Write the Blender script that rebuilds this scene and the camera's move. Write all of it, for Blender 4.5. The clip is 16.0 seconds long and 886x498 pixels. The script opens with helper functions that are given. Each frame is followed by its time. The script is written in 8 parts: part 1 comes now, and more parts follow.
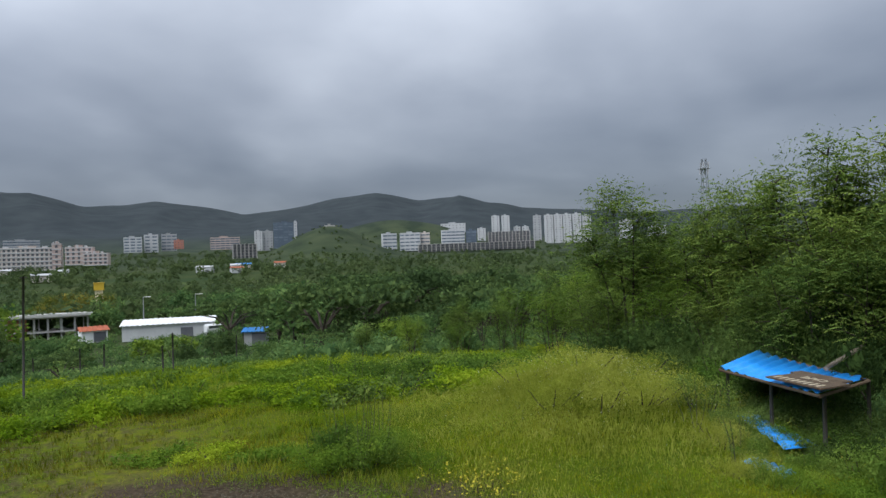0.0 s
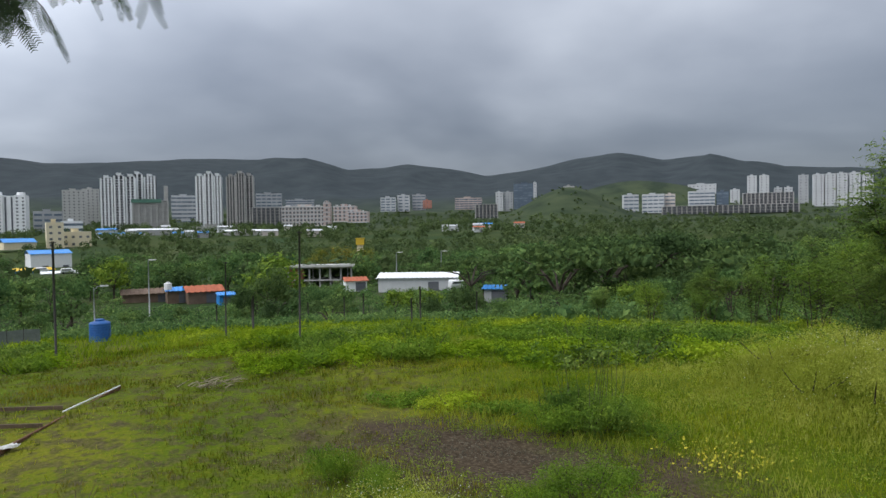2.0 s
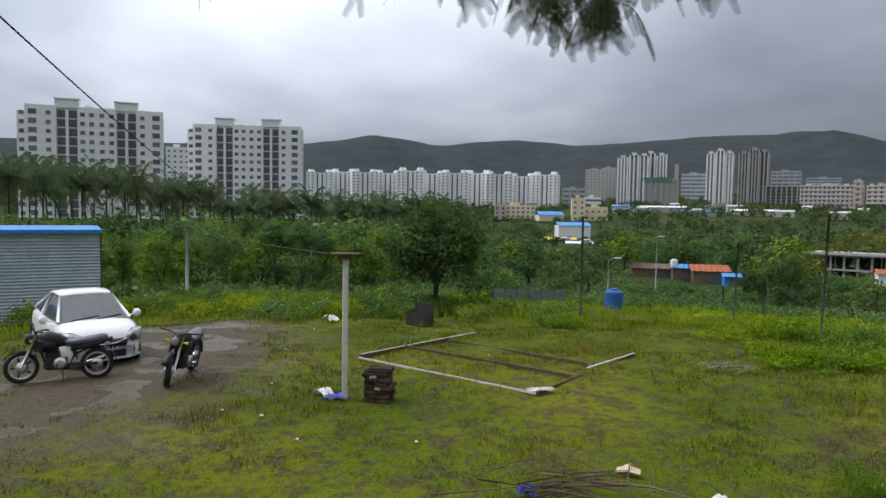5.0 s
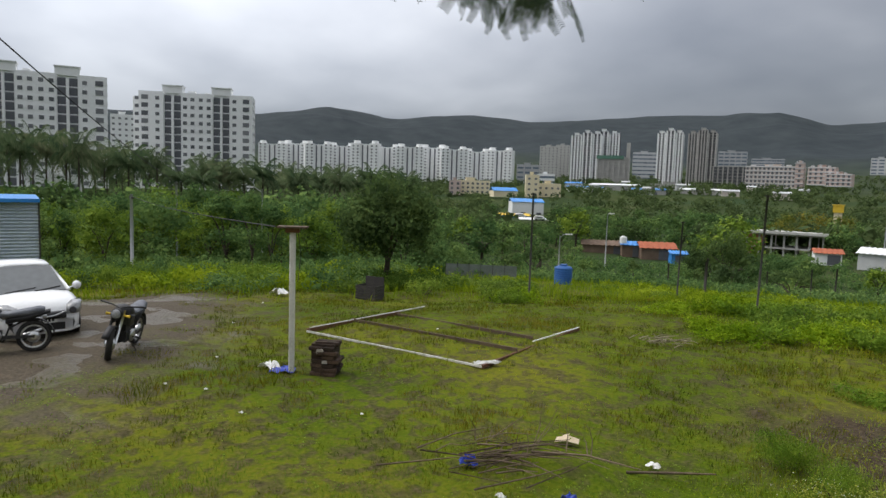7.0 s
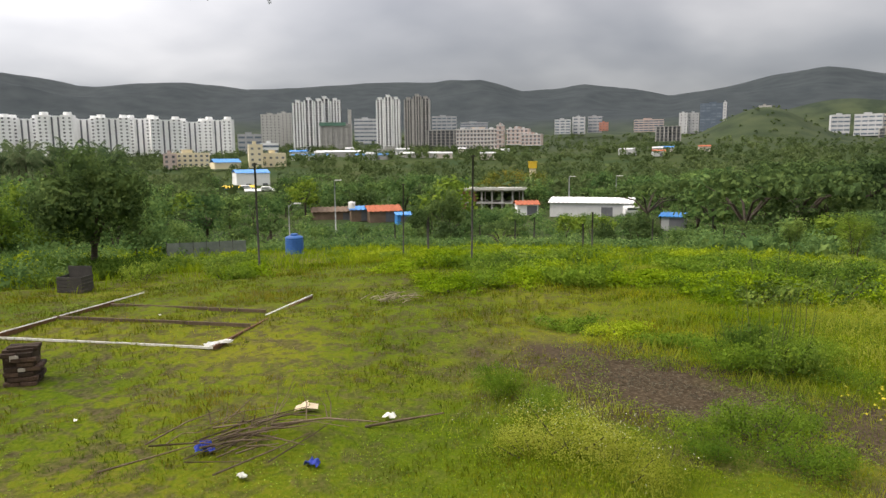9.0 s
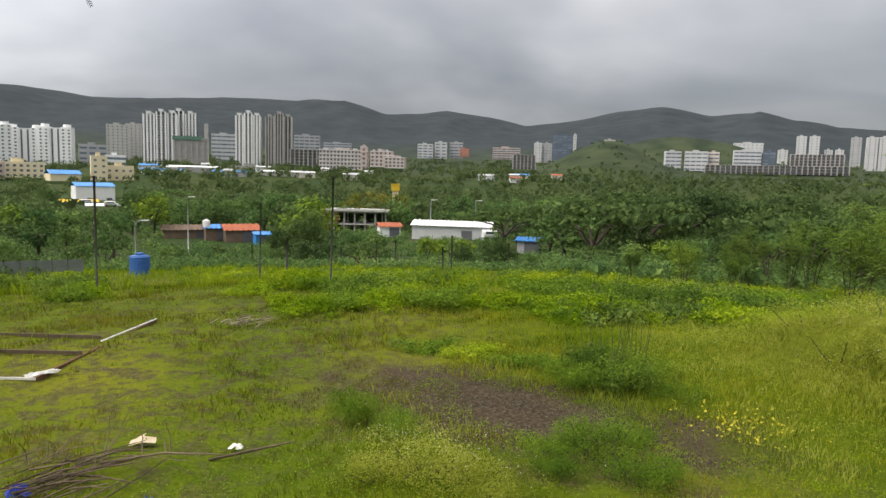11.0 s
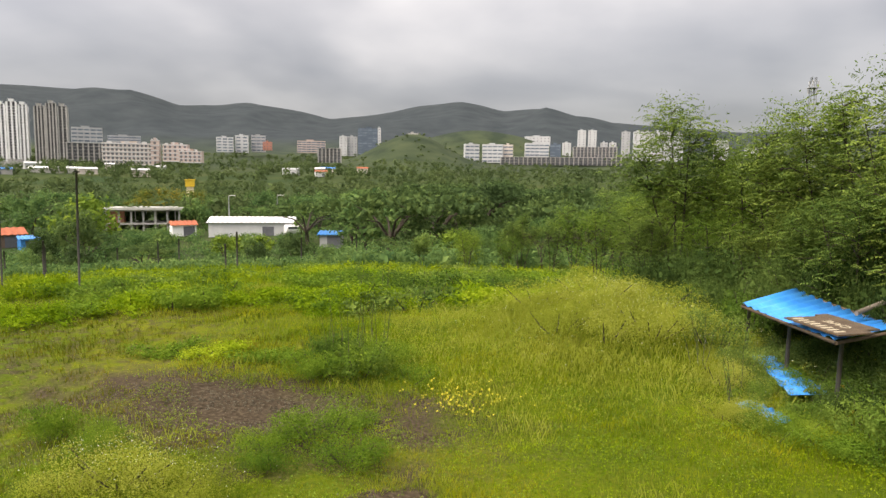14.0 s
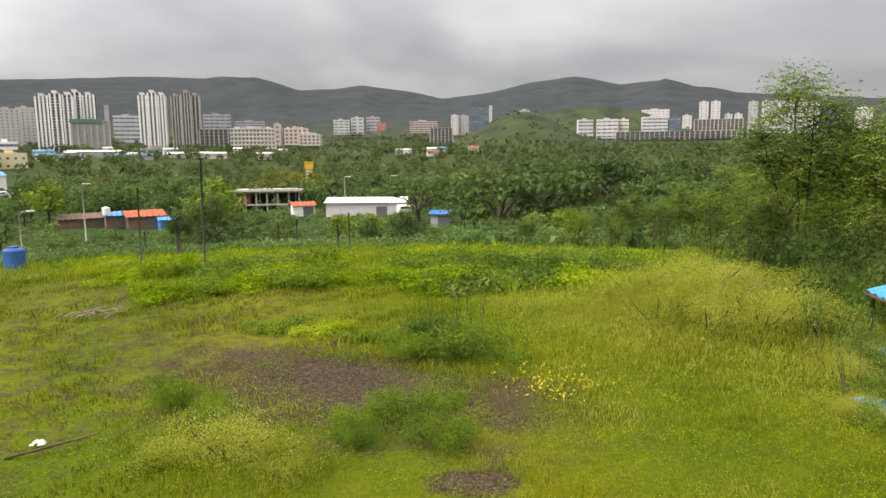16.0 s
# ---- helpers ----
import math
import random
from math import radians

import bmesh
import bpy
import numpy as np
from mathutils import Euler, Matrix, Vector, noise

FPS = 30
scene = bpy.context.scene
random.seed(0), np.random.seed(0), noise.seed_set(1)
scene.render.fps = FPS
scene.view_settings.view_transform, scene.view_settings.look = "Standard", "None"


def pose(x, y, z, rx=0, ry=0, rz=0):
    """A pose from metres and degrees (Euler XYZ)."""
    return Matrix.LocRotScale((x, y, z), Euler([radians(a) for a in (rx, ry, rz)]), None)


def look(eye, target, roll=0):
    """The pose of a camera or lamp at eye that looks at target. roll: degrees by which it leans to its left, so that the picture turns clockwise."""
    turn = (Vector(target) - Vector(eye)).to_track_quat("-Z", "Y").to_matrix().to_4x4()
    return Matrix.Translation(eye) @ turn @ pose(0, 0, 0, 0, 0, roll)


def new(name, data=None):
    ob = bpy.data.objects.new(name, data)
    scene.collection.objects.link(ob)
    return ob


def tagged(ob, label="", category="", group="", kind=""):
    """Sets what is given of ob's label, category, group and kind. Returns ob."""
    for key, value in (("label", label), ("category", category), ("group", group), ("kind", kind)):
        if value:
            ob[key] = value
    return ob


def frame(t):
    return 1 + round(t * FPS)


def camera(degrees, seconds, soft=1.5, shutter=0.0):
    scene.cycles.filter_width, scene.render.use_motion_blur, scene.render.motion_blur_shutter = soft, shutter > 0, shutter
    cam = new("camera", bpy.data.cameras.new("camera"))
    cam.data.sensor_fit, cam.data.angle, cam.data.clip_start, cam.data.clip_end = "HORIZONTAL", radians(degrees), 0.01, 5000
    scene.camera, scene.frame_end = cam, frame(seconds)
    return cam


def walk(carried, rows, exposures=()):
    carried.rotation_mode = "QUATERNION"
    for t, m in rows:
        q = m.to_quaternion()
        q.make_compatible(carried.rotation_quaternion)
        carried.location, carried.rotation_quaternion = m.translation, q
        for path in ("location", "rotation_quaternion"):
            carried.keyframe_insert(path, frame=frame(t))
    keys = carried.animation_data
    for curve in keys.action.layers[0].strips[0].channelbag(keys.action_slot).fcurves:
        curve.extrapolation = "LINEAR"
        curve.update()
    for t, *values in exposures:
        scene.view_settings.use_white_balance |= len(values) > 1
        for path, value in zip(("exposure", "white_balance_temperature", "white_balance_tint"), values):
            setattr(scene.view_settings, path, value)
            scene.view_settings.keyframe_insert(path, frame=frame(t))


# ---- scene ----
cam = camera(66.58, 16.0, soft=1.5)
PATH = [
    (0.00, -0.404, -0.131, 3.466, 91.121, 2.046, 0.042),
    (0.50, -0.328, -0.075, 3.481, 90.246, 1.281, 7.264),
    (1.00, -0.363, 0.012, 3.455, 89.990, 1.510, 10.160),
    (1.50, -0.386, 0.016, 3.453, 88.343, -0.224, 12.721),
    (2.00, -0.360, -0.078, 3.478, 88.344, 0.900, 20.081),
    (2.50, -0.335, -0.128, 3.494, 89.849, -0.116, 28.918),
    (3.00, -0.365, -0.182, 3.485, 88.657, -1.478, 37.302),
    (3.50, -0.380, -0.197, 3.487, 87.464, -1.448, 44.040),
    (4.00, -0.409, -0.242, 3.496, 86.995, -1.223, 49.876),
    (4.50, -0.371, -0.342, 3.511, 86.701, -1.310, 58.362),
    (4.70, -0.520, -0.283, 3.519, 86.563, -0.964, 59.383),
    (5.75, -0.470, -0.275, 3.510, 86.598, -1.797, 65.607),
    (6.80, -0.419, -0.267, 3.502, 85.440, -2.618, 61.031),
    (7.00, -0.418, -0.207, 3.522, 84.443, -1.856, 57.469),
    (7.50, -0.394, -0.173, 3.486, 83.428, -0.712, 47.543),
    (8.00, -0.409, -0.130, 3.472, 81.843, -0.510, 42.606),
    (8.50, -0.380, -0.144, 3.511, 82.014, -1.105, 37.596),
    (8.70, -0.361, -0.137, 3.510, 81.541, -0.003, 36.098),
    (9.75, -0.289, -0.124, 3.524, 83.699, -0.895, 32.299),
    (10.80, -0.216, -0.112, 3.537, 85.176, -1.503, 25.856),
    (11.00, -0.278, -0.039, 3.526, 83.969, -1.515, 23.144),
    (11.50, -0.133, 0.005, 3.479, 85.668, -1.036, 20.290),
    (12.00, 0.049, 0.103, 3.484, 83.875, -8.961, 14.988),
    (12.50, 0.302, 0.271, 3.512, 84.530, -6.719, 8.788),
    (13.00, 0.654, 0.554, 3.418, 84.081, -6.947, 5.667),
    (13.50, 0.708, 0.380, 3.465, 82.589, -3.955, 6.222),
    (14.00, 0.969, 0.338, 3.503, 83.725, -0.724, 6.995),
    (14.50, 0.958, 0.277, 3.552, 85.192, -3.298, 3.216),
    (15.00, 1.024, 0.357, 3.499, 82.816, -2.189, 5.908),
    (15.50, 1.140, 0.288, 3.550, 82.151, 1.193, 13.186),
    (16.00, 1.282, 0.336, 3.596, 81.889, 0.489, 16.366),
]
EXPOSURES = [(0.0, 0.05, 6250, 10), (4.0, 0.1, 6500, 11), (4.7, 0.0, 6500, 11), (6.8, 0.0, 6700, 11), (7.5, 0.3, 7100, 12), (8.2, 0.55, 7500, 14), (8.7, 0.6, 7500, 14), (11.0, 0.48, 7300, 12), (11.5, 0.45, 7300, 12), (12.0, 0.22, 7300, 12), (12.5, 0.65, 7600, 14), (13.0, 0.42, 7500, 14), (13.5, 0.7, 7800, 15), (14.0, 0.88, 7800, 15), (14.5, 0.65, 7600, 15), (15.0, 0.68, 7700, 15), (16.0, 0.88, 7900, 15)]
walk(cam, [(t, pose(x, y, z, a, b, c)) for t, x, y, z, a, b, c in PATH], EXPOSURES)


# ---- world and sun: a heavy monsoon overcast, brighter towards the upper west ----
def ramp_node(nt, stops):
    r = nt.nodes.new("ShaderNodeValToRGB")
    e = r.color_ramp.elements
    while len(e) < len(stops):
        e.new(0.5)
    for k, (p, c) in zip(e, stops):
        k.position, k.color = p, (*c, 1)
    return r


SUN_AZ, SUN_EL = 140.0, 50.0


def build_world():
    w = bpy.data.worlds.new("overcast_sky")
    scene.world = w
    w.use_nodes = True
    nt = w.node_tree
    n, l = nt.nodes, nt.links
    n.clear()
    out, bg = n.new("ShaderNodeOutputWorld"), n.new("ShaderNodeBackground")
    tc, sep = n.new("ShaderNodeTexCoord"), n.new("ShaderNodeSeparateXYZ")
    l.new(tc.outputs["Generated"], sep.inputs[0])
    # clouds lie on a plane overhead: divide by height
    zz = n.new("ShaderNodeMath"); zz.operation = "ADD"; zz.inputs[1].default_value = 0.30
    az = n.new("ShaderNodeMath"); az.operation = "ABSOLUTE"
    l.new(sep.outputs["Z"], az.inputs[0]); l.new(az.outputs[0], zz.inputs[0])
    dx, dy = n.new("ShaderNodeMath"), n.new("ShaderNodeMath")
    for d, s in ((dx, "X"), (dy, "Y")):
        d.operation = "DIVIDE"
        l.new(sep.outputs[s], d.inputs[0]); l.new(zz.outputs[0], d.inputs[1])
    comb = n.new("ShaderNodeCombineXYZ")
    l.new(dx.outputs[0], comb.inputs[0]); l.new(dy.outputs[0], comb.inputs[1])
    big, small = n.new("ShaderNodeTexNoise"), n.new("ShaderNodeTexNoise")
    big.inputs["Scale"].default_value, big.inputs["Detail"].default_value, big.inputs["Roughness"].default_value = 1.0, 3.0, 0.45
    big.inputs["Distortion"].default_value = 0.5
    small.inputs["Scale"].default_value, small.inputs["Detail"].default_value, small.inputs["Roughness"].default_value = 2.4, 4.0, 0.5
    l.new(comb.outputs[0], big.inputs["Vector"]); l.new(comb.outputs[0], small.inputs["Vector"])
    mixn = n.new("ShaderNodeMath"); mixn.operation = "MULTIPLY_ADD"; mixn.inputs[1].default_value = 0.26
    l.new(small.outputs["Fac"], mixn.inputs[0]); l.new(big.outputs["Fac"], mixn.inputs[2])
    cloud = ramp_node(nt, [(0.40, (0.33, 0.35, 0.385)), (0.60, (0.50, 0.515, 0.54)), (0.80, (0.76, 0.765, 0.77))])
    l.new(mixn.outputs[0], cloud.inputs[0])
    # dark cloud base near the hills, lighter overhead
    grad = ramp_node(nt, [(0.0, (0.15, 0.165, 0.185)), (0.09, (0.165, 0.18, 0.205)), (0.2, (0.28, 0.30, 0.335)), (0.38, (0.52, 0.545, 0.59)), (1.0, (0.92, 0.94, 0.97))])
    l.new(az.outputs[0], grad.inputs[0])
    mul = n.new("ShaderNodeMixRGB"); mul.blend_type = "MULTIPLY"; mul.inputs[0].default_value = 1.0
    l.new(grad.outputs[0], mul.inputs[1]); l.new(cloud.outputs[0], mul.inputs[2])
    # thinner cloud on the sun's side
    side = n.new("ShaderNodeVectorMath"); side.operation = "DOT_PRODUCT"
    a, e = radians(SUN_AZ - 30), radians(25)
    side.inputs[1].default_value = (-math.sin(a) * math.cos(e), math.cos(a) * math.cos(e), math.sin(e))
    l.new(tc.outputs["Generated"], side.inputs[0])
    glow = n.new("ShaderNodeMapRange"); glow.interpolation_type = "SMOOTHSTEP"
    glow.inputs[1].default_value, glow.inputs[2].default_value, glow.inputs[3].default_value, glow.inputs[4].default_value = 0.1, 1.0, 1.0, 2.0
    l.new(side.outputs["Value"], glow.inputs[0])
    vm = n.new("ShaderNodeVectorMath"); vm.operation = "SCALE"
    l.new(mul.outputs[0], vm.inputs[0]); l.new(glow.outputs[0], vm.inputs["Scale"])
    # a little clear sky's colour scattered through the cloud
    sky = n.new("ShaderNodeTexSky"); sky.sky_type = "NISHITA"; sky.sun_disc = False
    sky.sun_elevation, sky.sun_rotation = radians(SUN_EL), radians(-SUN_AZ)
    sk = n.new("ShaderNodeVectorMath"); sk.operation = "SCALE"; sk.inputs["Scale"].default_value = 0.006
    l.new(sky.outputs[0], sk.inputs[0])
    add = n.new("ShaderNodeVectorMath"); add.operation = "ADD"
    l.new(vm.outputs[0], add.inputs[0]); l.new(sk.outputs[0], add.inputs[1])
    l.new(add.outputs[0], bg.inputs["Color"])
    bg.inputs["Strength"].default_value = 2.0
    l.new(bg.outputs[0], out.inputs[0])


build_world()
sun = new("sun", bpy.data.lights.new("sun", "SUN"))
sun.data.energy, sun.data.angle, sun.data.color = 1.4, radians(25), (1.0, 0.96, 0.9)
_a, _e = radians(SUN_AZ), radians(SUN_EL)
sun.matrix_world = look((-100 * math.sin(_a) * math.cos(_e), 100 * math.cos(_a) * math.cos(_e), 100 * math.sin(_e)), (0, 0, 0))


# ---- materials ----
def mat(name, stops, scale=1.0, rough=0.8, metal=0.0, fine=8.0, bump=0.3, by_object=0.0, by_island=0.0, coord="Object", spec=0.3, soft_light=0.0, distance=0.02, contrast=1.0):
    """A mottled surface: two scales of noise run through the colours in stops; bump from the finer one."""
    m = bpy.data.materials.new(name)
    m.use_nodes = True
    nt = m.node_tree
    n, l = nt.nodes, nt.links
    b = n["Principled BSDF"]
    tc = n.new("ShaderNodeTexCoord")
    geo = n.new("ShaderNodeNewGeometry")
    src = geo.outputs["Position"] if coord == "World" else tc.outputs[coord]
    n1, n2 = n.new("ShaderNodeTexNoise"), n.new("ShaderNodeTexNoise")
    n1.inputs["Scale"].default_value, n1.inputs["Detail"].default_value = scale, 3
    n2.inputs["Scale"].default_value, n2.inputs["Detail"].default_value = scale * fine, 4
    l.new(src, n1.inputs["Vector"]); l.new(src, n2.inputs["Vector"])
    f = n.new("ShaderNodeMath"); f.operation = "MULTIPLY_ADD"; f.inputs[1].default_value = 0.45
    l.new(n2.outputs["Fac"], f.inputs[0])
    sc = n.new("ShaderNodeMath"); sc.operation = "MULTIPLY"; sc.inputs[1].default_value = 0.55
    l.new(n1.outputs["Fac"], sc.inputs[0]); l.new(sc.outputs[0], f.inputs[2])
    fac = f.outputs[0]
    if contrast != 1.0:
        wide = n.new("ShaderNodeMath"); wide.operation = "MULTIPLY_ADD"
        wide.inputs[1].default_value, wide.inputs[2].default_value = contrast, 0.5 - 0.5 * contrast
        l.new(fac, wide.inputs[0])
        fac = wide.outputs[0]
    for amount, socket in ((by_object, None), (by_island, geo.outputs["Random Per Island"])):
        if amount:
            if socket is None:
                socket = n.new("ShaderNodeObjectInfo").outputs["Random"]
            k = n.new("ShaderNodeMath"); k.operation = "MULTIPLY_ADD"; k.inputs[1].default_value = amount
            l.new(socket, k.inputs[0])
            s = n.new("ShaderNodeMath"); s.operation = "SUBTRACT"; s.inputs[1].default_value = amount / 2
            l.new(fac, s.inputs[0]); l.new(s.outputs[0], k.inputs[2])
            fac = k.outputs[0]
    r = ramp_node(nt, stops)
    l.new(fac, r.inputs[0])
    l.new(r.outputs[0], b.inputs["Base Color"])
    b.inputs["Roughness"].default_value, b.inputs["Metallic"].default_value = rough, metal
    b.inputs["Specular IOR Level"].default_value = spec
    if bump:
        bp = n.new("ShaderNodeBump"); bp.inputs["Strength"].default_value, bp.inputs["Distance"].default_value = bump, distance
        l.new(n2.outputs["Fac"], bp.inputs["Height"]); l.new(bp.outputs[0], b.inputs["Normal"])
    if soft_light:
        tr = n.new("ShaderNodeBsdfTranslucent"); mx = n.new("ShaderNodeMixShader"); mx.inputs[0].default_value = soft_light
        l.new(r.outputs[0], tr.inputs["Color"]); l.new(b.outputs[0], mx.inputs[1]); l.new(tr.outputs[0], mx.inputs[2])
        l.new(mx.outputs[0], n["Material Output"].inputs["Surface"])
    return m


def leaf_mat(name, dark, mid, light, world=0.05, island=0.3, contrast=1.3):
    return mat(name, [(0.25, dark), (0.5, mid), (0.78, light)], scale=world, fine=12, rough=0.85, bump=0, by_object=0.2, by_island=island, coord="World", spec=0.03, soft_light=0.3, contrast=contrast)


M = {}
M["leaf_dark"] = leaf_mat("leaf_dark", (0.037, 0.066, 0.026), (0.074, 0.122, 0.040), (0.145, 0.205, 0.062), 0.08)
M["leaf_mid"] = leaf_mat("leaf_mid", (0.049, 0.103, 0.037), (0.112, 0.196, 0.062), (0.234, 0.325, 0.091))
M["leaf_light"] = leaf_mat("leaf_light", (0.06, 0.115, 0.02), (0.13, 0.21, 0.03), (0.25, 0.335, 0.05), 0.4)
M["leaf_lime"] = leaf_mat("leaf_lime", (0.085, 0.155, 0.008), (0.195, 0.28, 0.012), (0.33, 0.40, 0.03), 0.3, 0.15, 1.6)
M["leaf_yellow"] = leaf_mat("leaf_yellow", (0.07, 0.11, 0.02), (0.16, 0.18, 0.035), (0.36, 0.27, 0.05), 0.3)
M["leaf_feather"] = leaf_mat("leaf_feather", (0.058, 0.108, 0.026), (0.135, 0.205, 0.042), (0.27, 0.345, 0.07), 0.5)
M["palm"] = leaf_mat("palm", (0.045, 0.082, 0.040), (0.10, 0.145, 0.065), (0.20, 0.22, 0.12))
M["grass"] = leaf_mat("grass", (0.070, 0.135, 0.006), (0.175, 0.245, 0.010), (0.37, 0.36, 0.022), 0.22, 0.2, 2.3)
M["yard_grass"] = leaf_mat("yard_grass", (0.038, 0.072, 0.005), (0.108, 0.126, 0.008), (0.25, 0.205, 0.027), 0.3, 0.25, 1.9)
# Far woods: the haze of distance is mixed into a duller olive.
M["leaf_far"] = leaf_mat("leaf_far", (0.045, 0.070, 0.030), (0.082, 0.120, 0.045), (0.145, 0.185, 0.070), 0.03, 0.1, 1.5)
M["grass_dry"] = leaf_mat("grass_dry", (0.18, 0.225, 0.025), (0.295, 0.335, 0.045), (0.41, 0.425, 0.095), 0.3, 0.15, 1.6)
M["weed_lime"] = leaf_mat("weed_lime", (0.08, 0.155, 0.008), (0.19, 0.295, 0.012), (0.33, 0.41, 0.03), 0.3, 0.22, 1.6)
M["weed_green"] = leaf_mat("weed_green", (0.055, 0.115, 0.014), (0.125, 0.215, 0.022), (0.235, 0.325, 0.04), 0.3, 0.22, 1.6)
M["weed_dark"] = leaf_mat("weed_dark", (0.042, 0.086, 0.016), (0.09, 0.16, 0.024), (0.175, 0.255, 0.045), 0.3, 0.22, 1.6)
M["hedge_leaf"] = leaf_mat("hedge_leaf", (0.026, 0.052, 0.016), (0.060, 0.105, 0.026), (0.125, 0.185, 0.045), 0.4, 0.22, 1.5)
M["flower_white"] = mat("flower_white", [(0.3, (0.5, 0.52, 0.36)), (0.7, (0.72, 0.74, 0.60))], 3, 0.8, bump=0)
M["flower_yellow"] = mat("flower_yellow", [(0.3, (0.30, 0.30, 0.02)), (0.7, (0.50, 0.42, 0.03))], 3, 0.8, bump=0)
M["straw"] = mat("straw", [(0.3, (0.15, 0.13, 0.08)), (0.7, (0.32, 0.28, 0.19))], 4, 0.9, bump=0.1, by_object=0.3)
M["bark"] = mat("bark", [(0.3, (0.035, 0.028, 0.021)), (0.7, (0.090, 0.073, 0.056))], 3, 0.95, bump=0.6)
M["white_wall"] = mat("white_wall", [(0.25, (0.70, 0.71, 0.71)), (0.6, (0.82, 0.83, 0.83)), (0.8, (0.88, 0.88, 0.87))], 0.06, 0.85, fine=14, bump=0.05)
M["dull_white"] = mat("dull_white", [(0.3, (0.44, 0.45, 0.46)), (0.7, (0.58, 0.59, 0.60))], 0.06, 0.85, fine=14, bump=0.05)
M["cream_wall"] = mat("cream_wall", [(0.3, (0.66, 0.57, 0.38)), (0.7, (0.80, 0.72, 0.52))], 0.1, 0.85, fine=14, bump=0.05)
M["pink_wall"] = mat("pink_wall", [(0.3, (0.46, 0.36, 0.32)), (0.7, (0.60, 0.49, 0.44))], 0.1, 0.85, fine=14, bump=0.05)
M["beige_wall"] = mat("beige_wall", [(0.3, (0.50, 0.44, 0.40)), (0.7, (0.66, 0.60, 0.55))], 0.1, 0.85, fine=14, bump=0.05)
M["red_wall"] = mat("red_wall", [(0.3, (0.36, 0.14, 0.10)), (0.7, (0.50, 0.24, 0.18))], 0.1, 0.85, fine=14, bump=0.05)
M["concrete"] = mat("concrete", [(0.3, (0.32, 0.315, 0.30)), (0.7, (0.46, 0.45, 0.43))], 0.2, 0.95, fine=12, bump=0.1)
M["pale_concrete"] = mat("pale_concrete", [(0.3, (0.40, 0.40, 0.38)), (0.7, (0.58, 0.57, 0.54))], 0.6, 0.95, fine=10, bump=0.1)
M["grey_wall"] = mat("grey_wall", [(0.3, (0.30, 0.31, 0.32)), (0.7, (0.44, 0.45, 0.46))], 0.1, 0.85, fine=12, bump=0.05)
M["glass_dark"] = mat("glass_dark", [(0.3, (0.10, 0.105, 0.115)), (0.7, (0.19, 0.195, 0.205))], 0.3, 0.25, bump=0, by_object=0.6, spec=0.5)
M["glass_blue"] = mat("glass_blue", [(0.3, (0.10, 0.13, 0.17)), (0.7, (0.17, 0.21, 0.26))], 0.1, 0.2, bump=0, by_object=0.5, spec=0.5)
M["strip_dark"] = mat("strip_dark", [(0.3, (0.095, 0.10, 0.115)), (0.7, (0.145, 0.15, 0.165))], 0.2, 0.75, bump=0)
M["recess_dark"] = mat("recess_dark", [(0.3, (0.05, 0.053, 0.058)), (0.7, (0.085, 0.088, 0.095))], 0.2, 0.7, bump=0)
M["scaffold_green"] = mat("scaffold_green", [(0.3, (0.07, 0.16, 0.12)), (0.7, (0.13, 0.25, 0.19))], 0.3, 0.9, bump=0)
M["roof_blue"] = mat("roof_blue", [(0.3, (0.02, 0.17, 0.50)), (0.7, (0.04, 0.28, 0.68))], 0.9, 0.45, bump=0.05)
M["roof_red"] = mat("roof_red", [(0.3, (0.30, 0.08, 0.04)), (0.7, (0.46, 0.15, 0.08))], 0.8, 0.85, bump=0.1)
M["roof_brown"] = mat("roof_brown", [(0.3, (0.12, 0.08, 0.06)), (0.7, (0.24, 0.17, 0.12))], 0.8, 0.9, bump=0.1)
M["roof_white"] = mat("roof_white", [(0.3, (0.70, 0.71, 0.72)), (0.7, (0.86, 0.87, 0.87))], 0.3, 0.5, bump=0.05)
M["yellow_paint"] = mat("yellow_paint", [(0.3, (0.60, 0.40, 0.03)), (0.7, (0.75, 0.52, 0.06))], 1, 0.6, bump=0.05)
M["dark_steel"] = mat("dark_steel", [(0.3, (0.030, 0.030, 0.030)), (0.7, (0.065, 0.058, 0.05))], 4, 0.7, bump=0.1)
M["rust"] = mat("rust", [(0.3, (0.07, 0.035, 0.02)), (0.7, (0.18, 0.09, 0.05))], 6, 0.9, bump=0.2)
M["soil"] = mat("soil", [(0.3, (0.07, 0.055, 0.045)), (0.7, (0.16, 0.13, 0.11))], 2, 0.95, bump=0.5)


# ---- helpers of this place ----
def polar(az, r, z=0.0):
    a = radians(az)
    return Vector((-r * math.sin(a), r * math.cos(a), z))


def lerp_table(table, x):
    return float(np.interp(x, [p[0] for p in table], [p[1] for p in table]))


PROFILE = [(0, 0), (17, 0), (24, -0.45), (28, -0.95), (42, -2.4), (55, -4.0), (80, -7.5), (110, -9.5), (150, -10.2), (180, -11.2), (260, -12), (340, -11),
           (470, -4), (600, 2), (700, 6), (840, 9), (1000, 19), (1200, 36), (1500, 58), (5000, 58)]
RIDGE = [(-180, 3.0), (-60, 3.0), (-17, 3.3), (-7, 4.2), (-3.9, 4.6), (-1.5, 5.45), (1.8, 5.05), (5.4, 5.8), (9, 5.4), (12.2, 4.8), (16.3, 4.2), (19.4, 4.9), (22.8, 5.4), (25.5, 5.05), (28.2, 4.95), (31.5, 5.85),
         (42.4, 5.65), (50.6, 5.15), (54.9, 5.5), (62.5, 5.1), (67.2, 5.75), (72.7, 4.9), (80, 4.6), (95, 4.2), (180, 3.0)]
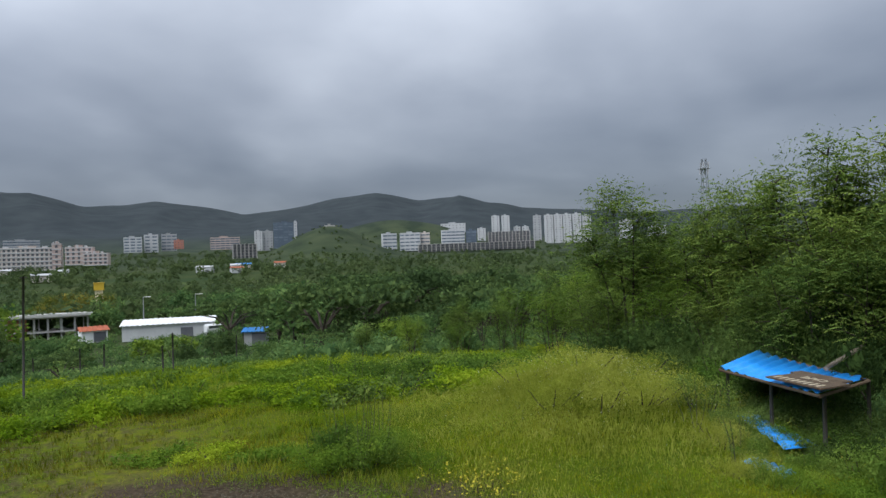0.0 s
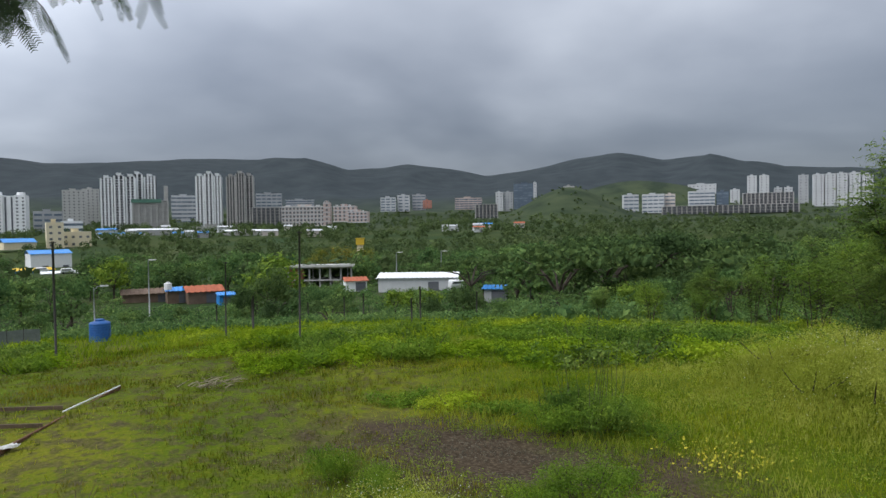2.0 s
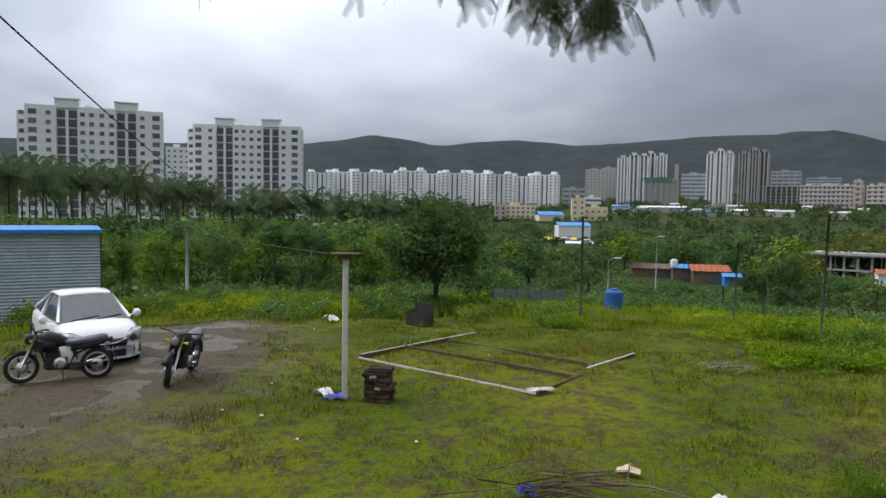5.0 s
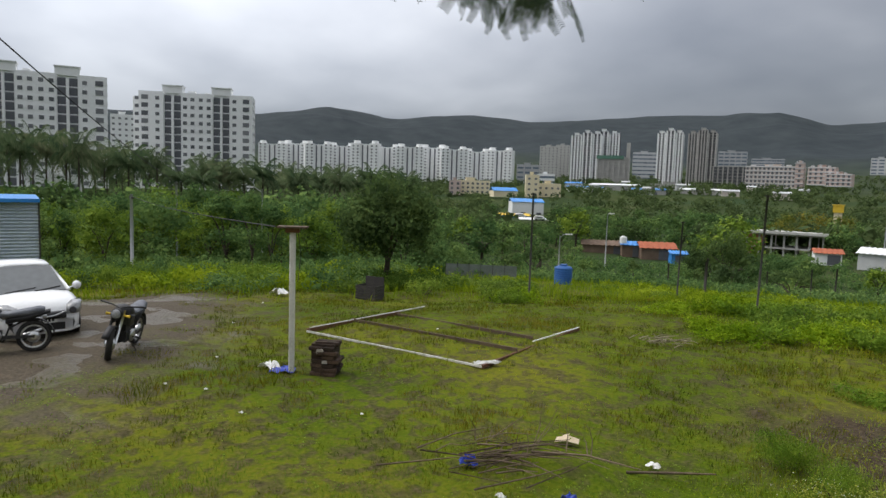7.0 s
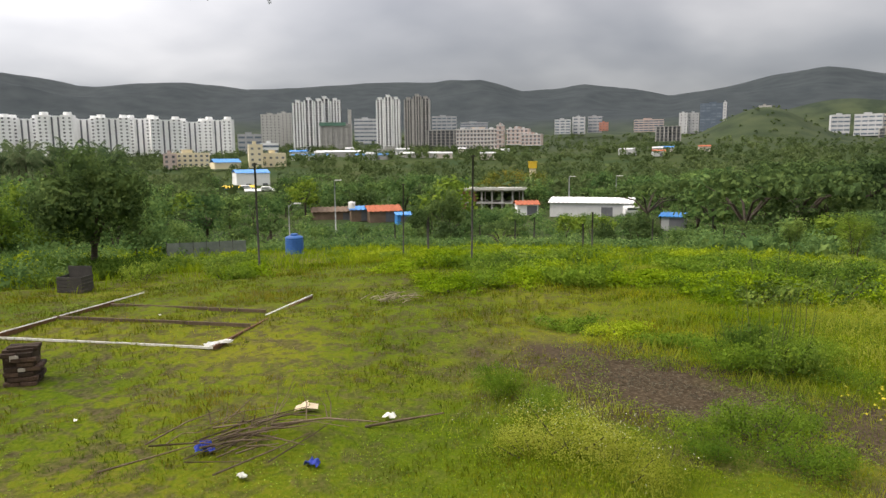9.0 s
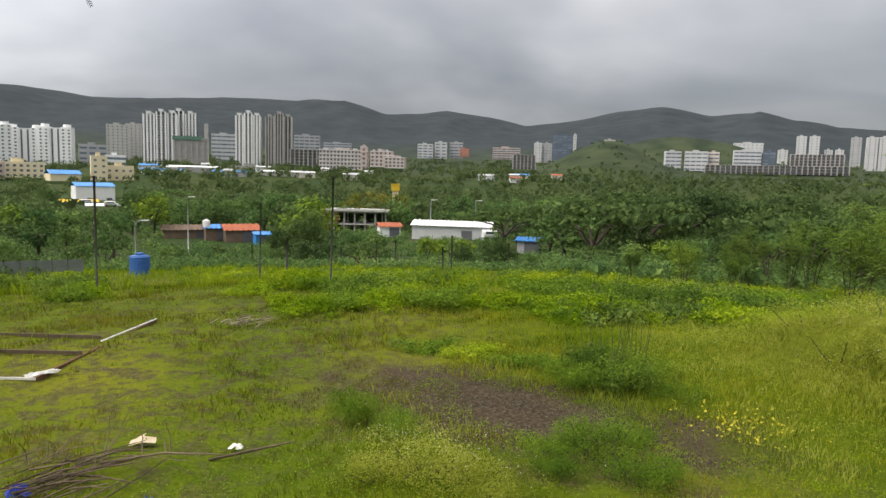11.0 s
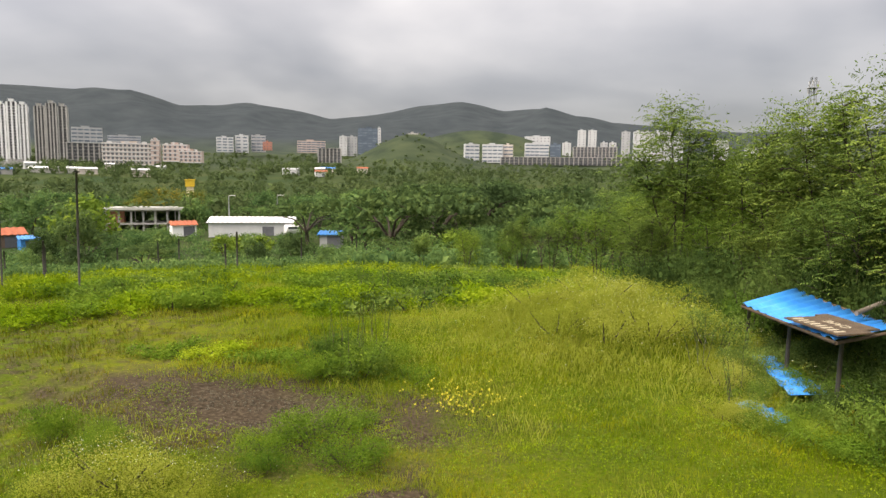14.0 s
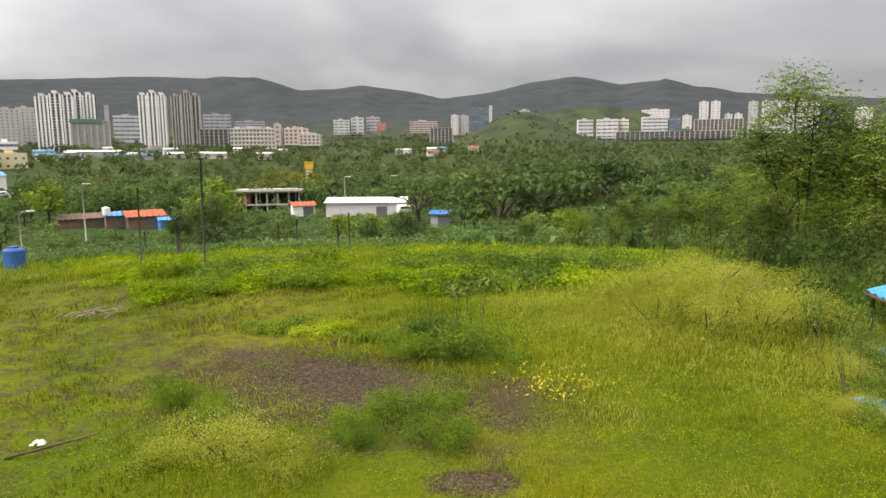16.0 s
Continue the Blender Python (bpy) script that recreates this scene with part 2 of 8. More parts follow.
HILL_R = 2500.0


def ground_z(x, y):
    r = math.hypot(x, y)
    az = math.degrees(math.atan2(-x, y))
    z = lerp_table(PROFILE, r)
    if r > 1100:   # the far range of hills
        top = HILL_R * math.tan(radians(lerp_table(RIDGE, az))) + 3.5
        k = max(0.0, min(1.0, (r - 1250) / (HILL_R - 1250)))
        k = k * k * (3 - 2 * k)
        z += (top - 58) * k
        wob = noise.noise((x / 260, y / 260, 3.1)) * 34 + noise.noise((x / 90, y / 90, 7.7)) * 13
        z += wob * math.sin(math.pi * min(1, max(0, (r - 1150) / (HILL_R - 1150)))) * 0.9
        if r >= HILL_R * 0.99:
            z += noise.noise((x / 60, y / 60, 1.3)) * 3
        if r > HILL_R * 1.02:
            z -= (r - HILL_R * 1.02) * 0.08
    # a low green spur before the hills and the longer shoulder behind it
    for az_c, r_c, high, across, along in ((9.6, 930, 44, 66, 130), (5.2, 1240, 42, 120, 110), (0.6, 1260, 18, 100, 110)):
        c = polar(az_c, r_c)
        a = radians(az_c)
        u, v = (x - c.x) * math.cos(a) + (y - c.y) * math.sin(a), -(x - c.x) * math.sin(a) + (y - c.y) * math.cos(a)
        z += high * math.exp(-(u / across) ** 2 - (v / along) ** 2)
    m = polar(-9.5, 14.6)   # a grassy mound
    z += 1.0 * math.exp(-((x - m.x) / 2.5) ** 2 - ((y - m.y) / 2.2) ** 2)
    if r < 60:
        z += (0.10 + 0.10 * min(1, max(0, (x + 9) / 4))) * noise.noise((x / 2.3, y / 2.3, 0.5)) * min(1, r / 8) + 0.03 * noise.noise((x / 0.6, y / 0.6, 2.5))
    elif r < 1200:
        z += 1.2 * noise.noise((x / 40, y / 40, 4.0))
    return z


def on_ground(x, y, turn=0.0, lift=0.0):
    return Matrix.Translation((x, y, ground_z(x, y) + lift)) @ pose(0, 0, 0, 0, 0, turn)


def mesh_of(name, verts, faces, mats=(), smooth=False, indices=None):
    me = bpy.data.meshes.new(name)
    if isinstance(verts, np.ndarray) and len(faces) > 500 and len({len(f) for f in faces}) == 1:
        f = np.asarray(faces, np.int32)
        n, k = f.shape
        me.vertices.add(len(verts))
        me.vertices.foreach_set("co", np.ascontiguousarray(verts, np.float32).ravel())
        me.loops.add(n * k)
        me.loops.foreach_set("vertex_index", f.ravel())
        me.polygons.add(n)
        me.polygons.foreach_set("loop_start", np.arange(0, n * k, k, dtype=np.int32))
        me.update(calc_edges=True)
    else:
        me.from_pydata([tuple(v) for v in verts], [], faces if isinstance(faces, list) else faces.tolist())
    for m in mats:
        me.materials.append(m)
    if indices is not None:
        me.polygons.foreach_set("material_index", indices)
    if smooth:
        me.polygons.foreach_set("use_smooth", [True] * len(me.polygons))
    me.update()
    return me


def bm_mesh(name, bm, mats=(), smooth=False):
    me = bpy.data.meshes.new(name)
    bm.to_mesh(me)
    bm.free()
    for m in mats if isinstance(mats, (list, tuple)) else (mats,):
        me.materials.append(m)
    if smooth:
        me.polygons.foreach_set("use_smooth", [True] * len(me.polygons))
    return me


def part(name, data, material, parent, label="", m=None):
    """Links a bmesh or a mesh as one object under a thing or a part."""
    if isinstance(data, bmesh.types.BMesh):
        data = bm_mesh(name, data, material)
    elif material is not None and not data.materials:
        data.materials.append(material)
    ob = new(name, data)
    ob.parent = parent
    if m is not None:
        ob.matrix_basis = m
    return tagged(ob, label)


def thing(name, m, label, category, group="", kind=""):
    ob = new(name)
    ob.matrix_basis = m
    return tagged(ob, label, category, group, kind)


def box(bm, x0, x1, y0, y1, z0, z1, mi=0):
    v = [bm.verts.new((x, y, z)) for z in (z0, z1) for x, y in ((x0, y0), (x1, y0), (x1, y1), (x0, y1))]
    for q in ((3, 2, 1, 0), (4, 5, 6, 7), (0, 1, 5, 4), (1, 2, 6, 5), (2, 3, 7, 6), (3, 0, 4, 7)):
        bm.faces.new([v[i] for i in q]).material_index = mi
    return bm


def boxes(*rows):
    bm = bmesh.new()
    for r in rows:
        box(bm, *r)
    return bm


def tube(bm, points, radii, sides=6, mi=0, cap=True):
    """A bent, tapered tube along points."""
    pts = [Vector(p) for p in points]
    if not isinstance(radii, (list, tuple)):
        radii = [radii] * len(pts)
    rings = []
    for i, p in enumerate(pts):
        d = (pts[min(i + 1, len(pts) - 1)] - pts[max(i - 1, 0)]).normalized()
        u = d.cross(Vector((0, 0, 1)) if abs(d.z) < 0.95 else Vector((1, 0, 0))).normalized()
        w = d.cross(u)
        rings.append([bm.verts.new(p + radii[i] * (math.cos(t) * u + math.sin(t) * w)) for t in (2 * math.pi * k / sides for k in range(sides))])
    for a, b in zip(rings, rings[1:]):
        for k in range(sides):
            f = bm.faces.new((a[k], a[(k + 1) % sides], b[(k + 1) % sides], b[k]))
            f.material_index, f.smooth = mi, True
    if cap:
        for ring, flip in ((rings[0], True), (rings[-1], False)):
            f = bm.faces.new(ring[::-1] if not flip else ring)
            f.material_index = mi
    return bm


# ---- the ground, one sheet out to the hills ----
def ground_material():
    m = bpy.data.materials.new("ground")
    m.use_nodes = True
    nt = m.node_tree
    n, l = nt.nodes, nt.links
    b = n["Principled BSDF"]
    geo = n.new("ShaderNodeNewGeometry")
    pos = geo.outputs["Position"]

    def noise_at(scale, detail=4):
        t = n.new("ShaderNodeTexNoise"); t.inputs["Scale"].default_value, t.inputs["Detail"].default_value = scale, detail
        l.new(pos, t.inputs["Vector"])
        return t.outputs["Fac"]

    def mathn(op, a, bb=None, c=None):
        k = n.new("ShaderNodeMath"); k.operation = op
        for i, s in enumerate((a, bb, c)):
            if s is None:
                continue
            if isinstance(s, (int, float)):
                k.inputs[i].default_value = s
            else:
                l.new(s, k.inputs[i])
        return k.outputs[0]

    def mix(f, a, bb):
        k = n.new("ShaderNodeMixRGB")
        for i, s in enumerate((f, a, bb)):
            if isinstance(s, tuple):
                k.inputs[i].default_value = (*s, 1)
            else:
                l.new(s, k.inputs[i])
        return k.outputs[0]

    def blot(cx, cy, rx, ry, turn, edge=0.5):
        """1 inside a ragged ellipse of the ground, 0 outside."""
        mp = n.new("ShaderNodeMapping"); mp.vector_type = "TEXTURE"
        mp.inputs["Location"].default_value, mp.inputs["Rotation"].default_value, mp.inputs["Scale"].default_value = (cx, cy, 0), (0, 0, radians(turn)), (rx, ry, 1e6)
        l.new(pos, mp.inputs["Vector"])
        ln = n.new("ShaderNodeVectorMath"); ln.operation = "LENGTH"
        l.new(mp.outputs[0], ln.inputs[0])
        d = mathn("MULTIPLY_ADD", noise_at(1.1, 6), 2.3, ln.outputs["Value"])
        r = n.new("ShaderNodeMapRange"); r.interpolation_type = "SMOOTHSTEP"
        r.inputs[1].default_value, r.inputs[2].default_value, r.inputs[3].default_value, r.inputs[4].default_value = 1.85, 1.85 + edge, 1.0, 0.0
        l.new(d, r.inputs[0])
        return r.outputs[0]

    coarse, mid, fine = noise_at(0.22), noise_at(2.1, 6), noise_at(16, 6)
    g = ramp_node(nt, [(0.3, (0.036, 0.072, 0.005)), (0.48, (0.085, 0.118, 0.008)), (0.62, (0.140, 0.145, 0.014)), (0.76, (0.19, 0.170, 0.030))])
    l.new(mathn("ADD", mathn("MULTIPLY", coarse, 0.6), mathn("MULTIPLY", fine, 0.4)), g.inputs[0])
    soil = ramp_node(nt, [(0.3, (0.032, 0.024, 0.015)), (0.55, (0.070, 0.053, 0.035)), (0.75, (0.125, 0.098, 0.068))])
    l.new(fine, soil.inputs[0])
    wet = ramp_node(nt, [(0.3, (0.046, 0.036, 0.024)), (0.7, (0.110, 0.088, 0.060))])
    l.new(fine, wet.inputs[0])
    bare = n.new("ShaderNodeMapRange"); bare.inputs[1].default_value, bare.inputs[2].default_value = 0.50, 0.62
    l.new(mid, bare.inputs[0])
    sx = n.new("ShaderNodeSeparateXYZ"); l.new(pos, sx.inputs[0])
    yard = n.new("ShaderNodeMapRange"); yard.inputs[3].default_value, yard.inputs[4].default_value = 1.0, 0.15
    yard.inputs[1].default_value, yard.inputs[2].default_value = -7.5, -4.0
    l.new(sx.outputs["X"], yard.inputs[0])
    col = mix(mathn("MULTIPLY", bare.outputs[0], mathn("MULTIPLY", yard.outputs[0], 0.6)), g.outputs[0], soil.outputs[0])
    tuft = n.new("ShaderNodeMapRange"); tuft.inputs[1].default_value, tuft.inputs[2].default_value = 0.50, 0.60
    l.new(noise_at(4.5, 5), tuft.inputs[0])
    col = mix(mathn("MULTIPLY", tuft.outputs[0], mathn("MULTIPLY", yard.outputs[0], 0.6)), col, soil.outputs[0])
    col = mix(blot(-3.1, 9.7, 2.9, 1.5, -8, 1.0), col, soil.outputs[0])
    col = mix(blot(-0.35, 7.1, 0.6, 0.35, 0), col, soil.outputs[0])
    road = blot(-18.8, 1.5, 6.6, 2.5, -22, 1.1)
    col = mix(road, col, wet.outputs[0])
    # far: scrub and forest; the hills' blue-grey has the haze put into it
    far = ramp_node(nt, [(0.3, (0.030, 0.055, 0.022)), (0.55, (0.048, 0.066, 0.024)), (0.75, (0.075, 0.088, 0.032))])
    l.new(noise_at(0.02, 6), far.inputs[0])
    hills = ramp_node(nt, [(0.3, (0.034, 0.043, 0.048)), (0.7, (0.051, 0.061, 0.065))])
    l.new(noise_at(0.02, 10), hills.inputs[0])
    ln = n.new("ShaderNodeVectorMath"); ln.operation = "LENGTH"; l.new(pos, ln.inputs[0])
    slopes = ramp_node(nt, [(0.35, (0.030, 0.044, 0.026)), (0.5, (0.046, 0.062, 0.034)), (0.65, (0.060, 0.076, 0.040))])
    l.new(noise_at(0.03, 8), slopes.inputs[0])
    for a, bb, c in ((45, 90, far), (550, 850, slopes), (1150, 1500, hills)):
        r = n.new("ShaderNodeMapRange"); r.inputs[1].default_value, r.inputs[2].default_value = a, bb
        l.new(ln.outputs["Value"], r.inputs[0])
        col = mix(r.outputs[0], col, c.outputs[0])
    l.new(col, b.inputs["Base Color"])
    rough = n.new("ShaderNodeMapRange"); rough.inputs[3].default_value, rough.inputs[4].default_value = 0.95, 0.42
    l.new(mathn("MULTIPLY", road, mathn("GREATER_THAN", noise_at(0.55, 3), 0.55)), rough.inputs[0])
    l.new(rough.outputs[0], b.inputs["Roughness"])
    spec = n.new("ShaderNodeMapRange"); spec.inputs[3].default_value, spec.inputs[4].default_value = 0.03, 0.25
    l.new(road, spec.inputs[0]); l.new(spec.outputs[0], b.inputs["Specular IOR Level"])
    bp = n.new("ShaderNodeBump"); bp.inputs["Strength"].default_value, bp.inputs["Distance"].default_value = 0.7, 0.06
    l.new(fine, bp.inputs["Height"]); l.new(bp.outputs[0], b.inputs["Normal"])
    return m


def build_ground():
    az = sorted(set([a * 0.5 for a in range(-120, 216)] + list(range(108, 301, 6))))
    rs = [0.6 * k for k in range(1, 93)] + [56.2 * 1.062 ** k for k in range(74)]
    verts = [(0, 0, 0)]
    for r in rs:
        for a in az:
            p = polar(a, r)
            verts.append((p.x, p.y, ground_z(p.x, p.y)))
    na, faces = len(az), []
    for k in range(na):
        faces.append((0, 1 + (k + 1) % na, 1 + k))
    for i in range(len(rs) - 1):
        o = 1 + i * na
        for k in range(na):
            kk = (k + 1) % na
            faces.append((o + k, o + kk, o + na + kk, o + na + k))
    faces = [f[::-1] for f in faces]
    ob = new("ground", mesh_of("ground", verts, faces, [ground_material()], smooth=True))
    tagged(ob, "grassy hilltop falling to a wooded valley and far hills", "ground", kind="structure")


build_ground()


def house_shade_wall():
    """A plain house wall, out of view behind the lookout, added to shade the near ground."""
    m = pose(0.75, -1.3, 0, 0, 0, 30)
    bm = boxes((-11, 11, -0.3, 0, -0.5, 7.2), (-11, 11, -0.3, 0.25, 7.2, 7.5))
    ob = new("shade_wall_south", bm_mesh("shade_wall_south", bm, M["cream_wall"]))
    ob.matrix_basis = m
    tagged(ob, "unseen plain house wall added behind the lookout for shade", "wall", kind="structure")


house_shade_wall()


# ---- far buildings ----
def window_mesh(name, w, h, frame_m, pane_m, t=0.12):
    """A framed window that stands proud of its wall by a little, its pane set back; it looks along -y."""
    bm = box(bmesh.new(), -w / 2 - t, w / 2 + t, -0.14, 0.08, -t, h + t, 0)
    bm.faces.ensure_lookup_table()
    front = min(bm.faces, key=lambda f: f.calc_center_median().y)
    bmesh.ops.inset_individual(bm, faces=[front], thickness=t, depth=-0.1)
    front.material_index = 1
    return bm_mesh(name, bm, (frame_m, pane_m))


WIN = window_mesh("window", 1.35, 1.1, M["white_wall"], M["glass_dark"])
WIN_WIDE = window_mesh("window", 2.4, 1.5, M["white_wall"], M["glass_dark"])
WIN_DARK = window_mesh("window", 1.5, 1.5, M["concrete"], M["glass_dark"], 0.05)
WIN_TALL = window_mesh("window", 1.9, 2.0, M["concrete"], M["strip_dark"], 0.05)
BAND = window_mesh("window", 6.0, 1.7, M["grey_wall"], M["glass_blue"], 0.1)


def facing(az, r, z, turn=0.0):
    """A pose at az and r whose -y side looks back at the hilltop, turned by turn degrees."""
    p = polar(az, r, z)
    return Matrix.Translation(p) @ pose(0, 0, 0, 0, 0, az + turn)


def floors_of(bld, wall, cols, floors, z0, step, win, y, skip=()):
    for f in range(floors):
        for x in cols:
            if (f, x) not in skip:
                part("window", win, None, wall, m=pose(x, y, z0 + f * step))


def block(name, az, r, w, d, h, material, label, floors=4, cols=6, win=WIN, turn=0.0, z=None, base=None, parapet=0.8, category="building", group=""):
    """A plain block with a parapet, a rooftop stair head, and a window in each bay."""
    p = polar(az, r)
    z = ground_z(p.x, p.y) - 2 if z is None else z
    if r > 990 and material is M["white_wall"]:   # haze over the far white blocks, put in as greyer walls
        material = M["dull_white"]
    t = thing(name, facing(az, r, z, turn), label, category, group)
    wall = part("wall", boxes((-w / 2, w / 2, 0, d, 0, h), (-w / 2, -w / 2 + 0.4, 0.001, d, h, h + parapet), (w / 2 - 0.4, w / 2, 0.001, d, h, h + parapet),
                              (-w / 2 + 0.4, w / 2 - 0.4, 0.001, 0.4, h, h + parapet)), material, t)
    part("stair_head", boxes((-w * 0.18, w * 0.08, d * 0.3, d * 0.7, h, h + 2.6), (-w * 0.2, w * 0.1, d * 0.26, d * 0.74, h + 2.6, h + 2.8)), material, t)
    step = h / floors
    xs = [-w / 2 + w * (k + 0.5) / cols for k in range(cols)]
    floors_of(t, wall, xs, floors, step * 0.32, step, win, 0.0)
    if name == "institute_building":
        for f in range(floors + 1):
            part("storey_band", boxes((-w / 2 - 0.3, w / 2 + 0.3, -0.45, -0.002, f * step - 0.35, f * step + 0.45)), M["dull_white"], t)
        for k in range(3):
            part("roof_room", boxes((-w * 0.42 + w * 0.3 * k, -w * 0.34 + w * 0.3 * k, d * 0.2, d * 0.6, h, h + 2.2 + 0.8 * (k % 2))), M["dull_white"], t)
    return t


def slab_block(az, r, turn, z, label):
    """Twelve-storey white apartment slab with two glazed stair strips."""
    t = thing("apartment_building", facing(az, r, z, turn), label, "building", "white apartment slabs")
    t.scale = (0.92, 1, 1)
    W, H, st = 46.0, 36.6, 3.05
    bays = [part("wall", boxes(b), M["white_wall"], t) for b in ((-23, -13.2, 0, 14, 0, H), (-13.19, -6.21, 1.2, 14, 0, H + 0.6), (-6.2, 6.6, 0.3, 14, 0, H), (6.61, 13.59, 1.2, 14, 0, H + 0.6), (13.6, 23, 0, 14, 0, H), (-26, -23.01, 3, 14, 0, H - 1))]
    wall = bays[2]
    for b in ((-23, -22.6, 0.01, 14, H, H + 1), (22.6, 23, 0.01, 14, H, H + 1), (-22.6, -13.2, 0.01, 0.4, H, H + 1), (13.6, 22.6, 0.01, 0.4, H, H + 1), (-6.2, 6.6, 0.31, 0.7, H, H + 1)):
        part("parapet", boxes(b), M["white_wall"], t)
    for x0, x1 in ((-13.2, -6.2), (6.6, 13.6)):
        part("stair_head", boxes((x0 - 0.5, x1 + 0.5, 0.6, 6, H + 0.6, H + 3.4), (x0 - 0.8, x1 + 0.8, 0.2, 6.4, H + 3.4, H + 3.75)), M["white_wall"], t)
        mid = (x0 + x1) / 2
        part("mullion", boxes((mid - 0.45, mid + 0.45, 0.2, 1.2, 0, H - 1.4)), M["white_wall"], t)
        for f in range(12):
            for a, b in ((x0 + 0.2, mid - 0.5), (mid + 0.5, x1 - 0.2)):
                part("stair_glazing", GLAZE, None, t, m=pose((a + b) / 2, 1.2, f * st + 0.25))
    xs = (-20.6, -15.6, -4.6, -1.6, 1.8, 5.0, 15.6, 20.4)
    for f in range(12):
        for x in xs:
            part("window", WIN_WIDE if x in (-20.6, 20.4) else WIN, None, wall, m=pose(x, 0.3 if -6 < x < 6.5 else 0.0, f * st + 1.0))
        part("window", WIN, None, wall, m=pose(23.0, 4, f * st + 1.0, 0, 0, 90))
        part("window", WIN, None, wall, m=pose(23.0, 10, f * st + 1.0, 0, 0, 90))
        part("window", WIN, None, wall, m=pose(-24.5, 3.0, f * st + 1.0))
    part("roof_tank", boxes((-4, -1, 4, 7, H, H + 2.2), (2.5, 4.5, 5, 7, H, H + 1.8)), M["roof_white"], t)
    return t


GLAZE = bm_mesh("stair_glazing", boxes((-1.35, 1.35, -0.08, 0.1, 0, 2.5, 1), (-1.35, 1.35, -0.16, 0.1, 2.5, 2.75, 0)), (M["grey_wall"], M["strip_dark"]))
slab_block(88.4, 262, -4, -2.0, "white twelve-storey apartment slab with two glazed stair strips")
slab_block(77.5, 286, -9, -2.2, "white apartment slab with glazed stairs above the palms")
block("apartment_building", 87.0, 180, 9, 8, 8, M["white_wall"], "small white house half hidden behind coconut palms", 2, 3, z=-6)
block("apartment_building", 82.7, 520, 16, 12, 46, M["white_wall"], "distant white apartment tower between two slabs", 12, 4, WIN)


def row_tower(k, n):
    """One block of the long white row: three bays with darker recesses and rounded stair heads."""
    az = 51.9 + (72.6 - 51.9) * (k + 0.5) / n
    r = 690 - 50 * math.sin(math.pi * (k + 0.5) / n) + (20 if k % 2 else 0)
    w = 26.0
    h = 35.0 + (1.5 if k % 3 == 0 else 0)
    t = thing("apartment_tower", facing(az, r, 2.0, -14 + 10 * (k % 3)), "white twelve-storey apartment block in a long row", "building", "long row of white apartment blocks")
    wall = part("wall", boxes((-w / 2, -w / 6, 0, 12, 0, h), (-w / 6, w / 6, 1.0, 12, 0, h - 0.6), (w / 6, w / 2, 0, 12, 0, h)), M["white_wall"], t)
    for x in (-w / 3, w / 3):
        bm = bmesh.new()
        bmesh.ops.create_cone(bm, cap_ends=True, segments=10, radius1=3.4, radius2=3.1, depth=2.6, matrix=Matrix.Translation((x, 5, h + 1.3)))
        part("stair_head", bm, M["white_wall"], t)
    part("recess_glazing", boxes((-w / 12 - 0.9, -w / 12 + 0.5, 0.9, 1.2, 0, h - 1.5)), M["strip_dark"], t)
    part("recess_glazing", boxes((w / 12 - 0.5, w / 12 + 0.9, 0.9, 1.2, 0, h - 1.5)), M["strip_dark"], t)
    floors_of(t, wall, (-w / 2 + 2.0, -w / 2 + 6.2, w / 6 + 2.2, w / 2 - 2.0), 12, 1.0, 2.95, WIN, 0.0)


for k in range(11):
    row_tower(k, 11)
block("warehouse", 50.4, 720, 24, 12, 20, M["grey_wall"], "low grey office block with band windows", 4, 3, BAND)
block("apartment_tower", 48.7, 950, 26, 14, 45, M["pale_concrete"], "hazy grey apartment tower far behind", 12, 5, WIN)
block("apartment_tower", 47.6, 980, 20, 14, 46, M["pale_concrete"], "hazy grey apartment tower far behind", 12, 4, WIN)
block("warehouse", 48.9, 640, 16, 12, 13, M["white_wall"], "white low warehouse before grey towers", 3, 3, BAND)


def high_tower(az, r, w, h, floors, label, wall_m, strip_m, blocks, pier=1.8, pitch=5.0, unfinished=False):
    """A tower of stepped blocks (x from, x to, top, set back): pale piers, recesses between them whose shade and
    glazing are put into one near-black wall colour, and a ledge at each floor.
    """
    p = polar(az, r)
    t = thing("high_rise", facing(az, r, ground_z(p.x, p.y) - 3, -6), label, "building", "pair of high-rises")
    st = h / floors
    for x0, x1, dh, y0 in blocks:
        top = h + dh
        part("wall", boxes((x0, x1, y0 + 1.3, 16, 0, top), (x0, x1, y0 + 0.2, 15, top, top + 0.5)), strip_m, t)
        n = max(2, round((x1 - x0) / pitch))
        for k in range(n + 1):
            x = x0 + pier / 2 + (x1 - x0 - pier) * k / n
            part("pier", boxes((x - pier / 2, x + pier / 2, y0, y0 + 1.29, 0, top + (1.2 if k % 2 else 0.3))), wall_m, t)
        for f in range(floors):
            part("floor_ledge", boxes((x0 + 0.1, x1 - 0.1, y0 + 0.75, y0 + 1.28, f * st, f * st + (0.4 if unfinished else 0.55))), wall_m, t)
        m = (x0 + x1) / 2
        part("lift_head", boxes((m - 3, m + 1.5, y0 + 4, y0 + 10, top + 0.5, top + 3.4), (m - 3.4, m + 1.9, y0 + 3.6, y0 + 10.4, top + 3.4, top + 3.8), (m + 1.6, m + 3.6, y0 + 5, y0 + 9, top + 0.5, top + 1.9)), wall_m, t)
    part("side_wall", boxes((w / 2, w / 2 + 0.3, 2, 15.9, 0, h - 1)), wall_m, t)
    return t


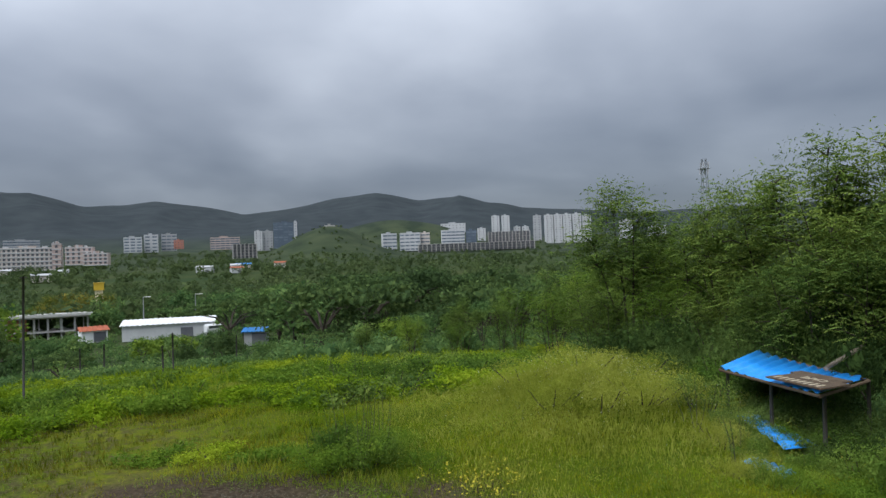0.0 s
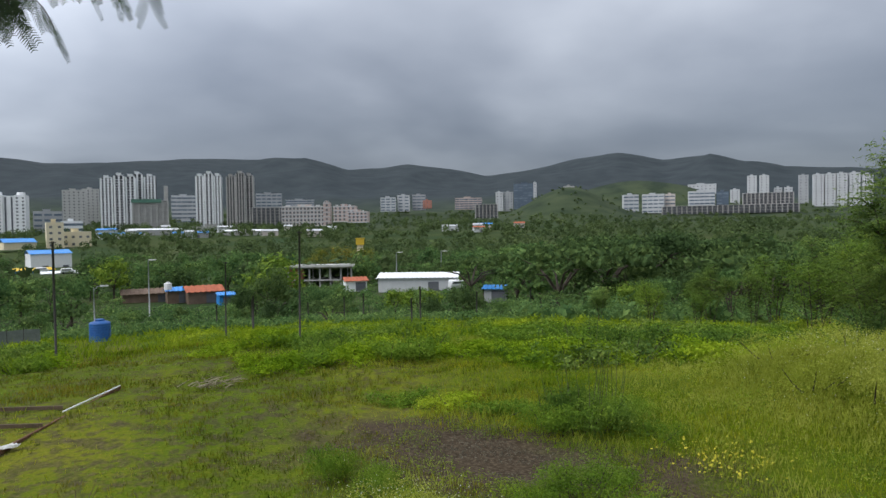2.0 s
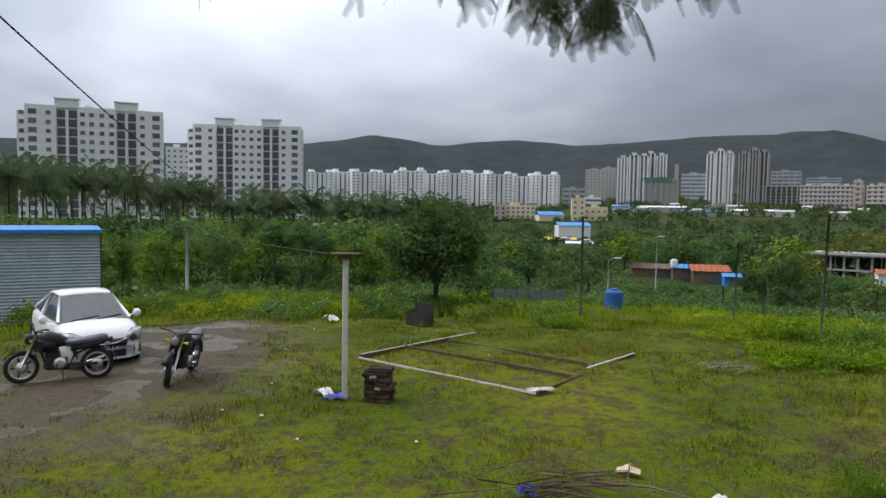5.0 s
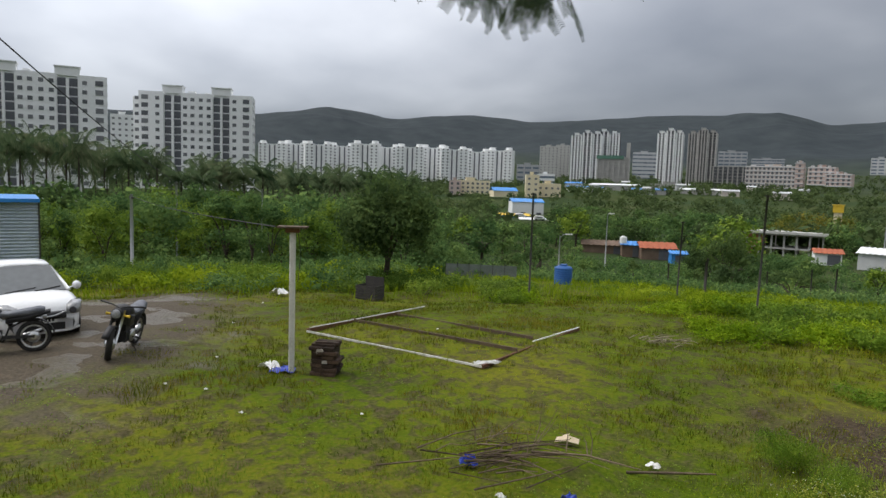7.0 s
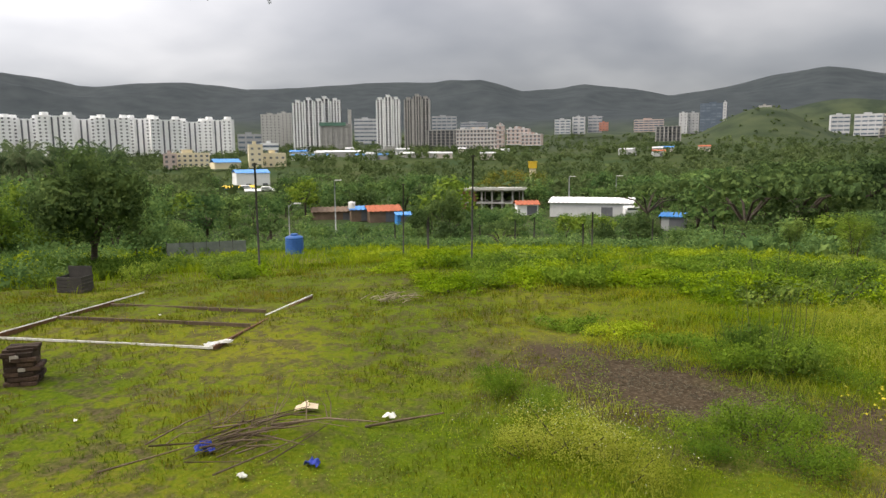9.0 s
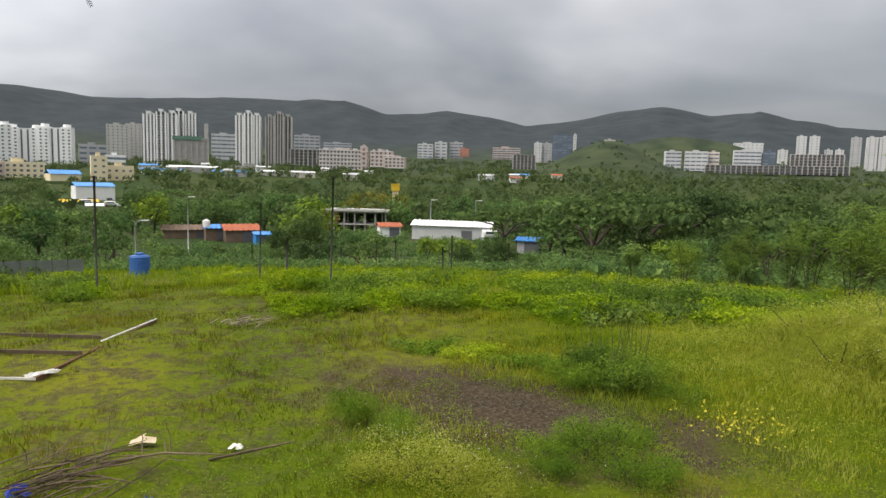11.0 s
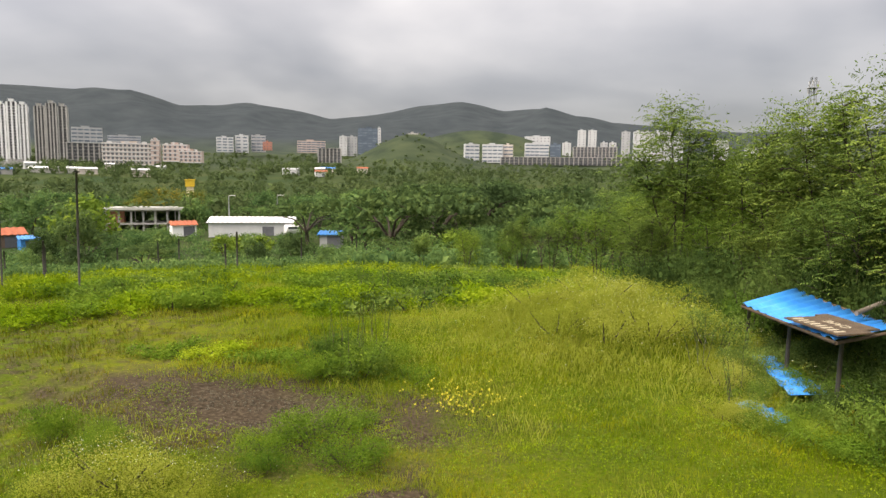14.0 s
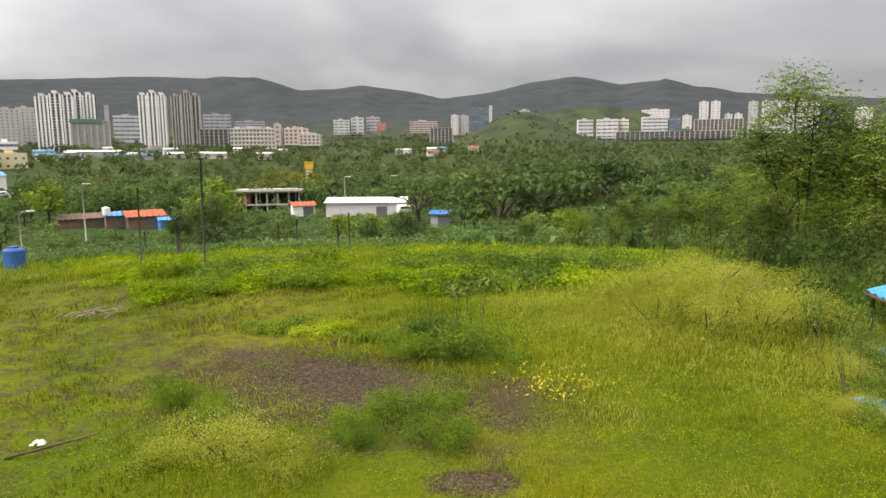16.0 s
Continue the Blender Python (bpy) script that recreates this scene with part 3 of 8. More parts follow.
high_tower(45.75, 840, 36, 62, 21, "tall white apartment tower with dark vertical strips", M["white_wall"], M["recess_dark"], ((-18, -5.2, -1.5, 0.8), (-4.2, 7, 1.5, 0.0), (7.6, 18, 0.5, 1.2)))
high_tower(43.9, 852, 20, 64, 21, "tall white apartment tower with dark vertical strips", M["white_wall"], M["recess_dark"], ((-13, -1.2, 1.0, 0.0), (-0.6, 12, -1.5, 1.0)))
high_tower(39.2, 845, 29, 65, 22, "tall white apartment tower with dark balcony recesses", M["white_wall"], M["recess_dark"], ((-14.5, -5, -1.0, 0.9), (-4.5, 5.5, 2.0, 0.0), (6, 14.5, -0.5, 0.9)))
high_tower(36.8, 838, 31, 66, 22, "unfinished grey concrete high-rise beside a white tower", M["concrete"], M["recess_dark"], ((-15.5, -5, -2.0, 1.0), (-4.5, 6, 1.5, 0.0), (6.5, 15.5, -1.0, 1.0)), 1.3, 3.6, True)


def scaffold_building():
    t = thing("unfinished_building", facing(43.55, 800, 4, -4), "concrete building under construction wrapped in green netting", "building")
    for x in (-17, -11, -5, 1, 7, 13, 18):
        part("column", boxes((x - 0.8, x + 0.8, 0, 10, 0, 36)), M["concrete"], t)
    for f in range(12):
        part("floor_slab", boxes((-18, 18.6, 0.5, 9.5, f * 3.0 + 2.6, f * 3.0 + 3.0)), M["concrete"], t)
    part("netting", boxes((-18, 12, -0.6, -0.3, 33.5, 37.5), (-18.3, -18, -0.6, 9, 33.5, 37.5)), M["scaffold_green"], t)
    part("lift_shaft", boxes((14.5, 18.5, 2, 8, 36, 52)), M["concrete"], t)
    part("wall", boxes((-17, 17, 1.2, 9, 0, 35)), M["concrete"], t)


scaffold_building()
block("office_block", 41.0, 1000, 34, 14, 38, M["white_wall"], "white office block behind the high-rises", 7, 5, BAND)
block("office_block", 34.5, 1050, 38, 14, 40, M["grey_wall"], "pale glass office block behind trees", 8, 5, BAND)
block("office_block", 38.9, 640, 40, 12, 7, M["concrete"], "long low grey shed below the high-rises", 2, 8, WIN_DARK)


def concrete_frame(name, az, r, w, d, floors, bays, label, st=3.2, turn=0, z=None, wall=None, category="building"):
    """An unfinished frame of columns and slabs."""
    p = polar(az, r)
    z = ground_z(p.x, p.y) - 0.5 if z is None else z
    t = thing(name, facing(az, r, z, turn), label, category)
    cw = 0.22 if r < 300 else 0.7
    for k in range(bays + 1):
        x = -w / 2 + w * k / bays
        for y in (0, d):
            part("column", boxes((x - cw, x + cw, y - 0.2, y + 0.2, 0, floors * st)), M["concrete"], t)
    for f in range(floors):
        part("floor_slab", boxes((-w / 2 - 0.6, w / 2 + 0.6, -0.7, d + 0.7, (f + 1) * st - 0.35, (f + 1) * st)), M["pale_concrete" if f == floors - 1 else "concrete"], t)
    if wall:
        # Dark panel behind the columns stands in for shade in the open bays.
        part("bay_shade_panel", boxes((-w / 2 + 0.3, w / 2 - 0.3, 1.2, 1.4, 0, floors * st - 0.36)), wall, t)
    return t


concrete_frame("unfinished_building", 34.6, 780, 34, 12, 7, 7, "grey concrete frame of an unfinished block", 3.4, wall=M["strip_dark"])
block("institute_building", 31.5, 700, 50, 16, 19.5, M["beige_wall"], "long beige institute building with rows of small windows", 5, 14, WIN_TALL, -4, z=9)
block("institute_building", 29.85, 697, 7, 16, 23, M["pink_wall"], "pink stair tower at the end of an institute building", 5, 1, WIN_TALL, -4, z=9)
block("institute_building", 28.4, 690, 22, 14, 15, M["pink_wall"], "salmon pink stepped office building", 4, 5, WIN_TALL, -10, z=13)
block("institute_building", 27.3, 680, 20, 14, 10, M["pink_wall"], "salmon pink low office building", 3, 5, WIN_TALL, -10, z=12)
block("office_block", 32.0, 1250, 50, 20, 22, M["grey_wall"], "hazy office complex on the hill foot", 5, 8, BAND)
block("office_block", 24.7, 1100, 25, 14, 22, M["white_wall"], "white and blue glass office complex", 5, 3, BAND, z=34)
block("office_block", 23.4, 1110, 20, 14, 26, M["white_wall"], "white glass office wing beside a dark wing", 5, 2, BAND, z=34)
block("office_block", 22.1, 1120, 22, 14, 25, M["grey_wall"], "grey glass office wing beside white wing", 5, 3, BAND, z=36)
block("office_block", 21.4, 1090, 14, 12, 12, M["red_wall"], "small brick-red building beside offices", 3, 3, WIN, z=38)
block("office_block", 17.9, 1050, 42, 14, 17, M["pink_wall"], "pink and white striped office block", 5, 6, BAND, z=34)
concrete_frame("unfinished_building", 16.4, 800, 26, 12, 5, 6, "grey unfinished concrete block among trees", 3.3, wall=M["strip_dark"], z=16)
block("office_block", 15.3, 1100, 12, 12, 30, M["white_wall"], "white narrow office block on the slope", 7, 2, WIN, z=32)
block("office_block", 14.55, 1105, 16, 12, 30, M["grey_wall"], "pale grey office block on the slope", 7, 3, WIN, z=32)
block("office_tower", 13.1, 1100, 38, 16, 42, M["glass_blue"], "tall blue-grey glass office tower", 10, 5, BAND, z=33)
block("office_tower", 12.3, 1097, 5, 16, 43, M["white_wall"], "white edge tower of a glass office", 10, 1, WIN, z=33)
block("hill_house", 9.5, 960, 15, 8, 4, M["concrete"], "small pale house on the green spur", 1, 4, WIN)
block("office_block", 4.5, 1000, 21, 14, 26, M["white_wall"], "white office block with band windows", 5, 3, BAND, 10, z=22)
block("office_block", 2.8, 1000, 30, 14, 26, M["white_wall"], "white office block with band windows", 5, 4, BAND, -4, z=22)
block("office_block", 1.5, 1010, 14, 14, 26, M["beige_wall"], "beige office block beside white ones", 5, 2, BAND, z=22)
block("office_block", -0.9, 1000, 34, 14, 28, M["white_wall"], "white office block with dark horizontal bands", 6, 5, BAND, 6, z=22)
block("office_block", -2.4, 1005, 16, 14, 27, M["glass_blue"], "dark glass office block between white ones", 6, 2, BAND, z=22)
block("apartment_tower", -0.9, 1250, 46, 14, 44, M["white_wall"], "pale apartment block far behind offices", 9, 7, WIN, z=30)
block("apartment_tower", -3.3, 1150, 14, 12, 32, M["white_wall"], "white narrow apartment tower", 9, 2, WIN, z=26)
block("apartment_tower", -4.5, 1100, 13, 12, 50, M["white_wall"], "white twin apartment tower", 13, 2, WIN, z=25)
block("apartment_tower", -5.35, 1100, 13, 12, 50, M["white_wall"], "white twin apartment tower", 13, 2, WIN, z=25)
block("apartment_tower", -6.3, 1120, 11, 12, 32, M["white_wall"], "white apartment tower behind a frame", 8, 2, WIN, z=25)
block("apartment_tower", -7.0, 1120, 11, 12, 32, M["white_wall"], "white apartment tower behind a frame", 8, 2, WIN, z=25)
concrete_frame("unfinished_building", -2.8, 960, 165, 14, 3, 26, "long grey concrete frame under construction", 3.6, z=19, wall=M["strip_dark"])
concrete_frame("unfinished_building", -5.6, 985, 60, 14, 7, 12, "grey concrete frame before white towers", 3.6, z=20, wall=M["strip_dark"])
for a in (-9.0, -9.75, -10.5, -11.3, -12.1):
    block("apartment_tower", a, 1100, 13, 12, 47 if a > -12 else 44, M["white_wall"], "white high apartment tower in a close row", 13, 2, WIN, 8, z=26, group="white tower row")
block("apartment_tower", -8.0, 1180, 14, 12, 52, M["grey_wall"], "hazy grey apartment tower beside white ones", 12, 2, WIN, z=26)
block("apartment_tower", -15.2, 1150, 22, 12, 34, M["white_wall"], "pale apartment tower behind the hedge", 8, 3, WIN, z=28)
block("apartment_tower", -17.6, 1200, 30, 12, 24, M["white_wall"], "pale apartment block behind the hedge", 6, 4, WIN, z=28)


# cream houses and sheds in the valley
block("house", 55.0, 470, 24, 10, 8.5, M["cream_wall"], "cream three-storey house with flat roof", 3, 7, WIN, 8, z=-3)
block("house", 50.0, 462, 9, 10, 14.5, M["cream_wall"], "narrow cream four-storey house", 4, 2, WIN, 4, z=-4)
block("house", 48.6, 475, 16, 10, 9, M["cream_wall"], "cream two-storey house below towers", 2, 4, WIN, 4, z=-4)
block("house", 56.5, 460, 8, 8, 9, M["pink_wall"], "pink unfinished house with dark openings", 3, 2, WIN_DARK, z=-4)


def gable_shed(name, az, r, w, d, h, rise, roof_m, wall_m, label, turn=0, z=None, doors=1):
    p = polar(az, r)
    z = ground_z(p.x, p.y) - 0.3 if z is None else z
    t = thing(name, facing(az, r, z, turn), label, "shed")
    part("wall", boxes((-w / 2, w / 2, 0, d, 0, h)), wall_m, t)
    bm, prev = bmesh.new(), None
    n = 2 * max(6, int(w / 0.9))
    for k in range(n + 1):
        x = -w / 2 - 0.4 + (w + 0.8) * k / n
        o = 0.12 * (k % 2)
        row = [bm.verts.new(q) for q in ((x, -0.5, h - 0.02 + o), (x, d / 2, h + rise + o), (x, d + 0.5, h - 0.02 + o), (x, d + 0.5, h - 0.1 + o), (x, d / 2, h + rise - 0.08 + o), (x, -0.5, h - 0.1 + o))]
        if prev:
            for i in range(6):
                bm.faces.new((prev[i], prev[(i + 1) % 6], row[(i + 1) % 6], row[i]))
        prev = row
    bmesh.ops.recalc_face_normals(bm, faces=bm.faces)
    part("roof", bm, roof_m, t)
    for k in range(doors):
        x = -w / 2 + w * (k + 0.7) / doors
        part("door", boxes((x - 1.2, x + 1.2, -0.06, 0.05, 0.1, min(h - 0.3, 2.3))), M["strip_dark"], t)
    return t


gable_shed("long_shed", 22.45, 150, 17.6, 9, 3.2, 0.9, M["roof_white"], M["dull_white"], "long white-walled shed with a white sheet roof", -6, z=-10.35)
gable_shed("warehouse", 50.3, 345, 16, 14, 7.5, 1.6, M["roof_blue"], M["white_wall"], "white warehouse with a blue sheet roof", 10, z=-12, doors=2)
gable_shed("house_roof_shed", 52.2, 440, 16, 12, 4, 2.2, M["roof_blue"], M["cream_wall"], "cream house under a bright blue roof", 15, z=-4)
gable_shed("hut", 39.7, 136, 6.4, 5, 2.3, 1.0, M["roof_red"], M["roof_brown"], "low hut with a rusty red sheet roof", 12, z=-9.9)
gable_shed("hut", 43.6, 142, 10.5, 5, 2.0, 0.8, M["roof_brown"], M["roof_brown"], "long low hut under a brown sheet roof", 4, z=-10.0)
gable_shed("hut", 41.6, 138, 4.6, 4.0, 2.4, 0.6, M["roof_blue"], M["roof_brown"], "small hut covered with blue tarpaulin", 6, z=-9.8)
gable_shed("hut", 38.1, 130, 2.6, 3.5, 2.0, 0.4, M["roof_blue"], M["roof_blue"], "small blue painted hut beside a red roof", 10, z=-9.9)
gable_shed("hut", 27.6, 160, 5, 4, 2.5, 0.8, M["roof_red"], M["white_wall"], "small hut with red roof beside a concrete shell", 10, z=-10.8)
gable_shed("hut", 16.0, 120, 3.6, 4, 2.4, 0.5, M["roof_blue"], M["grey_wall"], "small grey hut with blue sheet roof", -10, z=-9.6)
gable_shed("hut", 51.4, 320, 14, 5, 3.0, 1.0, M["yellow_paint"], M["roof_blue"], "yellow-roofed roadside shed beside a warehouse", 6, z=-13.5)
gable_shed("hut", 49.8, 300, 12, 5, 2.4, 0.8, M["roof_white"], M["concrete"], "pale roofed roadside shed", 6, z=-13.5)
gable_shed("hut", 45.6, 560, 30, 10, 4, 1.2, M["roof_blue"], M["white_wall"], "low shed with a blue roof below the towers", 4)
gable_shed("hut", 40.6, 560, 26, 10, 4, 1.2, M["roof_blue"], M["concrete"], "low workers' shed with a blue roof", 0)
gable_shed("hut", 43.2, 600, 40, 10, 5, 1.2, M["roof_white"], M["concrete"], "long low pale shed below the towers", 2)
gable_shed("hut", 36.6, 580, 34, 10, 4, 1.2, M["roof_white"], M["concrete"], "long low pale shed among trees", -3)


rng_roofs = random.Random(14)
for k in range(14):
    az, r = rng_roofs.uniform(13, 47), rng_roofs.uniform(520, 660)
    u = rng_roofs.random()
    roof, label = (M["dull_white"], "small far house with a pale sheet roof") if u < 0.6 else (M["roof_blue"], "small far house with a blue sheet roof") if u < 0.8 else (M["roof_red"], "small far house with a red roof")
    p = polar(az, r)
    gable_shed("far_house", az, r, rng_roofs.uniform(6, 15), 7, rng_roofs.uniform(3.5, 5.5), 1.2, roof, M["dull_white"] if k % 3 else M["beige_wall"], label, rng_roofs.uniform(-20, 20), z=ground_z(p.x, p.y) + 1.0)


def concrete_shell():
    t = concrete_frame("unfinished_house", 30.6, 181, 16.4, 9, 2, 6, "two-storey unfinished concrete house with bare columns", 3.3, -4, z=-12.5, category="house")
    part("roof_slab", boxes((-9.3, 9.1, -1.6, 10.2, 6.61, 6.9), (-9.3, 9.1, -1.6, -1.4, 6.9, 7.2)), M["pale_concrete"], t)
    part("brick_wall", boxes((-8.1, -4.4, 1.5, 8.7, 3.31, 6.2), (-8.1, -6.9, 0.3, 1.5, 0, 2.9)), M["red_wall"], t)
    for x in (-6.6, -2.0, 2.4, 7.2):
        part("prop", boxes((x - 0.12, x + 0.12, 2.4, 2.6, 3.3, 6.5)), M["pale_concrete"], t)


concrete_shell()


# ---- vegetation ----
RNG = np.random.default_rng(7)


def leaf_quads(centres, normals, length, width, rng, droop=0.0):
    """A diamond leaf at each centre, lying roughly across its normal."""
    n = len(centres)
    a = rng.normal(size=(n, 3))
    a[:, 2] -= droop
    nrm = normals + 0.55 * rng.normal(size=(n, 3))
    nrm /= np.linalg.norm(nrm, axis=1, keepdims=True) + 1e-9
    u = a - (a * nrm).sum(1, keepdims=True) * nrm
    u /= np.linalg.norm(u, axis=1, keepdims=True) + 1e-9
    w = np.cross(nrm, u)
    s = rng.uniform(0.6, 1.3, (n, 1))
    L, W = u * length * s, w * width * s
    v = np.stack([centres - L / 2, centres + W / 2 - L * 0.05, centres + L / 2, centres - W / 2 - L * 0.05], 1).reshape(-1, 3)
    return v, np.arange(4 * n).reshape(-1, 4)


def inner_leaves(centre, rx, rz, n, rng, size=0.5):
    """Large shaded leaves that fill the inside of a lump of foliage."""
    d = rng.normal(size=(n, 3))
    d /= np.linalg.norm(d, axis=1, keepdims=True)
    return leaf_quads(np.array(centre) + d * rng.uniform(0.15, 0.75, (n, 1)) * np.array([rx, rx, rz]), d, rx * size, rx * size * 0.6, rng)


def crown_mesh(name, lumps, leaves, length, width, rng, material, core=0.8, droop=0.0):
    """Leaves scattered over the outside of overlapping lumps (x, y, z, rx, rz), with a dim core in each lump."""
    lumps = np.array(lumps, float)
    area = lumps[:, 3] ** 2
    pick = rng.choice(len(lumps), leaves, p=area / area.sum())
    d = rng.normal(size=(leaves, 3))
    d[:, 2] += 0.25
    d /= np.linalg.norm(d, axis=1, keepdims=True)
    rad = rng.uniform(0.62, 1.18, (leaves, 1))
    size = lumps[pick][:, [3, 3, 4]]
    c = lumps[pick][:, :3] + d * rad * size
    v, f = leaf_quads(c, d, length, width, rng, droop)
    verts, faces = [v], f.tolist()
    off = len(v)
    for x, y, z, rx, rz in lumps if core else ():
        v, f = inner_leaves((x, y, z), rx, rz, 22 if core > 0.6 else 34, rng, 0.5 if core > 0.6 else 0.3)
        verts.append(v)
        faces += (f + off).tolist()
        off += len(v)
    return mesh_of(name, np.concatenate(verts), faces, [material])


def trunk_mesh(name, h, r, limbs, rng, spread, top):
    bm = bmesh.new()
    lean = rng.uniform(-0.08, 0.08, 2) * h
    fork = Vector((lean[0], lean[1], h))
    tube(bm, [(0, 0, -0.3), (lean[0] * 0.3, lean[1] * 0.3, h * 0.5), fork], [r * 1.25, r, r * 0.8], 7)
    for k in range(limbs):
        a = 2 * math.pi * (k + rng.uniform(-0.3, 0.3)) / limbs
        tip = Vector((math.cos(a) * spread, math.sin(a) * spread, top * rng.uniform(0.75, 1.0)))
        midp = fork.lerp(tip, 0.5) + Vector((0, 0, 0.12 * top))
        tube(bm, [fork - Vector((0, 0, 0.1)), midp, tip], [r * 0.6, r * 0.4, r * 0.12], 5)
    return bm_mesh(name, bm, M["bark"])


def round_lumps(rng, k, rx, rz, z):
    out = []
    for i in range(k):
        d = rng.normal(size=3)
        d /= np.linalg.norm(d)
        q = rng.uniform(0.45, 0.75)
        s = rng.uniform(0.34, 0.5)
        out.append((d[0] * rx * q, d[1] * rx * q, z + d[2] * rz * q, rx * s, rz * s))
    return out


def umbrella_lumps(rng, k, rx, z):
    out = []
    for i in range(k):
        a, q = rng.uniform(0, 2 * math.pi), math.sqrt(rng.uniform(0, 1)) * 0.85
        out.append((math.cos(a) * rx * q, math.sin(a) * rx * q, z - 0.32 * rx * q * q + rng.uniform(-0.3, 0.3), rx * rng.uniform(0.2, 0.34), rx * 0.11))
    return out


# each kind is modelled 8 m tall and scaled to size
def tree_kind(kind, leaves, seed, material):
    rng = np.random.default_rng(seed)
    if kind == "round":
        lum = round_lumps(rng, 15, 3.4, 3.2, 4.9)
        return trunk_mesh("trunk", 2.3, 0.2, 4, rng, 1.6, 5.5), crown_mesh("crown", lum, leaves, 0.27 if leaves > 1000 else 0.5, 0.14 if leaves > 1000 else 0.28, rng, material)
    if kind == "umbrella":
        lum = umbrella_lumps(rng, 17, 5.6, 7.2)
        return trunk_mesh("trunk", 2.8, 0.26, 6, rng, 3.6, 6.4), crown_mesh("crown", lum, leaves, 0.28 if leaves > 1000 else 0.5, 0.13 if leaves > 1000 else 0.26, rng, material, 0.7)
    lum = []   # upright, uneven, in tiers
    for i in range(16):
        a, z = rng.uniform(0, 2 * math.pi), rng.uniform(1.6, 7.4)
        q = (1 - abs(z - 3.6) / 5.2) * 2.2 * math.sqrt(rng.uniform(0.1, 1))
        lum.append((math.cos(a) * q, math.sin(a) * q, z, rng.uniform(0.7, 1.25), rng.uniform(0.55, 0.9)))
    return trunk_mesh("trunk", 2.0, 0.14, 5, rng, 1.2, 6.2), crown_mesh("crown", lum, leaves, 0.26 if leaves > 1000 else 0.46, 0.11 if leaves > 1000 else 0.22, rng, material, 0.72, 0.5)


KINDS = {}
for lod, leaves in (("near", 2700), ("far", 420)):
    KINDS[lod] = [tree_kind("round", leaves, 11, M["leaf_dark"]), tree_kind("round", leaves, 12, M["leaf_mid"]), tree_kind("umbrella", leaves, 13, M["leaf_dark"]),
                  tree_kind("upright", leaves, 14, M["leaf_light"]), tree_kind("upright", leaves, 15, M["leaf_mid"]), tree_kind("round", leaves, 16, M["leaf_light"]),
                  tree_kind("round", leaves, 17, M["leaf_yellow"])]
TREE_LABELS = ["dark green round-crowned tree in the valley", "green round-crowned tree in the valley", "dark umbrella-shaped acacia with spreading limbs", "bright green feathery young tree",
               "green upright bushy tree", "light green round-crowned tree", "yellow-flowering round tree beside houses"]
# no crown may rise over these sight lines: az from, az to, range, angle
KEEP_CLEAR = [(27.6, 33.8, 178, -4.4), (19.2, 26.4, 149, -4.9), (37.3, 45.6, 134, -5.5), (48.4, 53.0, 345, -3.0), (46.5, 57.5, 460, -0.6), (15.2, 16.9, 119, -5.7), (26.9, 28.4, 158, -4.9)]
SKYLINE = [(-60, 0.5), (-12, 0.2), (-4, -0.2), (6, 0.2), (14, -0.6), (24, -0.7), (40, -0.4), (57, -0.2), (60, 0.3), (70, 0.3), (80, 0.6), (95, 1.2)]


NEAR_LINE = [(-60, 3.0), (-13, 1.5), (-9, -1.2), (-5.4, -2.0), (0, -3.2), (2.8, -3.9), (8, -4.5), (12, -5.0), (16, -5.2), (56, -5.2), (58, -2.6), (62, -1.5), (70, -1.2), (77, -0.2), (85, -1.6), (95, -0.8)]


def tree_room(az, r, z):
    """The tallest tree that leaves the sight lines free."""
    best = 3.5 + r * math.tan(radians(lerp_table(SKYLINE, az))) - z
    if r < 78:
        best = min(best, 3.5 + r * math.tan(radians(lerp_table(NEAR_LINE, az))) - z)
    for a0, a1, rr, el in KEEP_CLEAR:
        if a0 - 60.0 / r < az < a1 + 60.0 / r and r < rr + 6:
            best = min(best, 3.5 + r * math.tan(radians(el)) - z)
            if r > rr - 8:
                best = -1
    return best


PLANTED = []


def plant(kind, az, r, h, lod="near", wide=1.0, label="", sink=0.15):
    p = polar(az, r)
    if not label and r < 75:
        sink = 0.13 * h
    z = ground_z(p.x, p.y)
    t = thing("tree", Matrix.Translation((p.x, p.y, z - sink)) @ pose(0, 0, 0, 0, 0, RNG.uniform(0, 360)), label or TREE_LABELS[kind], "tree")
    s = h / 8.0
    t.scale = (s * wide, s * wide, s)
    tr, cr = KINDS[lod][kind]
    part("trunk", tr, None, t)
    part("crown", cr, None, t)
    PLANTED.append((p.x, p.y))
    return t


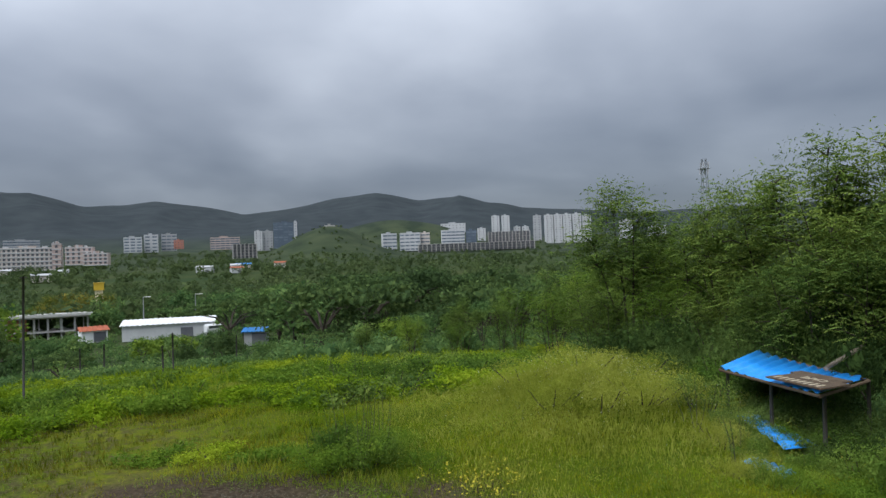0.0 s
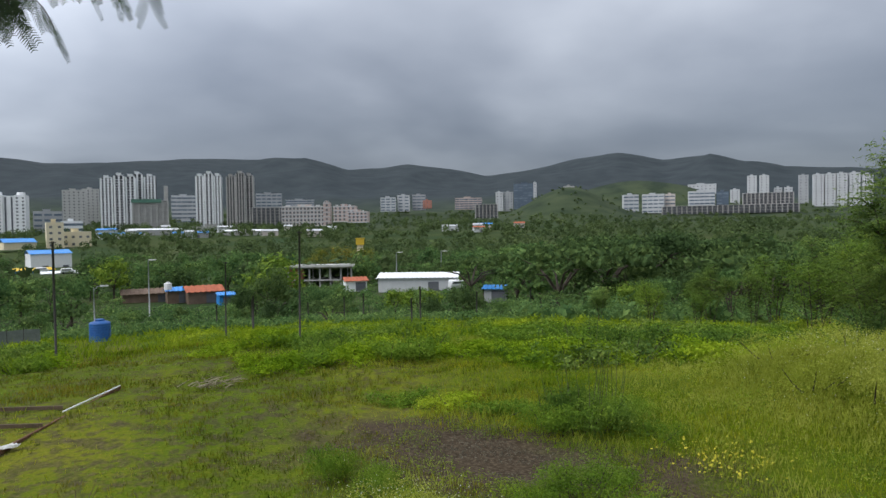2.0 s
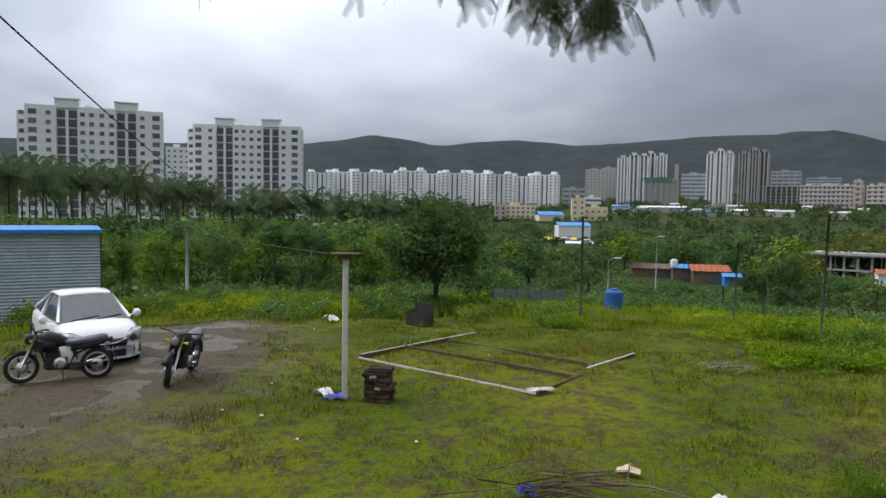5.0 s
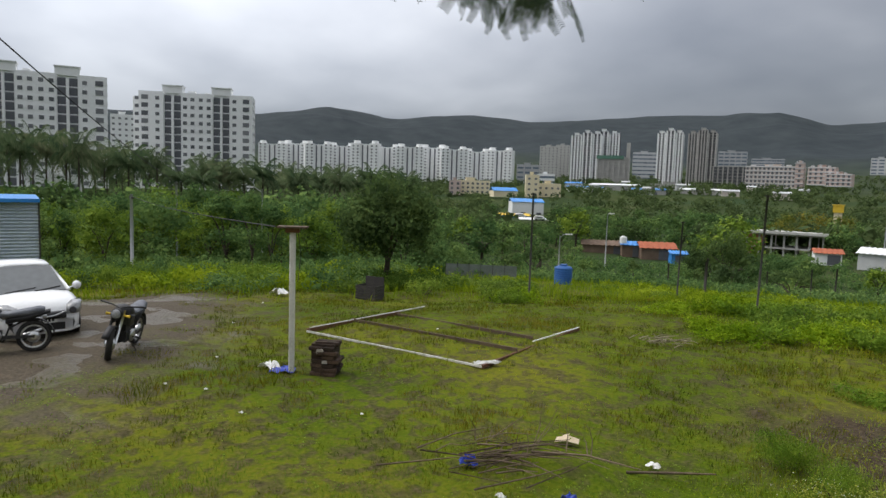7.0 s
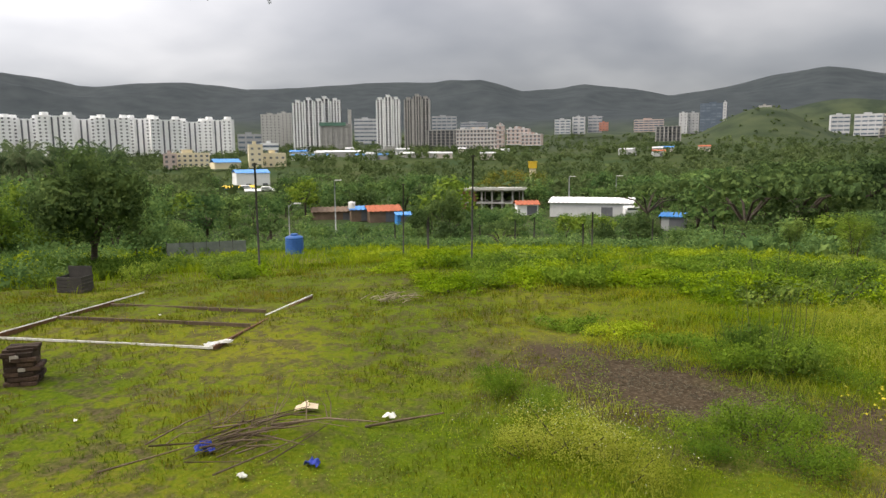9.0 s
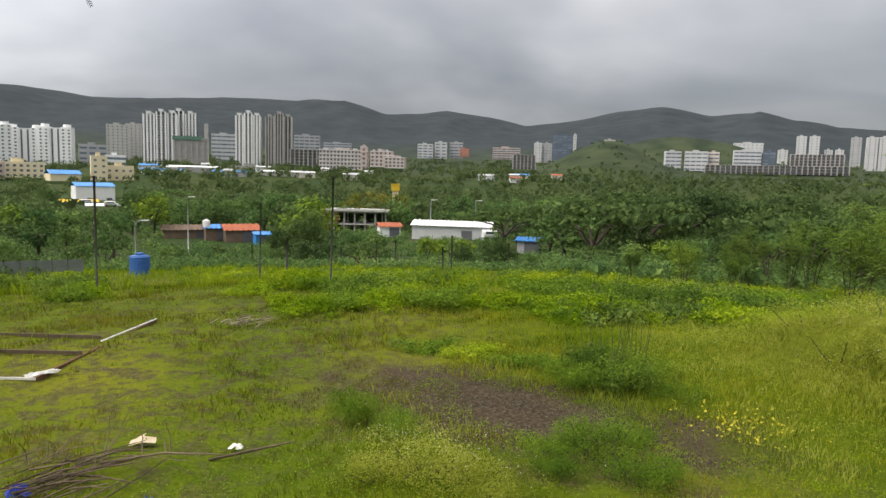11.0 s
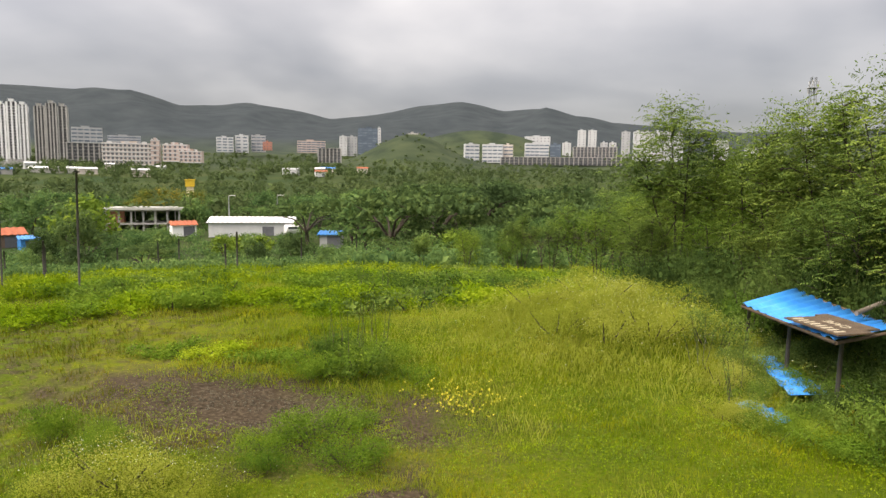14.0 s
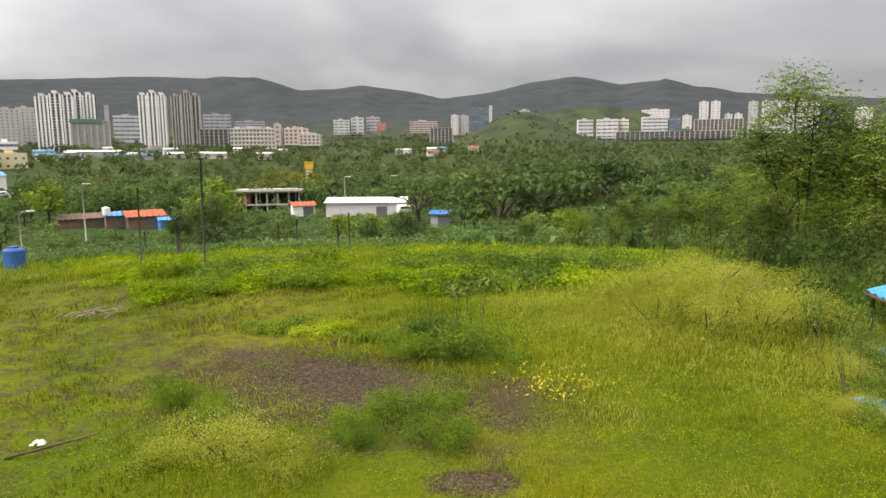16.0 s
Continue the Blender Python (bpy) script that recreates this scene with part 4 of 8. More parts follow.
def scatter_trees():
    done, rows = [], []
    tries = 0
    while len(done) < 560 and tries < 9000:
        tries += 1
        az = RNG.uniform(-38, 98)
        r = 46 + 225 * RNG.uniform(0, 1) ** 0.8
        if 18 < az < 56 and r < 62:
            continue
        p = polar(az, r)
        gap = 3.2 + r * 0.012
        if any((p.x - q[0]) ** 2 + (p.y - q[1]) ** 2 < gap * gap for q in done):
            continue
        z = ground_z(p.x, p.y)
        room = tree_room(az, r, z)
        h = RNG.uniform(5.0, 9.5) if az > 14 else RNG.uniform(6, 11)
        if room < 1.8:
            continue
        h = min(h, room)
        u = RNG.uniform()
        if az > 57 and r < 66:
            kind = 4 if u < 0.6 else 1 if u < 0.85 else 5
        elif az > 57:
            kind = 0 if u < 0.35 else 1 if u < 0.75 else 4 if u < 0.9 else 5
        elif az < 14 and r < 64:
            kind = 3 if u < 0.55 else 4 if u < 0.85 else 5
        elif az < 14:
            kind = 2 if u < 0.5 else 0 if u < 0.85 else 1
        else:
            kind = 0 if u < 0.3 else 1 if u < 0.7 else 2 if u < 0.8 else 4 if u < 0.92 else 5
        done.append((p.x, p.y))
        rows.append((r, kind, az, h, RNG.uniform(0.9, 1.35)))
    rows.sort()
    verts, faces, off = [], [], 0
    for i, (r, kind, az, h, wide) in enumerate(rows):
        if i < 265:
            plant(kind, az, r, h, "near" if r < 68 else "far", wide)
            continue
        p = polar(az, r)
        z, s, a = ground_z(p.x, p.y) - 0.15, h / 8.0, RNG.uniform(0, 6.3)
        for me in KINDS["far"][kind]:
            v = np.empty(len(me.vertices) * 3, np.float32)
            me.vertices.foreach_get("co", v)
            v = v.reshape(-1, 3)
            v = np.stack([(v[:, 0] * math.cos(a) - v[:, 1] * math.sin(a)) * s * wide + p.x, (v[:, 0] * math.sin(a) + v[:, 1] * math.cos(a)) * s * wide + p.y, v[:, 2] * s + z], 1)
            verts.append(v)
            faces += [[k + off for k in f.vertices] for f in me.polygons]
            off += len(v)
    tagged(new("valley_trees", mesh_of("valley_trees", np.concatenate(verts), faces, [M["leaf_mid"]])), "mixed green trees crowding the valley", "trees", kind="stuff")


scatter_trees()
# trees that stand out by themselves
def lone_neem():
    rng = np.random.default_rng(19)
    p = polar(62.9, 27.6)
    t = thing("tree", on_ground(p.x, p.y), "dark round neem tree alone at the yard's edge", "tree")
    part("trunk", trunk_mesh("trunk", 1.3, 0.13, 5, rng, 1.3, 3.9), None, t)
    lumps = [(x * 0.62, y * 0.62, z * 0.6, rx * 0.62, rz * 0.6) for x, y, z, rx, rz in round_lumps(rng, 26, 3.5, 3.1, 5.1)]
    part("crown", crown_mesh("crown", lumps, 7000, 0.17, 0.085, rng, M["leaf_dark"]), None, t)


lone_neem()
plant(2, 7.2, 110, 12.2, "near", 1.25)
plant(2, 3.4, 114, 12.9, "near", 1.3)
plant(2, -0.6, 108, 12.0, "near", 1.2)
plant(0, -4.2, 104, 11.8, "near", 1.2)
plant(0, 10.6, 118, 10.5, "near", 1.2)
plant(6, 30.8, 205, 10.0, "near", 1.2)
plant(6, 28.6, 208, 10.5, "near", 1.2)
plant(0, 34.8, 76, 7.2, "near", 0.85)
plant(0, 37.0, 78, 5.2, "near", 0.9)
plant(0, 18.6, 64, 4.0, "near", 1.0, "small dark round tree below the fence")
plant(6, 27.4, 213, 9.0, "near", 1.3)
plant(1, 30.5, 90, 4.2, "near", 1.2)
plant(1, 33.0, 92, 4.0, "near", 1.2)


for k in range(34):   # bushy trees before the palms
    az = 64.5 + 32 * (k + RNG.uniform(-0.4, 0.4)) / 34
    r = RNG.uniform(46, 68)
    p = polar(az, r)
    plant((4, 5, 4, 3)[k % 4], az, r, max(3.0, tree_room(az, r, ground_z(p.x, p.y)) * RNG.uniform(0.8, 1.0)), "near", RNG.uniform(0.9, 1.25), "green bushy tree below coconut palms")
for k in range(44):
    az = 58 + 39 * (k + RNG.uniform(-0.4, 0.4)) / 44
    r = RNG.uniform(85, 118)
    p = polar(az, r)
    plant((1, 4, 0, 1)[k % 4], az, r, tree_room(az, r, ground_z(p.x, p.y)) * RNG.uniform(0.62, 0.85), "far", RNG.uniform(1.0, 1.3), "green round tree among coconut palms")
plant(6, 27.2, 214, 10.0, "near", 1.3)


def far_woods():
    rng = np.random.default_rng(21)
    verts, faces, off = [], [], 0
    count = 0
    while count < 5200:
        az = rng.uniform(-40, 98)
        r = 185 + 970 * rng.uniform(0, 1) ** 1.25
        p = polar(az, r)
        z = ground_z(p.x, p.y)
        room = tree_room(az, r, z) if r < 470 else 99
        h = rng.uniform(3.5, 9.5)
        if 2 < az < 16 and r > 760:   # thin scrub on the spur
            h = rng.uniform(1.5, 4.5)
        if r > 600 and (50 < az < 74 or az < 7):
            h *= 0.65
        if room < 2 or noise.noise((p.x / 55, p.y / 55, 9.0)) < (-0.28 if not 2 < az < 16 else -0.45):
            count += 0.3
            continue
        h = min(h, room)
        w = h * rng.uniform(0.55, 0.95)
        for k in range(2):
            q = rng.normal(size=2) * w * 0.35
            v, f = inner_leaves((p.x + q[0], p.y + q[1], z + h * (0.4 + 0.12 * k)), w * 0.68, h * 0.56, 14, rng, 0.6)
            verts.append(v); faces += (f + off).tolist(); off += len(v)
        d = rng.normal(size=(46, 3)); d[:, 2] = np.abs(d[:, 2]); d /= np.linalg.norm(d, axis=1, keepdims=True)
        leaf = 0.7 + r * 0.0007
        v, f = leaf_quads(d * rng.uniform(0.75, 1.1, (46, 1)) * np.array([w * 0.7, w * 0.7, h * 0.55]) + (p.x, p.y, z + h * 0.45), d, leaf, leaf * 0.65, rng)
        verts.append(v); faces += (f + off).tolist(); off += len(v)
        count += 1
    ob = new("far_woods", mesh_of("far_woods", np.concatenate(verts), faces, [M["leaf_mid"]]))
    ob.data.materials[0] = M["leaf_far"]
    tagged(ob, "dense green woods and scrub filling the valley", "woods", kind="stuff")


far_woods()


# coconut palms in front of the white slabs
def palm_meshes(seed):
    rng = np.random.default_rng(seed)
    bm = bmesh.new()
    lean = rng.uniform(-0.9, 0.9, 2)
    top = Vector((lean[0], lean[1], 8.6))
    tube(bm, [(0, 0, -0.4), (lean[0] * 0.3, lean[1] * 0.3, 4), top], [0.24, 0.17, 0.14], 7)
    trunk = bm_mesh("trunk", bm, M["bark"])
    vs, fs, off = [], [], 0
    for k in range(24):
        a, up, reach = rng.uniform(0, 2 * math.pi), rng.uniform(-0.2, 2.3), rng.uniform(2.6, 4.0)
        dirv = np.array([math.cos(a), math.sin(a), 0])
        side = np.array([-math.sin(a), math.cos(a), 0])
        n = 15
        for i in range(n):
            s = (i + 1) / n
            rib = np.array(top) + dirv * reach * s + np.array([0, 0, up * 2.2 * s - 2.6 * s * s])
            for sg in (-1, 1):
                ln = 0.95 * math.sin(math.pi * (0.12 + 0.85 * s)) + 0.15
                tip = rib + side * sg * ln * 0.8 + dirv * 0.35 * ln + np.array([0, 0, -0.55 * ln])
                b = dirv * 0.10
                vs += [rib - b, rib + b, tip + b * 0.3, tip - b * 0.3]
                fs.append([off, off + 1, off + 2, off + 3]); off += 4
    return trunk, mesh_of("fronds", np.array(vs), fs, [M["palm"]])


PALMS = [palm_meshes(s) for s in (31, 32, 33)]
PALM_LINE = [(60, 0.7), (71, 0.9), (77, 1.2), (83, 1.7), (90, 2.8), (98, 3.2)]
for k in range(72):
    az = 60 + 37 * ((k * 0.618) % 1.0)
    r = RNG.uniform(125, 185)
    p = polar(az, r)
    z = ground_z(p.x, p.y)
    h = (3.5 + r * math.tan(radians(lerp_table(PALM_LINE, az) - RNG.uniform(0.0, 1.3))) - z)
    t = thing("coconut_palm", Matrix.Translation((p.x, p.y, z)), "coconut palm with drooping dark green fronds", "palm", "coconut palms before the apartments")
    t.scale = (1.0, 1.0, h / 9.6)
    tr, fr = PALMS[k % 3]
    part("trunk", tr, None, t)
    part("crown", fr, None, t)


# feathery shrubby trees along the slope to the east
def frond_cloud(tips, rng, length, pairs, leaflet):
    """Pinnate drooping leaves: from each tip a rib with paired leaflets. tips: (point, outward direction)."""
    vs, fs, off = [], [], 0
    for p, d in tips:
        p, d = np.array(p), np.array(d)
        side = np.cross(d, (0, 0, 1)); side /= np.linalg.norm(side) + 1e-9
        L = length * rng.uniform(0.65, 1.25)
        up = rng.uniform(0.0, 0.35)
        for i in range(pairs):
            s = (i + 0.6) / pairs
            rib = p + d * L * s + np.array([0, 0, up * L * s - 0.5 * L * s * s])
            ln = leaflet * (0.55 + 0.9 * math.sin(math.pi * min(1, s + 0.12)))
            for sg in (-1, 1):
                tip = rib + side * sg * ln + d * ln * 0.35 + np.array([0, 0, -0.35 * ln * rng.uniform(0.4, 1.5)])
                b = d * L / pairs * 0.36
                vs += [rib - b, rib + b, tip + b * 0.45, tip - b * 0.45]
                fs.append([off, off + 1, off + 2, off + 3]); off += 4
    return np.array(vs), fs


def feather_tree(seed, h=6.0, spread=2.1, tufts=1150, stems=4, core=True, material=None):
    rng = np.random.default_rng(seed)
    bm = bmesh.new()
    ends = []
    for k in range(stems):
        a = 2 * math.pi * k / stems + rng.uniform(-0.4, 0.4)
        o = rng.uniform(0.25, 0.75) * spread
        hh = h * rng.uniform(0.72, 1.0)
        base = Vector((math.cos(a) * 0.15, math.sin(a) * 0.15, -0.3))
        p1 = Vector((math.cos(a) * o * 0.4, math.sin(a) * o * 0.4, hh * 0.4))
        p2 = Vector((math.cos(a) * o * 0.8, math.sin(a) * o * 0.8, hh * 0.75))
        p3 = Vector((math.cos(a) * o, math.sin(a) * o, hh))
        tube(bm, [base, p1, p2, p3], [0.055, 0.035, 0.018, 0.004], 5)
        for j in range(9):
            s = rng.uniform(0.28, 0.97)
            q = base.lerp(p1, s / 0.4) if s < 0.4 else p1.lerp(p2, (s - 0.4) / 0.35) if s < 0.75 else p2.lerp(p3, (s - 0.75) / 0.25)
            b = rng.uniform(0, 2 * math.pi)
            reach = (1.05 - s) * spread * 0.75 + 0.3
            e = q + Vector((math.cos(b) * reach, math.sin(b) * reach, rng.uniform(0.1, 0.8) * reach))
            tube(bm, [q, q.lerp(e, 0.5) + Vector((0, 0, 0.1)), e], [0.025, 0.015, 0.005], 4)
            ends.append((q, e))
        ends += [(p2, p3), (p2, p3), (p2.lerp(p3, 0.5), p3), (p1.lerp(p2, 0.5), p2)]
    trunk = bm_mesh("trunk", bm, M["bark"])
    tips = []
    for i in range(tufts):
        q, e = ends[rng.integers(len(ends))]
        c = q.lerp(e, rng.uniform(0.25, 1.0))
        b = rng.uniform(0, 2 * math.pi)
        tips.append(((c.x + rng.normal() * 0.30, c.y + rng.normal() * 0.30, c.z + rng.normal() * 0.22), (math.cos(b), math.sin(b), 0)))
    v, f = frond_cloud(tips[: len(tips) * 2 // 3], rng, 0.34, 5, 0.075)
    cs = np.array([p for p, d in tips for k in range(4)]) + rng.normal(size=(4 * len(tips), 3)) * 0.15
    nn = rng.normal(size=cs.shape); nn[:, 2] += 0.8
    v2, f2 = leaf_quads(cs, nn, 0.10, 0.032, rng, 0.3)
    f = f + (f2 + len(v)).tolist()
    v = np.concatenate([v, v2])
    if core:
        lum = []
        for i in range(16):
            a, z = rng.uniform(0, 2 * math.pi), rng.uniform(0.10, 0.72) * h
            q = spread * (0.75 - 0.55 * z / h) * math.sqrt(rng.uniform(0, 1))
            lum.append((math.cos(a) * q * 0.6, math.sin(a) * q * 0.6, z, 0.3, 0.4))
        off = len(v)
        vs = [v]
        for x, y, z, rx, rz in lum:
            j, g = inner_leaves((x, y, z), rx * 1.3, rz * 1.3, 60, rng, 0.2)
            vs.append(j); f = f + (g + off).tolist(); off += len(j)
        v = np.concatenate(vs)
    return trunk, mesh_of("crown", v, f, [material or M["leaf_feather"]])


FEATHER = [feather_tree(41, tufts=1800), feather_tree(42, material=M["leaf_light"]), feather_tree(43, spread=2.5), feather_tree(44, h=6.0, spread=1.5, tufts=950, stems=3)]
HEDGE = [(-14.6, 25.0, 6.9, 0), (-17.0, 26.5, 4.6, 1), (-11.5, 27.5, 4.0, 2), (-19.5, 24.0, 5.3, 1), (-21.3, 23.0, 6.3, 3), (-23.5, 24.0, 5.2, 1), (-25.5, 21.5, 6.3, 0), (-28.5, 20.0, 6.9, 3), (-31.5, 19.0, 7.0, 2),
         (-34.0, 19.5, 6.4, 0), (-37.5, 18.5, 6.6, 2), (-27.5, 17.2, 4.2, 2), (-24.5, 18.8, 3.4, 0), (-30.5, 16.8, 4.6, 2), (-34.0, 16.0, 4.4, 0), (-20.5, 20.5, 3.3, 2), (-17.5, 22.0, 3.2, 1), (-8.0, 29.0, 3.5, 1),
         (-4.0, 33.0, 3.0, 3), (0.0, 36.0, 2.4, 1), (-12.5, 23.0, 3.0, 2), (-40, 17, 6.2, 0), (-5.5, 40, 4.2, 1), (-1.0, 44, 3.9, 0), (3.5, 42, 3.0, 1), (-9.0, 38, 5.2, 2), (-12.8, 34, 5.6, 1), (7.5, 46, 2.6, 0), (-16, 31, 6, 2)]
for az, r, h, k in HEDGE:
    p = polar(az, r)
    t = thing("feathery_tree", Matrix.Translation((p.x, p.y, ground_z(p.x, p.y) - 0.05)) @ pose(0, 0, 0, 0, 0, RNG.uniform(0, 360)),
              "feathery light green multi-stemmed tree" if k in (1, 3) else "dense green feathery-leaved tree with thin stems", "tree", "feathery trees along the slope")
    s = h / 6.0
    t.scale = (s * 1.1, s * 1.1, s)
    part("trunk", FEATHER[k][0], None, t)
    part("crown", FEATHER[k][1], None, t)


# ---- shrubs and weeds on the hilltop ----
def shrub_mesh(seed, leaves, material, length, width, flat=0.6, core=0.5, lumps=9):
    rng = np.random.default_rng(seed)
    lum = []
    for i in range(lumps):
        a, q = rng.uniform(0, 2 * math.pi), math.sqrt(rng.uniform(0, 1)) * 0.75
        lum.append((math.cos(a) * q, math.sin(a) * q, flat * rng.uniform(0.25, 0.72), rng.uniform(0.26, 0.42), flat * rng.uniform(0.26, 0.42)))
    crown = crown_mesh("foliage", lum, leaves, length, width, rng, material, core)
    bm = bmesh.new()
    for x, y, z, rx, rz in lum[:6]:
        tube(bm, [(x * 0.15, y * 0.15, -0.1), (x * 0.6, y * 0.6, z * 0.5), (x, y, z + rz * 0.7)], [0.02, 0.014, 0.005], 4)
    return bm_mesh("woody_base", bm, M["bark"]), crown


SHRUBS = [shrub_mesh(51, 640, M["leaf_lime"], 0.08, 0.045), shrub_mesh(52, 640, M["leaf_lime"], 0.075, 0.042, 0.5), shrub_mesh(53, 640, M["leaf_light"], 0.078, 0.042), shrub_mesh(54, 640, M["leaf_mid"], 0.085, 0.04, 0.8),
          shrub_mesh(55, 540, M["leaf_feather"], 0.07, 0.025, 0.7),
          shrub_mesh(56, 3600, M["leaf_light"], 0.055, 0.03, 0.6, 0), shrub_mesh(57, 3600, M["leaf_feather"], 0.05, 0.022, 0.7, 0), shrub_mesh(58, 3600, M["leaf_mid"], 0.055, 0.028, 0.8, 0),
          shrub_mesh(59, 1700, M["weed_lime"], 0.062, 0.036, 0.52, 0.5, 13), shrub_mesh(60, 1700, M["weed_green"], 0.062, 0.034, 0.6, 0.5, 13), shrub_mesh(61, 3000, M["weed_dark"], 0.055, 0.027, 0.8, 0.5, 15),
          shrub_mesh(62, 5200, M["weed_green"], 0.042, 0.021, 0.6, 0, 14), shrub_mesh(63, 6500, M["grass_dry"], 0.026, 0.014, 0.6, 0, 16),
          shrub_mesh(64, 6500, M["hedge_leaf"], 0.036, 0.014, 0.8, 0.4, 18)]
SHRUB_LABELS = ["bright lime green leafy weed clump", "low lime green weed clump in grass", "light green leafy shrub in grass", "dark green dense shrub", "grey-green fine-leaved bush in grass",
                "light green small-leaved weed clump beside gravel", "grey-green small-leaved bush in grass", "dark green small-leaved bush in grass",
                "lumpy lime green weed mound before the fence", "green leafy weed mound in tall grass", "dark green dense bush at the brow", "fresh green leafy weed clump beside bare soil", "pale green fine-leaved weed clump with tiny white flowers", "tall dense fine-leaved bush at the foot of trees"]


FAR_SHRUBS = {}


def far_shrub(kind, x, y, wide, high):
    """Adds a shrub's leaves to the joined mass of weeds beyond the brow."""
    me = SHRUBS[kind][1]
    v = np.empty(len(me.vertices) * 3, np.float32)
    me.vertices.foreach_get("co", v)
    v, a = v.reshape(-1, 3), RNG.uniform(0, 6.3)
    FAR_SHRUBS.setdefault(me.materials[0].name, []).append(np.stack([(v[:, 0] * math.cos(a) - v[:, 1] * math.sin(a)) * wide + x, (v[:, 0] * math.sin(a) + v[:, 1] * math.cos(a)) * wide + y, v[:, 2] * high + ground_z(x, y)], 1))


def shrub(kind, x, y, wide, high):
    if math.hypot(x, y) > 25:
        return far_shrub(kind, x, y, wide, high)
    t = thing("shrub", Matrix.Translation((x, y, ground_z(x, y) - 0.03)) @ pose(0, 0, 0, 0, 0, RNG.uniform(0, 360)), SHRUB_LABELS[kind], "shrub")
    t.scale = (wide, wide, high)
    part("woody_base", SHRUBS[kind][0], None, t)
    part("foliage", SHRUBS[kind][1], None, t)


